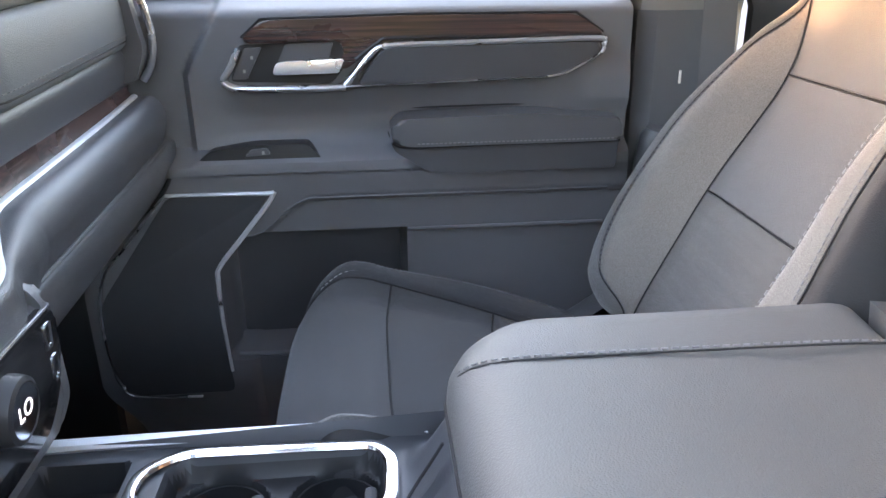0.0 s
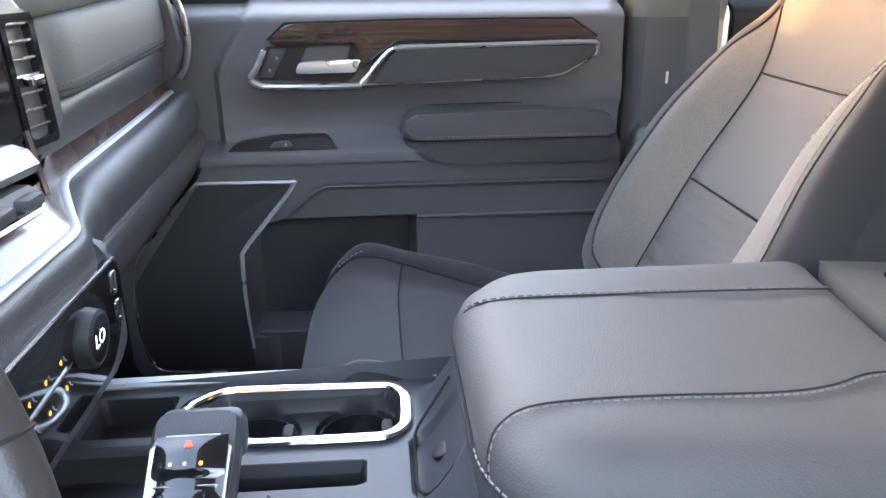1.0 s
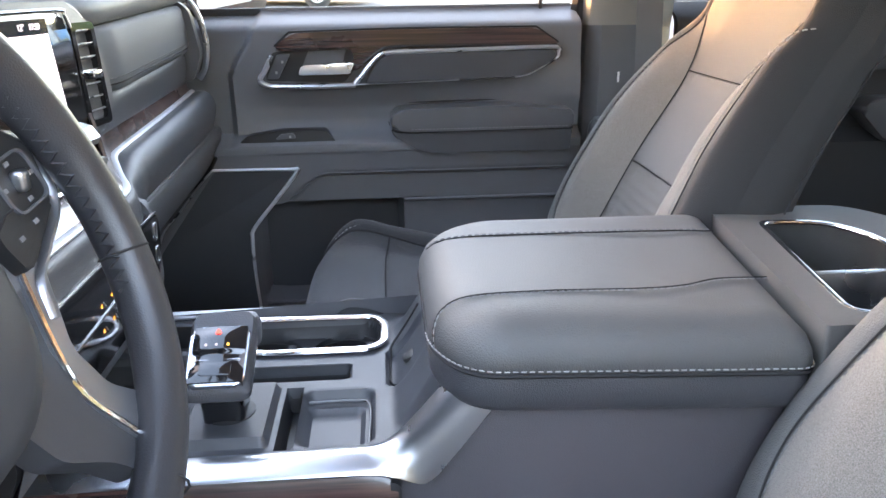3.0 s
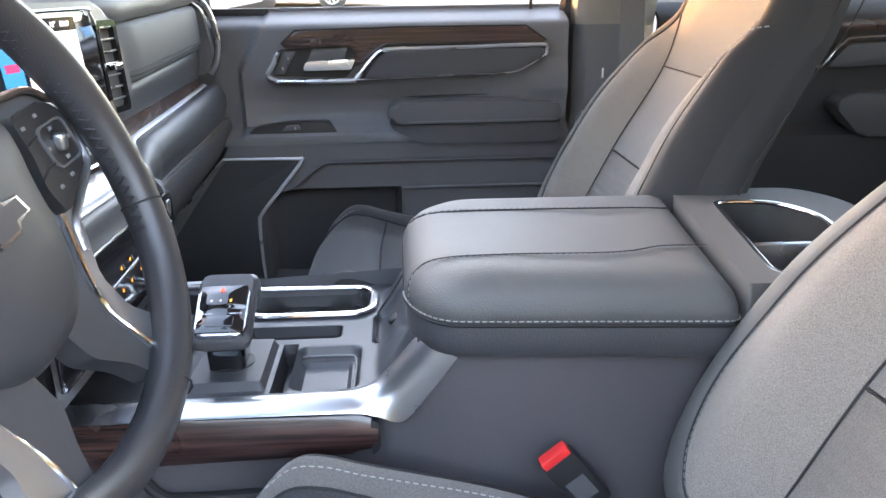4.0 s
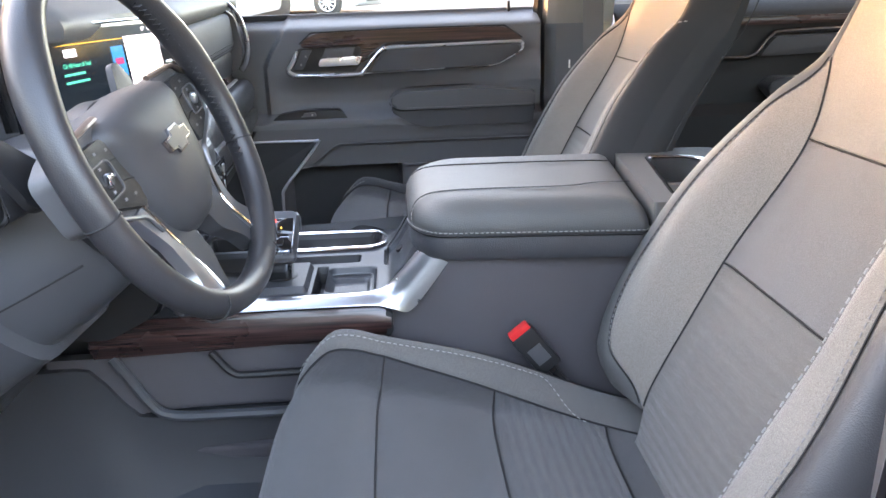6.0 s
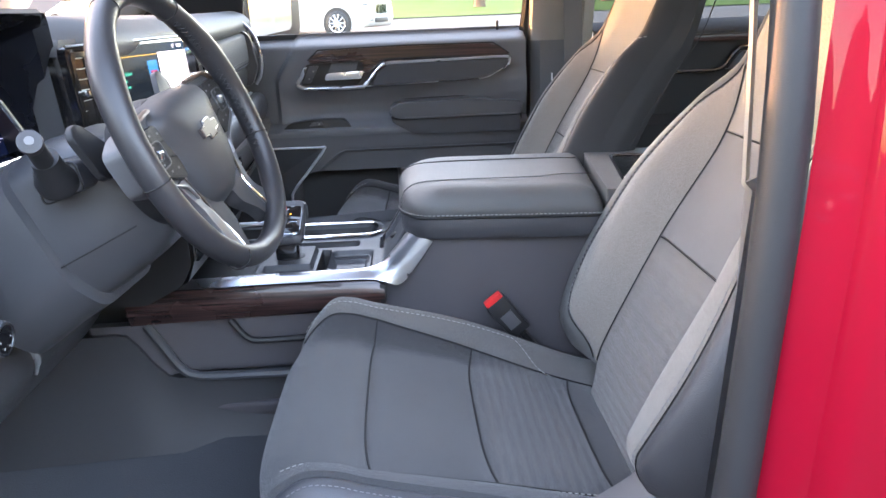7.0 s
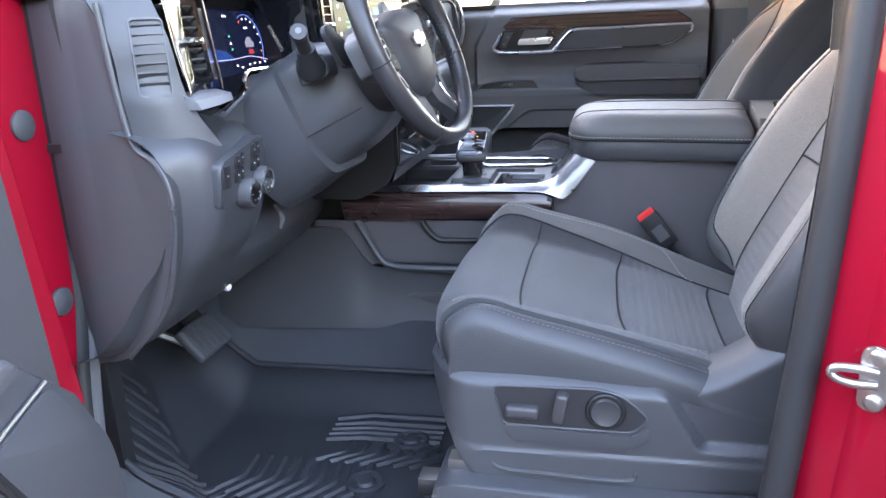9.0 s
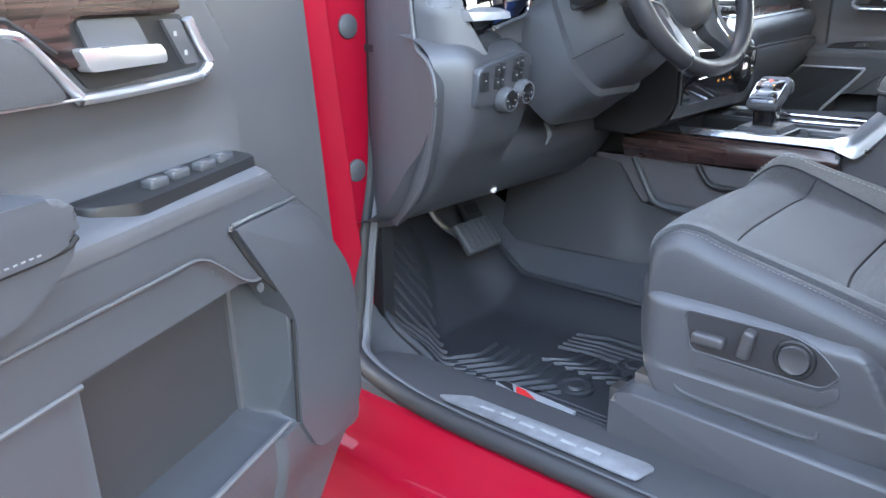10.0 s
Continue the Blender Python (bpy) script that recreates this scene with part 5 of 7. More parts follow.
scput = lambda u, v, d: tuple(SC @ Vector((u, v, d)))
part("surround", prism(rounded([(-0.226, -0.062), (0.204, -0.062), (0.210, 0.050), (0.195, 0.068), (-0.226, 0.066)], [0.012, 0.008, 0.012, 0.012, 0.012]), scput, -0.03, 0.0, 0.004), GLOSS_BLACK, scr)
part("surround_edge", tube(spline([scput(-0.226, 0.066, 0.002), scput(0.0, 0.067, 0.002), scput(0.186, 0.068, 0.002), scput(0.203, 0.062, 0.002), scput(0.210, 0.048, 0.002)], 5), 0.0022, 6), SATIN, scr)
part("vent_housing", prism(rounded([(-0.226, -0.078), (0.270, -0.078), (0.298, -0.045), (0.290, 0.03), (0.262, 0.078), (-0.226, 0.076)], [0.012, 0.03, 0.02, 0.04, 0.03, 0.012], 5), scput, -0.07, -0.012, 0.008, 3), PLASTIC, scr)
scr_dark = glow("display_navy", (0.004, 0.010, 0.016), 1.0)
scr_white = glow("display_white", (1.0, 1.0, 1.0), 1.5)
scr_teal = glow("display_teal", (0.05, 0.75, 0.5), 0.9)
scr_blue = glow("display_blue", (0.03, 0.35, 0.75), 0.8)
scr_amber = glow("display_amber", (1.0, 0.6, 0.05), 0.8)
scr_red = glow("display_red", (0.8, 0.1, 0.3), 0.6)




part("display", prism(rect(-0.172, -0.056, 0.166, 0.060), scput, 0.0, 0.0012), scr_dark, scr)
part("map_view", prism(rect(0.050, -0.052, 0.164, 0.044), scput, 0.0012, 0.0016), scr_white, scr)
part("amber_line", prism(rect(-0.13, 0.041, 0.046, 0.0425), scput, 0.0012, 0.0016), scr_amber, scr)
part("cover_art", prism(rect(0.006, -0.012, 0.042, 0.032), scput, 0.0012, 0.0016), scr_blue, scr)
part("cover_art", prism(rect(0.012, 0.006, 0.036, 0.015), scput, 0.0016, 0.0019), scr_red, scr)
part("source_box", prism(rect(-0.115, 0.026, -0.085, 0.036), scput, 0.0012, 0.0016), WHITE_GLOW, scr)
lettering("channel_title", "Ch 48 Heart & Soul", SC @ Matrix.Translation((-0.089, 0.015, 0.0015)), 0.0085, scr_teal, scr, 0.0002)
for v, w2 in ((0.004, 0.030), (-0.006, 0.034)):
    part("text_bar", prism(rect(-0.125, v - 0.0016, -0.125 + w2 * 1.7, v + 0.0016), scput, 0.0012, 0.0016), scr_teal, scr)
for v in (0.034, 0.010, -0.018, -0.042):
    part("menu_icon", prism(rounded(rect(-0.155, v - 0.003, -0.150, v + 0.003), 0.001), scput, 0.0012, 0.0016), WHITE_GLOW, scr)
lettering("clock", "17:59", SC @ Matrix.Translation((0.142, 0.052, 0.0015)), 0.009, WHITE_GLOW, scr, 0.0002)
lettering("outside_temperature", "12°", SC @ Matrix.Translation((0.118, 0.052, 0.0015)), 0.009, WHITE_GLOW, scr, 0.0002)


def vent(name, cx, cy, z0, z1, w, turn, slats, tilt=0.0, tab_on=True):
    """Tall air outlet: frame, slanted slats and a bright tab."""
    v = thing(name, "tall black air outlet with slats and bright tab", "air vent", group="dashboard vents")
    m = Matrix.Translation((cx, cy, (z0 + z1) / 2)) @ Euler((0, radians(tilt), radians(turn))).to_matrix().to_4x4()
    h = (z1 - z0) / 2
    vp = lambda u, q, d: tuple(m @ Vector((d, u, q)))
    part("vent_frame", ring(rounded(rect(-w / 2 + (0.0 if tab_on else 0.005), -h, w / 2 - (0.0 if tab_on else 0.005), h), 0.008), rounded(rect(-w / 2 + (0.008 if tab_on else 0.0065), -h + (0.008 if tab_on else 0.003), w / 2 - (0.008 if tab_on else 0.0065), h - (0.008 if tab_on else 0.003)), 0.006), vp, -0.03, 0.003 if tab_on else 0.0015), PLASTIC_SOFT if tab_on is False else GLOSS_BLACK, v)
    part("vent_back", prism(rect(-w / 2 + 0.006, -h + 0.006, w / 2 - 0.006, h - 0.006), vp, -0.035 if tab_on else -0.022, -0.03 if tab_on else -0.0095), PLASTIC_DARK if tab_on else RUBBER, v)
    for i in range(slats):
        q = -h + 0.014 + (2 * h - 0.028) * i / (slats - 1)
        # Satin bars draw the highlight on each slat front; dim vents get plastic.
        part("slat_edge", block(m @ Vector((0.001, 0, q + 0.0052)), (0.002, w - 0.018, 0.0016), 0.0, turn=m.to_3x3()), SATIN if tab_on and cy > -0.5 else DASH_LOW, v)
        reach = 0.022 if tab_on else 0.010
        part("slat", prism([(-reach, q - 0.006), (0.0, q + 0.004), (0.0, q + 0.0065), (-reach, q - 0.0035)], lambda a, b, d: tuple(m @ Vector((a, d, b))), -w / 2 + 0.008, w / 2 - 0.008), PLASTIC if tab_on else DASH_LOW, v)
    if not tab_on:
        return v
    tab = block((0.004, 0, 0.0), (0.016, min(0.022, w * 0.45), 0.010), 0.003)
    bmesh.ops.transform(tab, matrix=m, verts=tab.verts)
    part("vent_tab", tab, CHROME, v)
    return v


vent("air_vent", -0.347, 0.236, 1.318, 1.440, 0.054, -8, 7, -3)
vent("air_vent", -0.408, -0.203, 1.327, 1.445, 0.042, -8, 7, -3)
vent("air_vent", -0.448, -0.637, 1.312, 1.425, 0.046, -10, 7, -8)
vent("air_vent", -0.460, -0.724, 1.302, 1.402, 0.052, -52, 7, -8, False)

# instrument cluster under its hood
cl = thing("instrument_cluster", "digital instrument display under a gloss black hood", "display")
DM = Matrix.Translation((-0.53, -0.36, 1.362)) @ Matrix(((0.0, -0.12, 0.993, 0), (1, 0, 0, 0), (0, 0.993, 0.12, 0), (0, 0, 0, 1)))
dp = lambda u, v, d: tuple(DM @ Vector((u, v, d)))
part("cluster_wall", prism(rounded([(-0.36, -0.09), (0.27, -0.09), (0.27, 0.13), (-0.36, 0.13)], 0.02), dp, -0.06, -0.012), PLASTIC_DARK, cl)
part("screen_rim", prism(rounded([(-0.21, -0.072), (0.20, -0.072), (0.225, -0.045), (0.185, 0.060), (0.15, 0.078), (-0.21, 0.078)], 0.014), dp, -0.014, 0.0, 0.003), GLOSS_BLACK, cl)
face_navy = glow("cluster_navy", (0.0016, 0.0042, 0.018), 1.0)
cs = part("cluster_display", prism(rounded([(-0.165, -0.058), (0.135, -0.056), (0.142, -0.045), (0.120, 0.035), (0.095, 0.056), (-0.165, 0.058)], 0.008), dp, 0.0, 0.0012), face_navy, cl, "lit dark blue instrument display")
band_blue = glow("cluster_blue", (0.012, 0.05, 0.20), 0.8)
part("display_band", prism(rounded([(-0.16, -0.030), (-0.03, -0.030), (0.0, -0.026), (-0.03, -0.012), (-0.16, 0.0)], 0.008), dp, 0.0012, 0.0016), band_blue, cs)
part("divider_line", tube(spline([dp(-0.16, -0.026, 0.0018), dp(-0.02, -0.027, 0.0018), dp(0.06, -0.024, 0.0018), dp(0.132, -0.033, 0.0018)], 6), 0.0007, 5), glow("divider_pale", (0.5, 0.6, 0.9), 0.8), cs)
for i in range(9):
    a = math.radians(118 - 19 * i)
    part("gauge_tick", block(dp(0.064 + 0.048 * math.cos(a), -0.004 + 0.046 * math.sin(a), 0.0018), (0.0006, 0.0022, 0.0038), 0.0, turn=Matrix.Rotation(math.pi / 2 - a, 3, "X")), glow("gauge_red", (0.9, 0.12, 0.08), 1.0) if i in (0, 8) else (AMB2 if i == 7 else WHITE_GLOW), cs)
part("vehicle_picture", prism(rounded([(0.050, -0.008), (0.082, -0.008), (0.084, 0.0), (0.076, 0.003), (0.071, 0.010), (0.060, 0.010), (0.050, 0.002)], 0.003), dp, 0.0012, 0.002), glow("picture_grey", (0.30, 0.34, 0.42), 0.6), cs)
part("vehicle_picture", prism(rounded(rect(0.058, -0.020, 0.078, -0.012), 0.003), dp, 0.0012, 0.0019), glow("picture_red", (0.5, 0.06, 0.07), 0.6), cs)
for u, v, mt in ((-0.014, 0.046, WHITE_GLOW), (-0.006, 0.046, WHITE_GLOW), (0.058, 0.026, WHITE_GLOW), (0.066, 0.026, WHITE_GLOW), (-0.007, 0.012, scr_teal), (-0.005, 0.0, WHITE_GLOW), (-0.004, -0.010, scr_teal), (0.002, -0.038, WHITE_GLOW), (0.020, -0.042, WHITE_GLOW), (0.052, -0.038, WHITE_GLOW), (0.072, -0.037, WHITE_GLOW), (0.094, -0.037, WHITE_GLOW), (0.116, -0.036, WHITE_GLOW)):
    part("tell_tale", prism(rounded(rect(u - 0.0021, v - 0.0016, u + 0.0021, v + 0.0016), 0.0007), dp, 0.0012, 0.0019), mt, cs)
part("gauge_arc", tube([dp(0.064 + 0.056 * math.cos(radians(a)), -0.004 + 0.053 * math.sin(radians(a)), 0.0016) for a in range(-35, 130, 11)], 0.0007, 5), glow("arc_blue", (0.12, 0.25, 0.7), 0.8), cs)
part("rim_highlight", tube([(-0.488, -0.292, 1.390), (-0.472, -0.278, 1.345)], 0.0035, 6), SATIN, cl)
part("rim_cheek", loft([[(-0.528, -0.262, 1.425), (-0.494, -0.292, 1.412)], [(-0.528, -0.236, 1.36), (-0.480, -0.282, 1.365)], [(-0.528, -0.222, 1.305), (-0.470, -0.274, 1.322)]]), PLASTIC_DARK, cl)
part("cluster_shelf", loft([[(-0.437, y, (1.272 + 0.016 * step(-0.655, -0.55, y) + 0.032 * step(-0.545, -0.510, y))), (-0.545, y, 1.300)] for y in [-0.69 + 0.50 * i / 25 for i in range(26)]]), GLOSS_BLACK, cl)
front = [(-0.449, -0.606, 1.436), (-0.412, -0.520, 1.491), (-0.418, -0.40, 1.499), (-0.426, -0.255, 1.500), (-0.432, -0.236, 1.486), (-0.438, -0.212, 1.405), (-0.448, -0.204, 1.325)]
inner = [(-0.463, -0.588, 1.434), (-0.427, -0.510, 1.483), (-0.432, -0.40, 1.489), (-0.440, -0.262, 1.489), (-0.446, -0.246, 1.478), (-0.452, -0.222, 1.404), (-0.458, -0.214, 1.325)]
deep = [(-0.535, -0.572, 1.412), (-0.53, -0.50, 1.452), (-0.53, -0.40, 1.456), (-0.53, -0.27, 1.456), (-0.53, -0.250, 1.448), (-0.53, -0.226, 1.40), (-0.53, -0.218, 1.32)]
part("hood_chamfer", loft([front, [(a[0] + 0.004, a[1], a[2] - 0.001) for a in front], inner]), GLOSS_BLACK, cl)
part("hood_lining", loft([inner, deep]), material("hood_lining_black", (0.010, 0.011, 0.016), 0.28, vary=0.1), cl, "black lining of the instrument hood")
top_rows = [front, [(x - 0.004, y + (0.004 if y > -0.25 else -0.004), z + 0.005) for x, y, z in front], [(x - 0.05, y + (0.012 if y > -0.25 else -0.012 if y < -0.5 else 0), z + 0.006) for x, y, z in front], [(x - 0.22, y + (0.02 if y > -0.25 else -0.02 if y < -0.5 else 0), z - 0.006) for x, y, z in front]]
part("cluster_hood", loft(top_rows), PLASTIC_SOFT, cl, "dark hood over the instruments")
tr = spline([(-0.405, -0.655, 1.272), (-0.415, -0.60, 1.282), (-0.425, -0.545, 1.290), (-0.432, -0.525, 1.300), (-0.436, -0.512, 1.318), (-0.438, -0.48, 1.322), (-0.441, -0.36, 1.320)], 6)
part("chrome_trim", tube(tr, 0.0042, 8), CHROME, cl, "stepped chrome trim line")
wedge = [[(-0.442, -0.702, 1.304), (-0.412, -0.712, 1.296), (-0.409, -0.704, 1.283), (-0.44, -0.70, 1.282)], [(-0.444, -0.650, 1.305), (-0.416, -0.648, 1.296), (-0.413, -0.645, 1.284), (-0.44, -0.645, 1.283)], [(-0.446, -0.590, 1.302), (-0.426, -0.586, 1.296), (-0.423, -0.586, 1.286), (-0.44, -0.586, 1.285)]]
part("chrome_wedge", loft(wedge, True), material("wedge_silver", (0.66, 0.67, 0.69), 0.30, 0.75), cl, "satin chrome wedge below the vent")
part("cluster_skirt", loft([[(-0.432, y, 1.268 + 0.016 * step(-0.655, -0.55, y) + 0.032 * step(-0.545, -0.510, y)), (-0.437, y, 1.262), (-0.436, y, 1.245), (-0.452, y, 1.225)] for y in [-0.70 + 0.50 * i / 25 for i in range(26)]]), PLASTIC, cl)

# knee panel with light switches
kn = thing("knee_panel", "dark grey lower dashboard panel with light switches and knobs", "dashboard")
lower = prof([(-0.47, 1.262), (-0.432, 1.252), (-0.405, 1.230), (-0.397, 1.195), (-0.400, 1.140), (-0.421, 1.085), (-0.455, 1.045), (-0.50, 0.985), (-0.555, 0.940), (-0.66, 0.915)], 5)
part("panel_skin", along(lower, [-0.758 + 0.626 * i / 40 for i in range(41)], lambda x, y, z: (x - 0.05 * step(-0.70, -0.765, y) - 0.075 * step(-0.565, -0.53, y) * step(1.02, 1.12, z), y, z - 0.015 * step(-0.56, -0.52, y) * step(1.1, 1.2, z))), DASH_LOW, kn)
swf = rounded([(-0.715, 1.150), (-0.575, 1.158), (-0.572, 1.222), (-0.590, 1.236), (-0.712, 1.212)], 0.01)
sl = part("switch_field", prism(swf, lambda y, z, d: (-0.413 + d + (z - 1.18) * 0.10, y, z), 0.0, 0.022, 0.006, 3), DASH_LOW, kn)
for y, z in ((-0.644, 1.161), (-0.598, 1.170)):
    knb = part("light_knob", lathe([(0.021, 0), (0.021, 0.010), (0.0195, 0.020), (0.0180, 0.021), (0.001, 0.021)], (-0.397, y, z), (1, 0, -0.08), 30), PLASTIC, kn, "black silver-edged rotary knob")
    part("knob_ring", lathe([(0.0185, 0), (0.0185, 0.0018), (0.0160, 0.0018), (0.0160, 0.0)], (-0.3765, y, z - 0.0016), (1, 0, -0.08), 30), SATIN, knb)
    part("knob_face", lathe([(0.0155, 0), (0.0155, 0.0010), (0.001, 0.0010)], (-0.3765, y, z - 0.0018), (1, 0, -0.08), 26), GLOSS_BLACK, knb)
    for a in range(0, 360, 60):
        part("knob_mark", block((-0.3752, y + 0.0105 * math.cos(radians(a)), z - 0.002 + 0.0105 * math.sin(radians(a))), (0.0006, 0.002, 0.002), 0.0), STITCH, knb)
for y, z, nx, nz in ((-0.700, 1.192, 1, 1), (-0.662, 1.199, 2, 2), (-0.612, 1.207, 2, 2)):
    for i in range(nx):
        for j in range(nz):
            yy, zz = y + (i - (nx - 1) / 2) * 0.0125, z + (j - (nz - 1) / 2) * 0.0195 + (i - (nx - 1) / 2) * 0.003
            wz, wy = (0.030, 0.019) if nz == 1 else (0.0185, 0.0118)
            b = part("push_switch", block((-0.390 + (zz - 1.18) * 0.1, yy, zz), (0.006, wy, wz), 0.002), PLASTIC_DARK, sl)
            part("switch_mark", block((-0.3866 + (zz - 1.18) * 0.1, yy, zz + 0.002), (0.001, 0.0035, 0.0022), 0.0), STITCH, b)
endcap = rounded([(-0.66, 1.44), (-0.55, 1.44), (-0.512, 1.40), (-0.498, 1.30), (-0.484, 1.245), (-0.450, 1.222), (-0.432, 1.19), (-0.436, 1.12), (-0.47, 1.02), (-0.56, 0.93), (-0.66, 0.90)], [0, 0.03, 0.03, 0.02, 0.01, 0.02, 0.03, 0.03, 0.03, 0.03, 0])
part("end_cover", prism(endcap, lambda u, v, d: (u, -0.690 - 0.285 * (u + 0.66) - d, v), -0.01, 0.010, 0.006, 3), DASH_LOW, kn, "flat dark end cover of the dashboard")
border = spline([(-0.512, -0.744, 1.42), (-0.499, -0.748, 1.30), (-0.486, -0.751, 1.245), (-0.452, -0.761, 1.222), (-0.434, -0.766, 1.185), (-0.438, -0.765, 1.12), (-0.472, -0.756, 1.02), (-0.556, -0.731, 0.935)], 8)
part("cover_border", tube(border, 0.0042, 8), DASH_LOW, kn)
skin = []
for i in range(15):
    t = i / 14
    e = spline([(-0.560, -0.735, 1.478), (-0.505, -0.744, 1.38), (-0.495, -0.745, 1.30), (-0.482, -0.747, 1.236)], 14)[min(3 * i, 42)]
    v = spline([(-0.482, -0.700, 1.470), (-0.444, -0.706, 1.38), (-0.430, -0.700, 1.30), (-0.402, -0.675, 1.232)], 14)[min(3 * i, 42)]
    row = []
    for k2 in range(7):
        a = k2 / 6
        p = e.lerp(v, a)
        row.append(p + Vector((0.004, -0.012, 0)) * math.sin(math.pi * a) * (1.0 if i > 8 else 0.25))
    skin.append(row)
part("side_bezel", loft(skin), DASH_LOW, kn)
part("pod_panel", loft([[(-0.448, -0.704, 1.438), (-0.452, -0.66, 1.440), (-0.468, -0.600, 1.438)], [(-0.438, -0.702, 1.36), (-0.446, -0.66, 1.36), (-0.462, -0.598, 1.36)], [(-0.426, -0.696, 1.292), (-0.436, -0.66, 1.285), (-0.450, -0.595, 1.285)], [(-0.405, -0.675, 1.235), (-0.415, -0.65, 1.235), (-0.43, -0.59, 1.24)]]), GLOSS_BLACK, kn, "gloss black instrument surround")
part("pod_edge", tube(spline([(-0.452, -0.600, 1.446), (-0.449, -0.66, 1.447), (-0.444, -0.704, 1.440), (-0.433, -0.703, 1.36), (-0.424, -0.700, 1.305)], 6), 0.0018, 6), DARK_CHROME, kn)
part("pod_edge", tube([(-0.452, -0.594, 1.434), (-0.446, -0.572, 1.300)], 0.0026, 8), DARK_CHROME, kn)
part("hood_latch", tube(spline([(-0.45, -0.425, 1.090), (-0.437, -0.430, 1.070), (-0.440, -0.436, 1.050)], 4), 0.005, 6, flat=0.5), PLASTIC_SOFT, kn, "slim release lever")
part("panel_pin", lathe([(0.007, 0), (0.007, 0.006), (0.004, 0.009)], (-0.527, -0.487, 0.957), (0.6, -0.5, 0.6), 14), WHITE_PLASTIC, kn, "small white plastic fastener")
part("knee_seam", tube(spline([(-0.432, -0.42, 1.085), (-0.405, -0.30, 1.105), (-0.395, -0.16, 1.115)], 6), 0.0016, 5), SEAM, kn)
tunnel = thing("tunnel_side", "dark footwell side panel beside the console", "footwell trim")
# Tunnel trim in the dim plastic copy, which carries the footwell's shade.
part("tunnel_panel", sheet(lambda u, v: (-0.72 + 0.64 * u, -0.105 - 0.055 * (1 - u) - 0.035 * (1 - v) ** 2, 0.755 + (0.128 + 0.09 * step(-0.37, -0.45, -0.72 + 0.64 * u)) * v), 32, 10, (0, 0.02, 0)), DIM_PLASTIC, tunnel)
part("tunnel_carpet", sheet(lambda u, v: (-0.86 + 0.80 * u, -0.250 + 0.092 * v + 0.010 * math.sin(3 * u), 0.672 + 0.100 * v + 0.10 * step(0.35, 0.0, u)), 80, 24, (0, 0.02, -0.03)), CARPET, tunnel, "light grey carpet strip")

# ---------- steering wheel ----------
def tilted(place, turn, tilt):
    """Wheel frame: a across, b up the wheel's face, d towards the driver."""
    c, n = math.cos(radians(tilt)), math.sin(radians(tilt))
    return Matrix.Translation(place) @ Matrix.Rotation(radians(turn), 4, "Z") @ Matrix(((0, -n, c, 0), (1, 0, 0, 0), (0, c, n, 0), (0, 0, 0, 1)))


WM = tilted((-0.1824, -0.4507, 1.360), -6.9, 21.9)
CM_ = tilted((-0.200, -0.420, 1.349), -4, 23)
wp = lambda a, b, d: tuple(WM @ Vector((a, b, d)))
wc = lambda a, b, d: tuple(CM_ @ Vector((a, b, d)))
TURN = (math.cos(radians(9)), math.sin(radians(9)))
wq = lambda a, b, d: wp((a + 0.010) * TURN[0] - b * TURN[1], (a + 0.010) * TURN[1] + b * TURN[0], d - 0.026)
sw = thing("steering_wheel", "black leather steering wheel with silver spokes", "steering wheel")
R = 0.1648
bm = bmesh.new()
N, M = 96, 16
grid = []
for i in range(N):
    t = 2 * math.pi * i / N
    rad = R - 0.006 * max(0.0, -math.sin(t)) ** 6
    fat = 0.0132 + 0.0018 * math.exp(-((math.degrees(t) % 360 - 30) / 16) ** 2) + 0.002 * math.exp(-((math.degrees(t) % 360 - 150) / 16) ** 2)
    grid.append([bm.verts.new(wp((rad + fat * math.cos(p)) * math.cos(t), (rad + fat * math.cos(p)) * math.sin(t), fat * 1.12 * math.sin(p))) for p in (2 * math.pi * j / M for j in range(M))])
for i in range(N):
    for j in range(M):
        bm.faces.new((grid[i][j], grid[(i + 1) % N][j], grid[(i + 1) % N][(j + 1) % M], grid[i][(j + 1) % M]))
part("rim", bm, RIM_LEATHER, sw, "stitched black leather rim")
for deg in (-118, -62, 62, 118, -12, 192):
    t = radians(deg)
    loop = [wp((R + 0.0136 * math.cos(p)) * math.cos(t), (R + 0.0136 * math.cos(p)) * math.sin(t), 0.0152 * math.sin(p)) for p in (2 * math.pi * j / 14 for j in range(14))]
    part("rim_seam", tube(loop, 0.0009, 5, closed=True), SEAM, sw)
for a0, a1 in ((-20, 58), (122, 200)):
    lace = []
    for i in range(56):
        t = radians(a0 + (a1 - a0) * i / 55)
        off = 0.0035 if i % 2 else -0.0035
        lace.append(wp((R - 0.0134) * math.cos(t), (R - 0.0134) * math.sin(t), off))
    part("rim_lacing", tube(lace, 0.0012, 5), RIM_LEATHER, sw)
hub_rows = []
hub = [(-0.090, 0.036), (-0.066, 0.049), (0.0, 0.055), (0.066, 0.049), (0.090, 0.036), (0.081, 0.0), (0.071, -0.042), (0.055, -0.072), (0.022, -0.091), (-0.022, -0.091), (-0.055, -0.072), (-0.071, -0.042), (-0.081, 0.0)]
hs = [(p.x, p.y) for p in spline([(a, b, 0) for a, b in hub], 5, True)]
for k2, d in ((1.0, -0.035), (1.0, -0.012), (0.97, 0.002), (0.90, 0.014), (0.74, 0.023), (0.42, 0.0285), (0.1, 0.030)):
    hub_rows.append([wq(a * k2, b * k2, d) for a, b in hs])
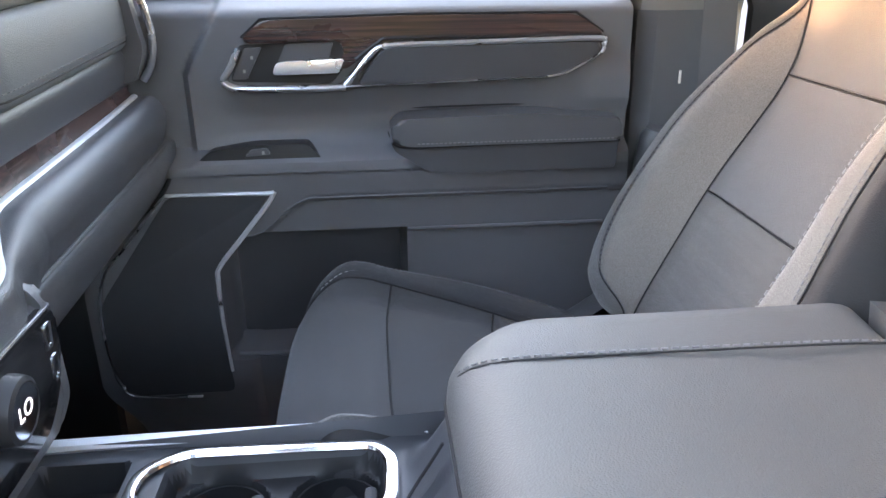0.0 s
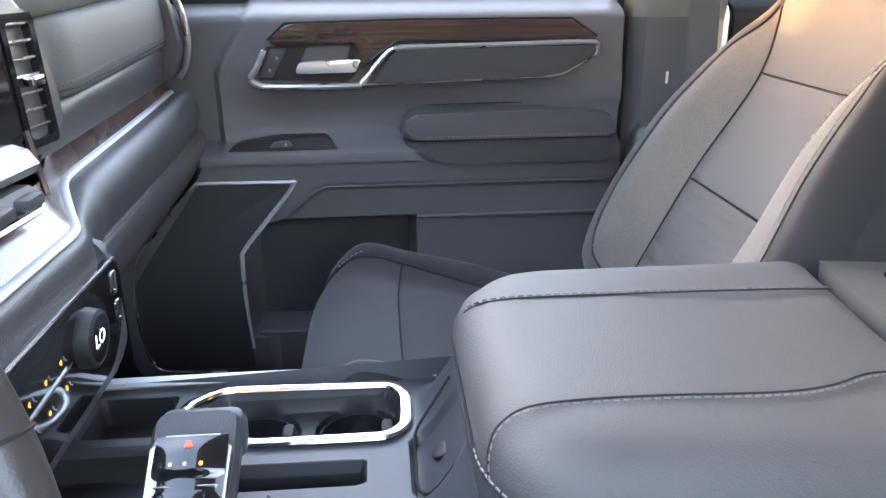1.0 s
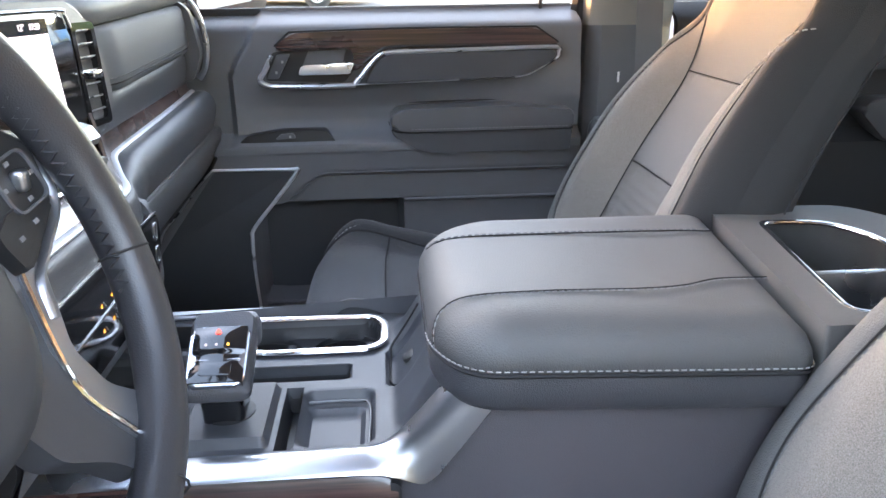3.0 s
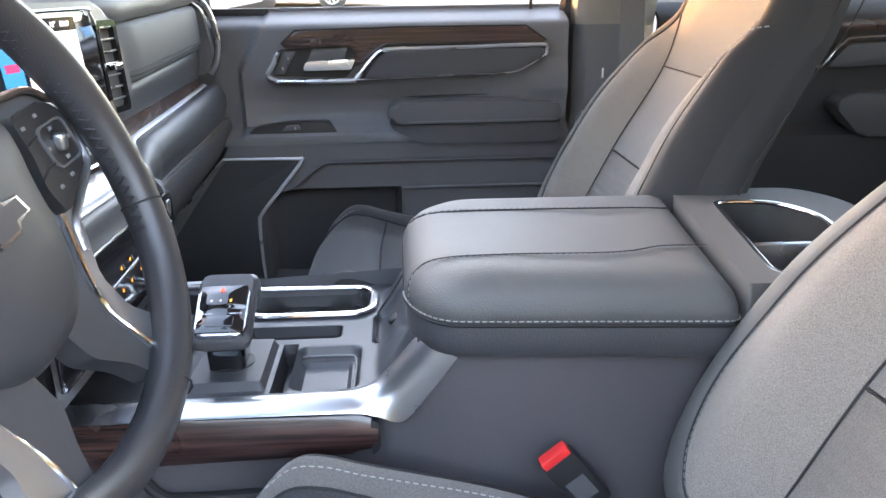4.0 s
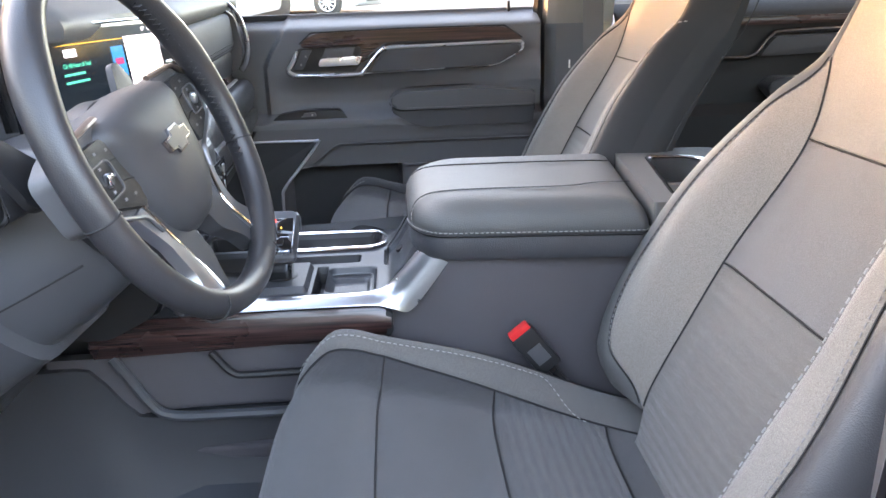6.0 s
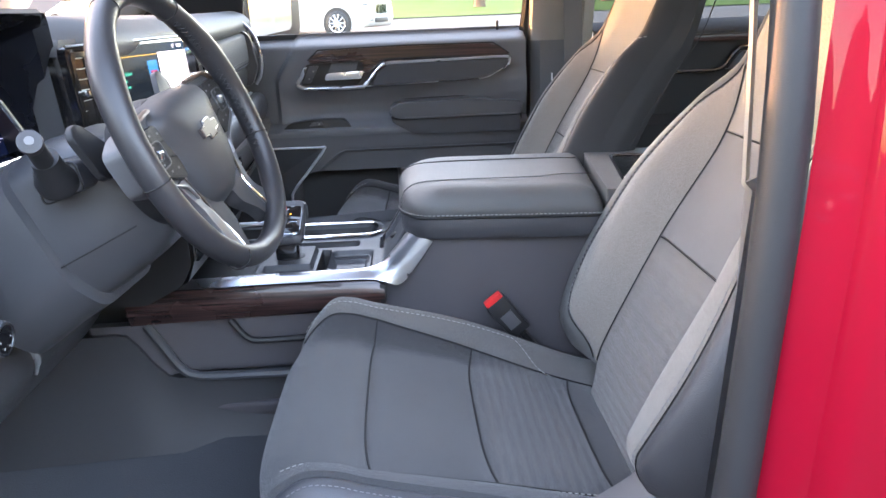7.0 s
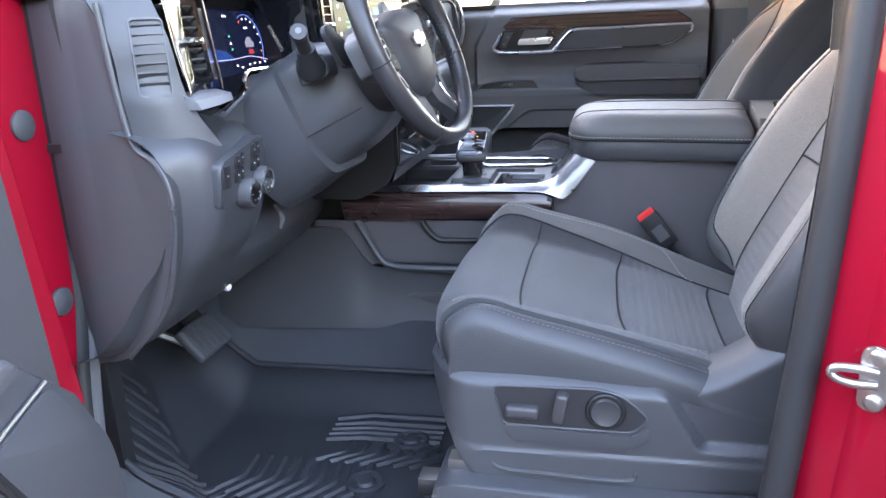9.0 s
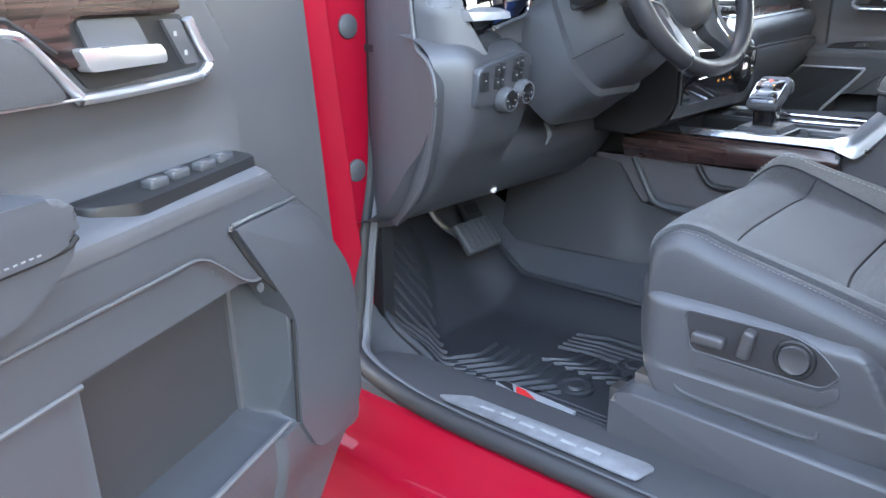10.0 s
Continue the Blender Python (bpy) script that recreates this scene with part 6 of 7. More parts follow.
part("hub", loft(hub_rows, True), DIM_PLASTIC, sw, "smooth dark airbag cover")
emb = [(-0.027, -0.006), (-0.012, -0.006), (-0.010, -0.0125), (0.012, -0.0125), (0.014, -0.006), (0.029, -0.006), (0.026, 0.006), (0.012, 0.006), (0.010, 0.0125), (-0.012, 0.0125), (-0.014, 0.006), (-0.030, 0.006)]
part("emblem_edge", prism([(a, b - 0.004) for a, b in emb], wq, 0.022, 0.0325, 0.001), DARK_CHROME, sw, "plain cross-shaped emblem, bright rim")
part("emblem", prism([(a * 0.88, b * 0.80 - 0.004) for a, b in emb], wq, 0.030, 0.0331), material("emblem_grey", (0.05, 0.048, 0.055), 0.3, 0.2), sw)
for s in (-1, 1):
    def m2(a, b, d, s=s):
        return wq(s * a, b, d)
    spoke = rounded([(0.066, 0.046), (0.130, 0.046), (0.160, 0.034), (0.158, -0.016), (0.134, -0.024), (0.100, -0.036), (0.060, -0.036)], 0.010)
    sp = part("spoke", prism(spoke, m2, -0.018, 0.006, 0.006, 3), PLASTIC, sw)
    pad_ = rounded([(0.088, 0.036), (0.128, 0.036), (0.146, 0.020), (0.134, -0.012), (0.082, -0.032), (0.078, -0.012), (0.086, 0.010)], 0.005)
    pp = part("button_pad", prism(pad_, m2, 0.004, 0.015, 0.003), PLASTIC_DARK, sp)
    part("thumb_frame", ring(rounded(rect(0.100, -0.008, 0.136, 0.022), 0.008), rounded(rect(0.1015, -0.0065, 0.1345, 0.0205), 0.007), m2, 0.014, 0.0168), PLASTIC, pp)
    part("pad_groove", tube([m2(0.080, -0.006, 0.0152), m2(0.092, -0.002, 0.0154), m2(0.101, -0.002, 0.0154)], 0.0008, 5), SEAM, pp)
    part("pad_groove", tube([m2(0.088, 0.016, 0.0152), m2(0.102, 0.018, 0.0154)], 0.0008, 5), SEAM, pp)
    part("thumb_roller", block(m2(0.118, 0.007, 0.0165), (0.008, 0.009, 0.012), 0.003, 3), SATIN, pp)
    for a, b in ((0.118, 0.0175), (0.118, -0.0035), (0.104, 0.007), (0.132, 0.007), (0.092, -0.016), (0.093, 0.026), (0.112, 0.029), (0.110, -0.014)):
        part("button_mark", prism(rect(a - 0.002, b - 0.0012, a + 0.002, b + 0.0012), m2, 0.0148, 0.0157), THREAD_GREY, pp)
    topbar = spline([m2(0.066, 0.049, 0.006), m2(0.096, 0.048, 0.010), m2(0.128, 0.045, 0.010), m2(0.148, 0.032, 0.009)], 6)
    part("spoke_top_trim", tube(topbar, 0.0040, 8, flat=0.6), BRONZE, sp, "bronze wood-look top edge")
    out_path = spline([m2(0.144, 0.036, 0.010), m2(0.153, 0.022, 0.010), m2(0.142, -0.014, 0.010), m2(0.110, -0.030, 0.010), m2(0.090, -0.040, 0.010), m2(0.080, -0.058, 0.010)], 8)
    part("spoke_silver", tube(out_path, 0.0030, 8, flat=0.7), SPOKE_SILVER, sw, "satin silver spoke edge")
    deeper = lambda a, b, d: m2(a, b, d + 0.014 * step(-0.08, -0.15, b))
    low = rounded([(0.050, -0.020), (0.085, -0.033), (0.072, -0.071), (0.065, -0.095), (0.068, -0.128), (0.074, -0.152), (0.052, -0.152), (0.040, -0.128), (0.022, -0.108), (0.020, -0.080)], 0.006)
    part("lower_spoke", prism(low, deeper, -0.014, 0.005, 0.005, 3), DIM_PLASTIC, sw)
    band = rounded([(0.083, -0.030), (0.104, -0.032), (0.080, -0.076), (0.080, -0.106), (0.093, -0.127), (0.098, -0.146), (0.078, -0.158), (0.066, -0.148), (0.062, -0.124), (0.061, -0.095), (0.069, -0.068)], 0.005)
    part("lower_spoke_silver", prism(band, deeper, -0.004, 0.0085, 0.004, 3), SPOKE_SILVER, sw, "satin silver lower spoke face")
    edge_in = spline([deeper(0.084, -0.030, 0.0085), deeper(0.070, -0.068, 0.0085), deeper(0.0625, -0.095, 0.0085), deeper(0.0635, -0.124, 0.0085), deeper(0.068, -0.147, 0.0085)], 6)
    part("lower_spoke_edge", tube(edge_in, 0.0016, 6), CHROME, sw, "bright edge line")
    part("paddle", prism(rounded([(0.080, 0.0), (0.132, 0.010), (0.140, 0.066), (0.120, 0.076), (0.082, 0.03)], 0.012), m2, -0.050, -0.042, 0.004), PLASTIC_DARK, sw)
part("wheel_bowl", lathe([(0.072, 0.0), (0.076, 0.03), (0.072, 0.045), (0.056, 0.055)], wp(0, -0.016, -0.085), WM.to_3x3() @ Vector((0, 0, 1)), 36), PLASTIC_DARK, sw)
colm = thing("steering_column", "dark grey steering column shroud with stalk", "steering column")
def shroud_skin(stations):
    rows = []
    for d, hw, up, dn in stations:
        sec = rounded([(-hw, up - 0.02), (-hw * 0.7, up), (hw * 0.7, up), (hw, up - 0.02), (hw * 0.95, dn + 0.05), (hw * 0.6, dn), (-hw * 0.6, dn), (-hw * 0.95, dn + 0.05)], 0.022, 4)
        rows.append([wc(a, b, d) for a, b in sec])
    return loft(rows, True)


part("shroud", shroud_skin(((-0.055, 0.078, 0.030, -0.085), (-0.085, 0.093, 0.048, -0.105), (-0.13, 0.108, 0.066, -0.118), (-0.185, 0.112, 0.060, -0.128))), DASH_LOW, colm)
part("shroud_collar", shroud_skin(((-0.170, 0.108, 0.056, -0.126), (-0.176, 0.121, 0.062, -0.136), (-0.22, 0.128, 0.058, -0.142), (-0.28, 0.135, 0.050, -0.155))), DASH_LOW, colm)
seamc = [wc(-0.098, -0.062, -0.075), wc(-0.1085, -0.065, -0.13), wc(-0.112, -0.067, -0.172)]
part("shroud_seam", tube(seamc, 0.0011, 5), SEAM, colm)
bez = rounded([(-0.340, 1.339), (-0.293, 1.346), (-0.286, 1.313), (-0.334, 1.296)], 0.008)
part("stalk_bezel", prism(bez, lambda x, z, d: (x, -0.538 - d, z), -0.03, 0.008, 0.003), DASH_LOW, colm)
bez2 = [(-0.313 + (x + 0.313) * 0.78, 1.323 + (z - 1.323) * 0.78) for x, z in bez]
part("bezel_inset", prism(bez2, lambda x, z, d: (x, -0.5455 - d, z), 0.0, 0.002), DIM_PLASTIC, colm)
part("bezel_groove", tube([(x, -0.5462, z) for x, z in [(-0.313 + (x + 0.313) * 0.93, 1.323 + (z - 1.323) * 0.93) for x, z in bez]], 0.0012, 5, closed=True), SEAM, colm)
part("stalk_boot", lathe([(0.022, 0), (0.022, 0.008), (0.016, 0.02), (0.014, 0.045)], (-0.314, -0.545, 1.322), (0.1, -0.65, 0.65), 24), PLASTIC_DARK, colm)
part("stalk", tube(spline([(-0.312, -0.560, 1.334), (-0.308, -0.585, 1.356), (-0.304, -0.606, 1.374)], 4), 0.0098, 14), PLASTIC_DARK, colm, "black indicator stalk")
part("stalk_end", lathe([(0.0104, 0), (0.0122, 0.012), (0.0116, 0.017), (0.001, 0.019)], (-0.307, -0.600, 1.370), (0.3, -0.85, 0.4), 24), DIM_PLASTIC, colm)
part("stalk_mark", lathe([(0.0045, 0), (0.0045, 0.0008), (0.001, 0.0008)], (-0.3012, -0.6165, 1.3778), (0.3, -0.85, 0.4), 20), THREAD_GREY, colm)


# ---------- footwell ----------
mat_ = thing("floor_mat", "black ribbed rubber floor mat with raised rim", "floor mat")


def mat_out(x):
    """Outer edge of the mat: along the sill, then in towards the toe board."""
    return -0.712 + 0.105 * step(-0.56, -0.84, x)


def mat_z(x, y):
    """Flat floor, a flank rising outboard past a slanting fold, the toe board's slope and a low inner lip."""
    fold = -0.743 * (x + 0.455) - 0.669 * (y + 0.695)
    z = 0.628 + 0.80 * max(0.0, fold) * step(0.0, 0.05, fold) * step(-0.50, -0.56, y + 0.10 * step(-0.60, -0.80, x) * -1)
    z += 0.022 * step(mat_out(x) + 0.05, mat_out(x) + 0.015, y) * step(-0.62, -0.45, x)
    z += 0.30 * max(0.0, (-0.62 - x) / 0.34) ** 1.1
    z += 0.057 * step(-0.37, -0.235, y) ** 1.3
    return z


def mat_at(u, v):
    x = -0.92 + 0.785 * u
    y = mat_out(x) + (-0.232 - mat_out(x)) * v
    return (x, y, mat_z(x, y))


part("mat_sheet", sheet(mat_at, 90, 60, (0, -0.004, -0.09)), MAT_RUBBER, mat_)
ribs = []
for i in range(9):
    x = -0.56 + 0.028 * i
    ribs.append([(x, -0.63), (x + 0.055, -0.555), (x + 0.05, -0.49)])
for i in range(7):
    x = -0.40 + 0.030 * i
    ribs.append([(x, -0.49), (x + 0.05, -0.455), (x + 0.055, -0.42)])
for i in range(5):
    y = -0.405 + 0.018 * i
    ribs.append([(-0.40, y - 0.01), (-0.33, y + 0.004), (-0.18, y + 0.004)])
for i in range(5):
    ribs.append([(-0.27 + 0.024 * i, -0.44), (-0.25 + 0.024 * i, -0.415)])
for i in range(13):
    x = -0.80 + 0.026 * i
    y = mat_out(x)
    ribs.append([(x, y + 0.010), (x + 0.045, y + 0.062), (x + 0.085, y + 0.118 - 0.003 * i)])
for i in range(4):
    ribs.append([(-0.44 + 0.02 * i, -0.652 + 0.008 * i), (-0.30, -0.640 + 0.012 * i), (-0.16, -0.640 + 0.012 * i)])
for r_ in ribs:
    path = []
    for a, b in zip(r_, r_[1:]):
        for j in range(5):
            t = j / 5
            path.append((a[0] + (b[0] - a[0]) * t, a[1] + (b[1] - a[1]) * t))
    path.append(r_[-1])
    part("rib", tube([(x, y, mat_z(x, y) + 0.002) for x, y in path], 0.0080, 6, flat=0.75), MAT_RUBBER, mat_)
rim_xy = [(x, mat_out(x) + 0.002) for x in [-0.80 + 0.02 * i for i in range(31)]] + [(-0.165, -0.700), (-0.142, -0.675), (-0.136, -0.62), (-0.135, -0.45), (-0.135, -0.30), (-0.145, -0.245), (-0.18, -0.235)] + [(-0.22 - 0.04 * i, -0.234) for i in range(16)]
part("mat_rim", tube([(x, y, mat_z(x, y) + 0.006) for x, y in rim_xy], 0.0065, 8), MAT_RUBBER, mat_)
for x, y in ((-0.281, -0.548), (-0.235, -0.405)):
    part("mat_post", lathe([(0.034, 0.0), (0.034, 0.006), (0.029, 0.008), (0.024, 0.005), (0.018, 0.005), (0.014, 0.010), (0.001, 0.010)], (x, y, 0.629), (0, 0, 1), 28), MAT_RUBBER, mat_, "round mat fastener")
tag = rounded([(-0.394, -0.646), (-0.377, -0.632), (-0.222, -0.643), (-0.226, -0.670), (-0.350, -0.661)], 0.004)
eb = part("mat_badge", prism(tag, lambda x, y, d: (x, y, 0.640 + d), 0.0, 0.006), BRUSHED, mat_, "plain silver, black and red badge")
part("badge_red", prism([(-0.338, -0.657), (-0.352, -0.638), (-0.330, -0.640), (-0.292, -0.659)], lambda x, y, d: (x, y, 0.6462 + d), 0.0, 0.0008), BUCKLE_RED, eb)
part("badge_black", prism([(-0.390, -0.646), (-0.377, -0.634), (-0.362, -0.636), (-0.344, -0.656)], lambda x, y, d: (x, y, 0.6462 + d), 0.0, 0.0008), PLASTIC_DARK, eb)
ped = thing("brake_pedal", "wide ribbed rubber brake pedal on a steel arm", "pedal")
PM = Matrix.Translation((-0.652, -0.375, 0.812)) @ Euler((0, radians(48), radians(0))).to_matrix().to_4x4()
pb = block((0, 0, 0), (0.075, 0.115, 0.020), 0.008, 3)
bmesh.ops.transform(pb, matrix=PM, verts=pb.verts)
pd = part("pedal_pad", pb, PLUG, ped)
for i in range(6):
    rb = block((0, -0.045 + 0.018 * i, 0.011), (0.062, 0.007, 0.006), 0.002)
    bmesh.ops.transform(rb, matrix=PM, verts=rb.verts)
    part("pad_rib", rb, PLUG, pd)
part("pedal_arm", tube(spline([(-0.68, -0.39, 0.80), (-0.76, -0.41, 0.86), (-0.80, -0.42, 1.05)], 5), 0.008, 8), STEEL, ped)
acc = thing("accelerator_pedal", "narrow ribbed black accelerator pedal", "pedal")
AM = Matrix.Translation((-0.74, -0.265, 0.800)) @ Euler((0, radians(52), 0)).to_matrix().to_4x4()
ab = block((0, 0, 0), (0.13, 0.055, 0.016), 0.006, 2)
bmesh.ops.transform(ab, matrix=AM, verts=ab.verts)
part("pedal_pad", ab, RUBBER, acc)
for i in range(5):
    rb = block((-0.05 + 0.025 * i, 0, 0.009), (0.006, 0.046, 0.005), 0.002)
    bmesh.ops.transform(rb, matrix=AM, verts=rb.verts)
    part("pad_rib", rb, RUBBER, acc)

# door sill
sill = thing("door_sill", "dark grey plastic door sill with silver scuff plate", "door sill")
sec = [(-0.690, 0.60), (-0.695, 0.668), (-0.715, 0.685), (-0.80, 0.684), (-0.835, 0.670), (-0.848, 0.64)]
part("sill_cover", loft([[(x, y, z) for y, z in sec] for x in (-0.60, -0.3, 0.0, 0.2, 0.38)]), DIM_PLASTIC, sill)
kick_in = [(x, mat_out(x) - 0.003, mat_z(x, mat_out(x)) - 0.004) for x in [-0.80 + 0.028 * i for i in range(16)]]
kick_out = spline([(-0.690, -0.700, 1.02), (-0.672, -0.712, 0.88), (-0.660, -0.728, 0.77), (-0.630, -0.760, 0.700), (-0.560, -0.800, 0.684), (-0.38, -0.800, 0.682)], 3)
part("kick_panel", loft([[a, Vector(a).lerp(Vector(b), 0.5) + Vector((0.0, 0.004, -0.006)), b] for a, b in zip(kick_in, kick_out)]), RUBBER, sill)
SCUFF = material("scuff_silver", (0.30, 0.31, 0.33), 0.45, 0.6, grain=0.6, grain_scale=200, vary=0.35, vary_scale=45)
SCUFF_MARK = material("scuff_mark", (0.44, 0.45, 0.47), 0.5, 0.4, vary=0.3, vary_scale=60)
sp = rounded([(-0.345, -0.776), (-0.03, -0.764), (-0.02, -0.772), (-0.03, -0.812), (-0.375, -0.814), (-0.392, -0.808)], 0.008)
pl = part("scuff_plate", prism(sp, lambda x, y, d: (x, y, 0.685 + d), 0.0, 0.003, 0.001), SCUFF, sill, "brushed silver scuff plate with worn bars")
for i in range(6):
    part("plate_bar", block((-0.30 + 0.038 * i, -0.793 + 0.004 * (i % 2), 0.6884), (0.026, 0.006, 0.0006), 0.0), SCUFF_MARK, pl)
riser = rounded([(-0.128, 0.60), (-0.122, 0.750), (-0.10, 0.762), (0.40, 0.756), (0.40, 0.60)], [0, 0.01, 0.02, 0, 0])
part("seat_riser", prism(riser, lambda x, z, d: (x, -0.66 - d, z), -0.05, 0.065, 0.012, 3), SHIELD, sill)

# ---------- red body round the door opening ----------
def panel(name, bm_, mat, label, category="car body"):
    return tagged(part(name, bm_, mat), label, category, kind="structure")


pillar = []
for z in (0.52, 0.70, 0.80, 0.9, 1.0, 1.1, 1.2, 1.3, 1.44):
    e = -0.757 - 0.135 * max(z - 1.0, -0.2)
    pillar.append([(-0.660, -0.672, z), (-0.652, -0.69, z), (-0.646, -0.715, z), (-0.646, e + 0.012, z), (-0.648, e + 0.004, z), (-0.641, e + 0.001, z), (-0.640, e - 0.002, z), (-0.654, e - 0.028, z), (-0.672, e - 0.045, z), (-0.74, e - 0.075, z)])
panel("wall_hinge_pillar", loft(pillar), RED_PAINT, "glossy red hinge pillar of the truck body")
for z, y in ((1.272, -0.750), (1.022, -0.741)):
    tagged(part("body_plug", lathe([(0.0205, 0.0), (0.0205, 0.004), (0.017, 0.007), (0.001, 0.008)], (-0.646, y, z), (1, 0, 0), 24), PLUG), "round grey rubber plug in the red pillar", "plug", "body plugs")
sealp = spline([(-0.700, -0.640, 1.60), (-0.660, -0.655, 1.43), (-0.652, -0.684, 1.20), (-0.652, -0.698, 1.03), (-0.650, -0.726, 0.89), (-0.648, -0.742, 0.78), (-0.635, -0.765, 0.710), (-0.58, -0.805, 0.684), (-0.40, -0.835, 0.672), (-0.10, -0.838, 0.672), (0.235, -0.832, 0.672), (0.290, -0.815, 0.72), (0.311, -0.800, 0.85),
                (0.334, -0.790, 1.08), (0.350, -0.785, 1.31), (0.356, -0.770, 1.48), (0.360, -0.73, 1.70), (0.355, -0.70, 1.84)], 8)
seal = thing("door_seal", "black rubber weather seal round the door opening", "seal")
cuts = [i for i, p in enumerate(sealp) if p.x < -0.64][-1], [i for i, p in enumerate(sealp) if p.x < 0.24][-1]
for nm, a, b, r_ in (("seal_pillar_run", 0, cuts[0], 0.0145), ("seal_sill_run", cuts[0], cuts[1], 0.0165), ("seal_pillar_run", cuts[1], len(sealp) - 1, 0.0185)):
    run = part(nm, tube(sealp[a:b + 1], r_, 12), RUBBER, seal)
    part("seal_lip", tube([p + Vector((0.012 if p.x > 0 else 0.014, 0.012, 0.004)) for p in sealp[a:b + 1]], 0.009, 8), PLASTIC_SOFT, run, "grey inner lip")
rock = [[(x, -0.700, 0.55), (x, -0.82, 0.662), (x, -0.852, 0.655), (x, -0.862, 0.636), (x, -0.872, 0.630), (x, -0.886, 0.606), (x, -0.896, 0.596), (x, -0.925, 0.588), (x, -0.945, 0.55), (x, -0.938, 0.45), (x, -0.90, 0.38), (x, -0.7, 0.38)] for x in (-0.80, -0.4, 0.0, 0.45)]
panel("wall_rocker", loft(rock), RED_PAINT, "glossy red rocker panel under the door opening")
bp = []
for z, x0 in ((0.40, 0.290), (0.62, 0.290), (0.70, 0.298), (0.85, 0.318), (1.09, 0.338), (1.32, 0.352), (1.48, 0.365), (1.70, 0.368), (1.90, 0.365)):
    lean = 0.30 * max(0.0, z - 1.35) ** 1.3
    bp.append([(x0 + 0.012, -0.800 + lean * 0.6, z), (x0 + 0.030, -0.822 + lean * 0.7, z), (x0 + 0.040, -0.828 + lean * 0.75, z), (x0 + 0.045, -0.842 + lean * 0.8, z), (x0 + 0.058, -0.851 + lean * 0.82, z), (x0 + 0.080, -0.860 + lean * 0.9, z), (x0 + 0.091, -0.870 + lean * 0.95, z), (x0 + 0.095, -0.884 + lean, z), (x0 + 0.102, -0.912 + lean, z), (x0 + 0.110, -0.927 + lean, z), (x0 + 0.125, -0.93 + lean, z), (x0 + 0.128, -0.90 + lean, z), (x0 + 0.150, -0.89 + lean, z)])
panel("wall_center_pillar", loft(bp), RED_PAINT, "glossy red centre pillar of the truck body")
tagged(part("pillar_cover", loft([[(0.36, -0.70, z), (0.345, -0.742 + 0.3 * max(0, z - 1.35) ** 1.3 * 0.5, z), (0.330, -0.760 + 0.3 * max(0, z - 1.35) ** 1.3 * 0.5, z), (0.326, -0.776 + 0.3 * max(0, z - 1.35) ** 1.3 * 0.5, z)] for z in (1.335, 1.45, 1.6, 1.86)]), PILLAR_TRIM), "pale grey upper cover of the centre pillar", "trim", kind="structure")
tagged(part("pillar_cover", loft([[(0.40, -0.68, z), (0.345, -0.735, z), (0.318 + 0.07 * (z - 1.05), -0.765, z)] for z in (0.72, 0.9, 1.1, 1.33)]), PLASTIC), "dark lower cover of the centre pillar", "trim", kind="structure")
stk = thing("door_striker", "worn steel door striker loop on a bolted plate", "door striker")
SM = Matrix.Translation((0.380, -0.852, 1.016)) @ Euler((0, 0, radians(-38))).to_matrix().to_4x4()
ps = prism(rounded([(-0.014, -0.036), (0.009, -0.036), (0.015, -0.018), (0.015, 0.022), (0.006, 0.037), (-0.014, 0.031)], 0.008), lambda u, v, d: tuple(SM @ Vector((u, -d, v))), 0.0, 0.005, 0.002)
part("striker_plate", ps, STEEL, stk)
part("striker_loop", tube(spline([SM @ Vector(p) for p in ((0.004, -0.004, 0.008), (-0.016, -0.011, 0.009), (-0.032, -0.014, 0.006), (-0.038, -0.015, 0.0), (-0.032, -0.014, -0.006), (-0.016, -0.011, -0.008), (0.004, -0.004, -0.006))], 5), 0.005, 10), STEEL, stk)
for v in (0.024, -0.026):
    part("bolt", lathe([(0.009, 0), (0.009, 0.003), (0.006, 0.005), (0.001, 0.005)], SM @ Vector((0.002, -0.005, v)), SM.to_3x3() @ Vector((0, -1, 0)), 16), STEEL, stk)
rdl = thing("rear_left_door", "closed red rear door beside the centre pillar", "car door")
edge_rows = []
for z in (0.50, 0.75, 1.0, 1.2, 1.40):
    edge_rows.append([(0.50, -0.86, z), (0.50, -0.93, z), (0.515, -0.955, z), (0.56, -0.965, z), (1.6, -0.955, z)])
part("door_skin", loft(edge_rows), RED_PAINT, rdl)
part("edge_rubber", tube([(0.497, -0.90, 0.55), (0.497, -0.90, 1.38)], 0.010, 8), RUBBER, rdl)
for z in (1.12, 1.05):
    part("edge_bumper", lathe([(0.018, 0), (0.018, 0.010), (0.010, 0.014), (0.001, 0.014)], (0.50, -0.90, z), (-1, -0.3, 0), 18), RED_PAINT, rdl)
inner_l = sheet(lambda u, v: (0.52 + 1.2 * u, -0.80, 0.66 + 0.76 * v), 4, 4)
part("inner_panel", inner_l, PLASTIC, rdl)
# Unseen pane, added with a dark tint to dim the rear cab.
lp = part("window_pane", sheet(lambda u, v: (0.52 + 1.46 * u, -0.885 + 0.17 * v, 1.40 + 0.47 * v), 2, 2), TINTED, rdl, "dark tinted window glass")
lp.visible_shadow = False
# Rear window likewise unseen; its tint holds light back from the cab.
back_glass = wall("window_rear", sheet(lambda u, v: (2.0 - 0.02 * v, -0.80 + 1.60 * u, 1.43 + 0.45 * v), 2, 2), TINTED, "dark tinted rear cab window", "window", True)
back_glass.visible_shadow = False

# ---------- passenger side: pillar, belt, rear door, rear bench ----------
pc = thing("passenger_pillar", "pillar trim with pale upper and dark lower cover", "trim", kind="structure")
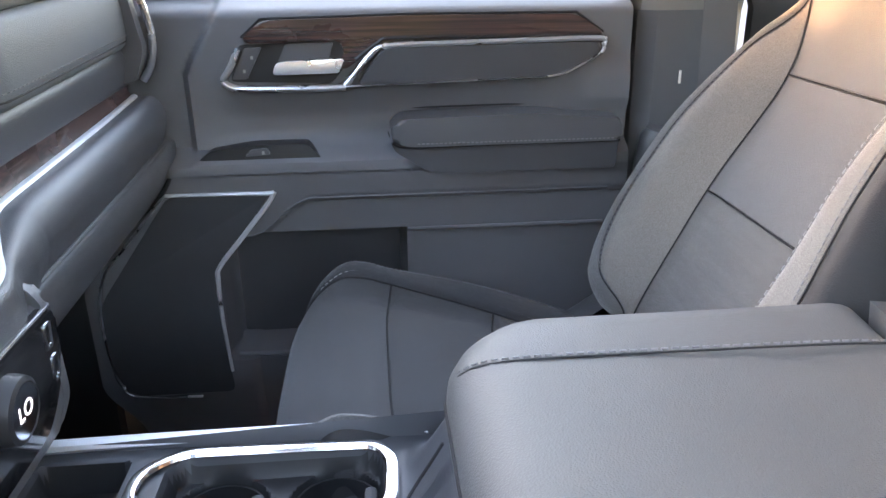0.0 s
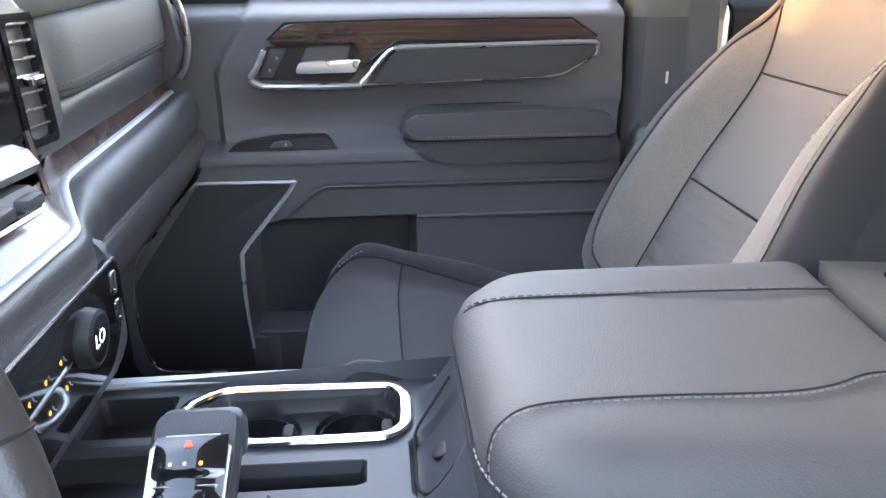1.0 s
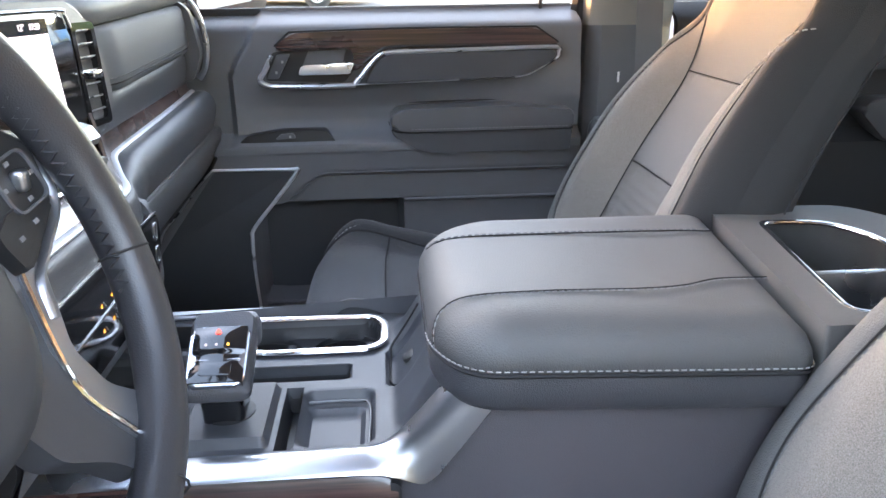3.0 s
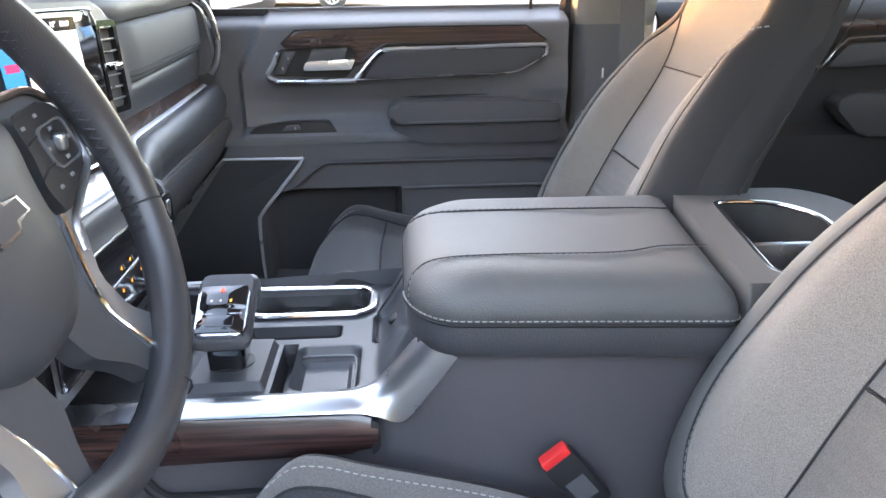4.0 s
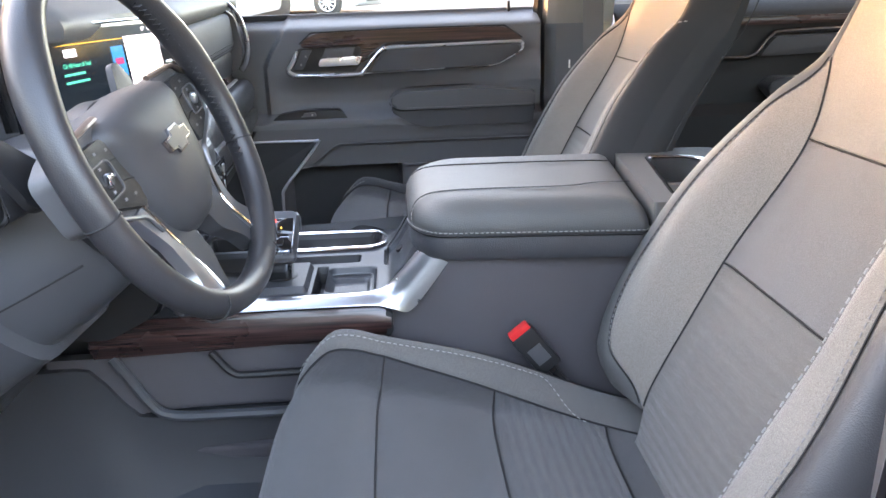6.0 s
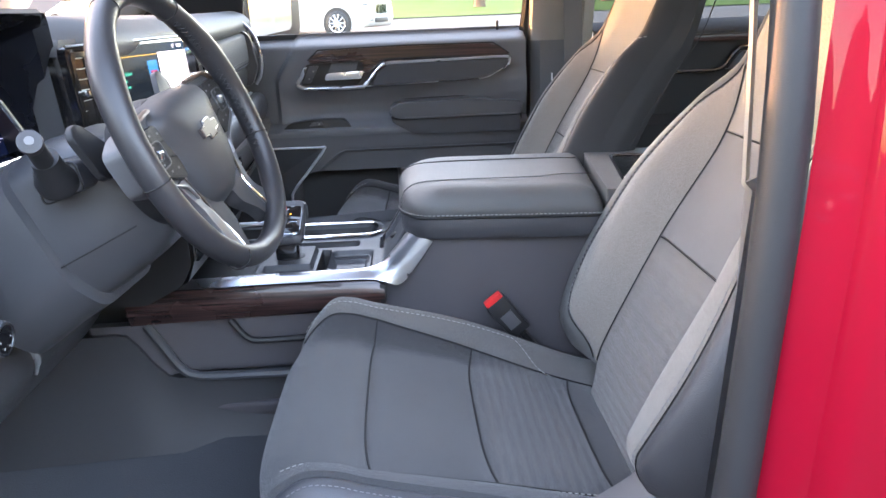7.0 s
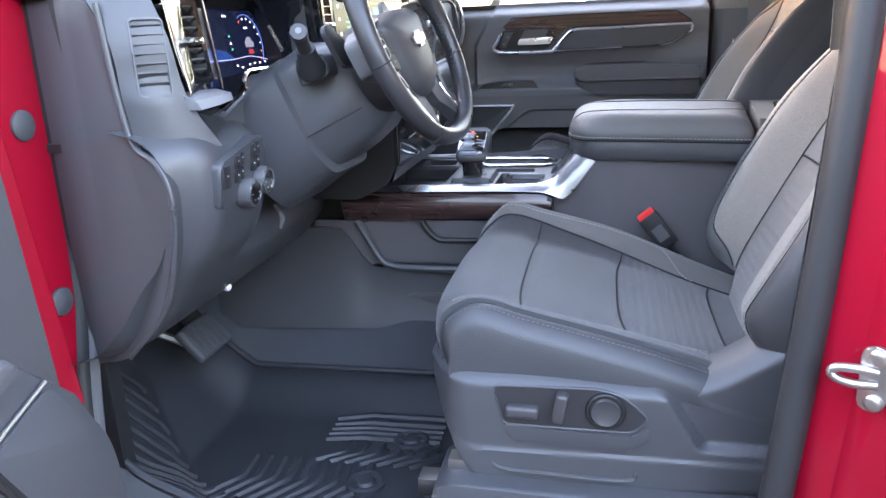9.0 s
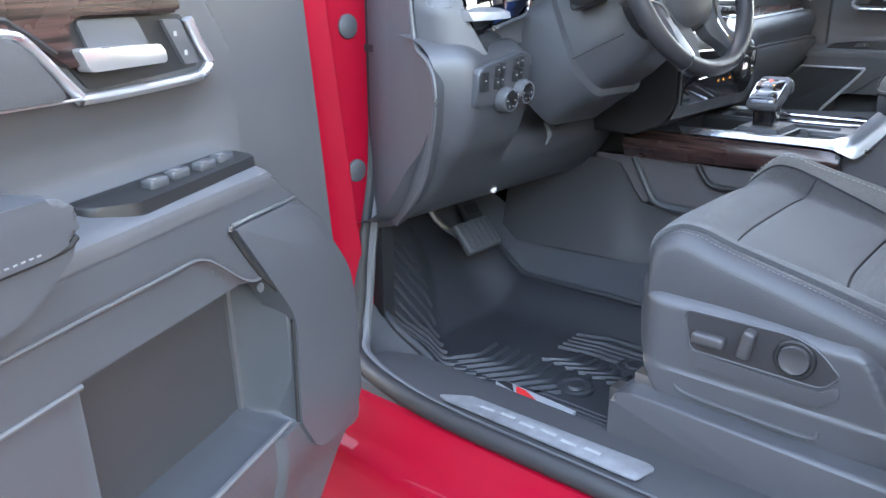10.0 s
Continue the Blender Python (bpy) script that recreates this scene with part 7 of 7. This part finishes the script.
part("lower_cover", loft([[(0.412, 0.87, z), (0.420, 0.822, z), (0.445, 0.800, z), (0.56, 0.800, z), (0.60, 0.84, z)] for z in (0.65, 0.9, 1.2, 1.395)]), PLASTIC_SOFT, pc)
part("upper_cover", loft([[(0.415, 0.87 - k, z), (0.425, 0.826 - k, z), (0.45, 0.806 - k, z), (0.565, 0.806 - k, z), (0.60, 0.84 - k, z)] for z, k in ((1.388, 0.0), (1.55, 0.04), (1.72, 0.10), (1.90, 0.16))]), PILLAR_TRIM, pc, "pale grey upper cover")
part("pillar_seal", tube(spline([(0.412, 0.872, 0.70), (0.412, 0.868, 1.1), (0.417, 0.862, 1.42), (0.43, 0.79, 1.66), (0.44, 0.70, 1.87)], 6), 0.014, 8), RUBBER, pc)
blt = thing("seat_belt", "grey seat belt webbing running down the pillar", "seat belt")
part("webbing", loft([[(0.498 + 0.02 * t, 0.792 - 0.04 * t, 1.86 - 1.05 * t), (0.545 + 0.02 * t, 0.785 - 0.06 * t, 1.86 - 1.05 * t)] for t in (0, 0.2, 0.4, 0.6, 0.8, 1.0)]), PLASTIC, blt)
part("belt_anchor", lathe([(0.028, 0), (0.030, 0.02), (0.030, 0.06), (0.022, 0.075)], (0.445, 0.775, 1.14), (0.1, -0.1, 1), 24), GREY_PLASTIC, blt)
part("belt_label", block((0.468, 0.745, 1.300), (0.004, 0.003, 0.02), 0.001), WHITE_PLASTIC, blt)
rdp = thing("rear_passenger_door", "rear door panel, darkened for the shaded rear cab, with chrome handle bezel", "car door")
rput = lambda x, z, d: (x, 0.80 - d, z)
# Black plastic panel: shade of the rear cab put into its colour.
part("door_panel", sheet(lambda u, v: rput(0.60 + 1.1 * u, 0.66 + 0.775 * v, -0.06 * step(0.955, 1.0, v) + 0.03 * step(0.66, 0.64, v)), 20, 60, (0, 0.02, 0)), PLASTIC_DARK, rdp)
part("wood_trim", prism(rounded([(0.80, 1.375), (0.84, 1.395), (1.40, 1.395), (1.42, 1.375)], 0.01), rput, 0.0, 0.012, 0.004), WOOD, rdp)
part("bezel_chrome", tube(spline([rput(x, z, 0.012) for x, z in ((0.78, 1.335), (0.80, 1.30), (0.90, 1.295), (0.96, 1.300), (1.00, 1.345), (1.06, 1.358), (1.42, 1.36))], 6), 0.0058, 8), CHROME, rdp)
part("grip_pad", prism(rounded([(1.01, 1.345), (1.42, 1.352), (1.42, 1.31), (0.97, 1.296)], 0.01), rput, 0.0, 0.02, 0.008, 3), LEATHER, rdp)
part("armrest", prism(rounded([(0.98, 1.22), (1.01, 1.245), (1.45, 1.24), (1.45, 1.15), (1.05, 1.15)], 0.015), rput, 0.0, 0.055, 0.015, 3), LEATHER, rdp)
rp = part("window_pane", sheet(lambda u, v: (0.60 + 1.36 * u, 0.885 - 0.17 * v, 1.43 + 0.44 * v), 2, 2), TINTED, rdp, "dark tinted window glass")
rp.visible_shadow = False
rs = thing("rear_bench", "black cloth rear bench seat in the shade", "car seat")
part("bench_cushion", block((1.45, 0.0, 0.93), (0.52, 1.36, 0.16), 0.05, 4), CLOTH_DARK, rs)
part("bench_back", block((1.80, 0.0, 1.28), (0.14, 1.36, 0.66), 0.05, 4, Matrix.Rotation(radians(-10), 3, "Y")), CLOTH_DARK, rs)
part("bench_base", block((1.45, 0.0, 0.72), (0.50, 1.30, 0.26), 0.02), PLASTIC_DARK, rs)

# ---------- outside ----------
SLOPE = math.tan(radians(2.95))


def lot(x, y):
    return SLOPE * max(0.0, y - 1.3) if y < 60 else SLOPE * 58.7


ASPHALT = material("asphalt_lot", (0.048, 0.049, 0.052), 0.85, grain=1.0, grain_scale=120, vary=0.25, vary_scale=0.6)
GRASS = material("mown_grass", (0.045, 0.105, 0.012), 0.9, grain=1.0, grain_scale=30, vary=0.3, vary_scale=1.2, second=(0.075, 0.115, 0.022), spec=0.1)
BARK = material("tree_bark", (0.10, 0.07, 0.05), 0.9, grain=1.0, grain_scale=20, vary=0.3)
coords = [-300, -120, -60, -30, -12, -4, 0, 1.3, 3, 6, 12, 20, 24, 28, 36, 46, 60, 120, 300]
bm = bmesh.new()
gv = [[bm.verts.new((x, y, lot(x, y))) for y in coords] for x in (-300, -100, -40, -15, -5, 0, 5, 15, 40, 100, 300)]
for i in range(10):
    for j in range(len(coords) - 1):
        bm.faces.new((gv[i][j], gv[i + 1][j], gv[i + 1][j + 1], gv[i][j + 1]))
tagged(part("ground", bm, ASPHALT), "pale worn asphalt parking lot", "ground", kind="structure")
tagged(part("grass_strip", loft([[(x, y, lot(x, y) + 0.03) for y in (27, 29, 34, 42, 52)] for x in (-60, -20, 0, 20, 60)]), GRASS), "green mown grass strip past the lot", "grass", kind="stuff")
for x, y in ((3.6, 33), (6.3, 36), (-2.0, 38), (9.5, 34), (1.6, 44)):
    tree = thing("tree", "bare brown tree trunk on the grass strip", "tree", group="trees on the grass")
    part("trunk", tube([(x, y, lot(x, y) - 0.1), (x + 0.05, y, lot(x, y) + 2), (x, y, lot(x, y) + 5)], 0.24, 10, taper=lambda t: 1.25 - 0.5 * t), BARK, tree)
BLUE = material("blue_panel", (0.05, 0.25, 0.55), 0.5)
PALE_WALL = material("pale_wall", (0.6, 0.62, 0.62), 0.7)
bld = thing("far_building", "long low building with pale walls and blue panels", "building")
part("wall", block((10, 70, lot(0, 70) + 2.2), (80, 8, 4.4), 0.0), PALE_WALL, bld)
for i in range(12):
    part("blue_panel", block((-25 + 6 * i, 65.9, lot(0, 70) + 1.3), (3.6, 0.3, 2.2), 0.0), BLUE, bld)
CAR_WHITE = material("white_car_paint", (0.40, 0.40, 0.40), 0.3, coat=1.0)


def suv(x0, y0, name, label, mat, yaw=0.0):
    """Parked estate car; (x0, y0) is under the front wheel near the camera's side, nose towards +x before the turn."""
    car = thing(name, label, "car")
    z0 = lot(0, y0)
    turn = Matrix.Translation((x0, y0, z0)) @ Matrix.Rotation(radians(yaw), 4, "Z")
    q = lambda u, v, d: tuple(turn @ Vector((u, d, v)))
    side = [(-3.4, 0.30), (-3.45, 0.75), (-3.35, 1.08), (-3.1, 1.55), (-1.5, 1.72), (-0.95, 1.64), (-0.15, 1.16), (0.62, 1.02), (0.88, 0.84), (0.93, 0.45), (0.85, 0.22), (0.40, 0.20), (-0.40, 0.20), (-2.2, 0.20), (-3.0, 0.20)]
    part("body", prism(rounded(side, 0.12, 3), q, 1.85, 0.0, 0.16, 4), mat, car)
    part("side_window", prism(rounded([(-2.95, 1.12), (-2.75, 1.45), (-1.45, 1.60), (-0.98, 1.54), (-0.42, 1.14)], 0.05), q, 0.03, -0.006), GLOSS_BLACK, car)
    scr_ = [[(-0.95, 1.62), (-0.18, 1.18)][k] for k in (0, 1)]
    part("windscreen", loft([[q(scr_[0][0] + 0.02, scr_[0][1] + 0.01, y), q(scr_[1][0], scr_[1][1] + 0.02, y)] for y in (0.18, 0.9, 1.67)]), GLOSS_BLACK, car)
    for u in (0.0, -2.62):
        part("wheel_arch", lathe([(0.41, 0), (0.41, 0.02), (0.36, 0.022)], q(u, 0.345, 0.004), turn.to_3x3() @ Vector((0, -1, 0)), 32), PLASTIC_DARK, car)
        wh = part("wheel", lathe([(0.33, 0), (0.345, 0.03), (0.345, 0.2), (0.31, 0.225)], q(u, 0.345, 0.19), turn.to_3x3() @ Vector((0, -1, 0)), 32), RUBBER, car)
        part("rim", lathe([(0.24, 0), (0.24, 0.02), (0.20, 0.0), (0.02, 0.01)], q(u, 0.345, -0.03), turn.to_3x3() @ Vector((0, -1, 0)), 24), STEEL, wh)
        for a in range(0, 360, 36):
            part("rim_spoke", tube([q(u, 0.345, -0.052), q(u + 0.23 * math.cos(radians(a)), 0.345 + 0.23 * math.sin(radians(a)), -0.048)], 0.02, 6), SATIN, wh)
    for y in (0.12, 1.73):
        part("headlight", block(q(0.80, 0.84, y), (0.16, 0.26, 0.14), 0.04, 3, turn.to_3x3()), SATIN, car)
        part("fog_lamp", block(q(0.86, 0.42, y + (0.1 if y < 1 else -0.1)), (0.10, 0.30, 0.07), 0.02, 2, turn.to_3x3()), GLOSS_BLACK, car)
    gr = part("grille", block(q(0.885, 0.70, 0.92), (0.08, 0.95, 0.30), 0.03, 2, turn.to_3x3()), SATIN, car)
    for i in range(9):
        part("grille_slat", block(q(0.93, 0.70, 0.55 + 0.092 * i), (0.012, 0.035, 0.25), 0.0, turn=turn.to_3x3()), GLOSS_BLACK, gr)
    part("lower_intake", block(q(0.90, 0.40, 0.92), (0.08, 0.9, 0.12), 0.02, 2, turn.to_3x3()), PLASTIC_DARK, car)
    return car


suv(-1.59, 20.0, "parked_car", "white estate car parked on the lot", CAR_WHITE, -20)
suv(-8.6, 24.0, "parked_car", "white car parked further along the lot", CAR_WHITE, -20)

# unseen tree belt added on the driver's side, behind the walk, to block low sky
SKY_BLOCK = material("sky_block_foliage", (0.05, 0.06, 0.03), 0.9, grain=1.0, grain_scale=6, vary=0.5, vary_scale=0.8, second=(0.02, 0.025, 0.015), spec=0.1)
rng = random.Random(7)
belt = []
for i in range(61):
    x = -30 + i
    h = 4.0 + 0.9 * math.sin(i * 0.7) + rng.uniform(-0.5, 0.5)
    belt.append([(x, -9.0 + rng.uniform(-0.4, 0.4), 0.0), (x, -8.6 + rng.uniform(-0.7, 0.7), h * 0.3), (x, -9.0 + rng.uniform(-0.7, 0.7), h * 0.65), (x, -9.8 + rng.uniform(-0.5, 0.5), h), (x, -11.0, h * 0.9)])
tagged(part("backdrop", loft(belt), SKY_BLOCK), "added unseen tree belt that holds back low sky light", "trees", kind="structure")
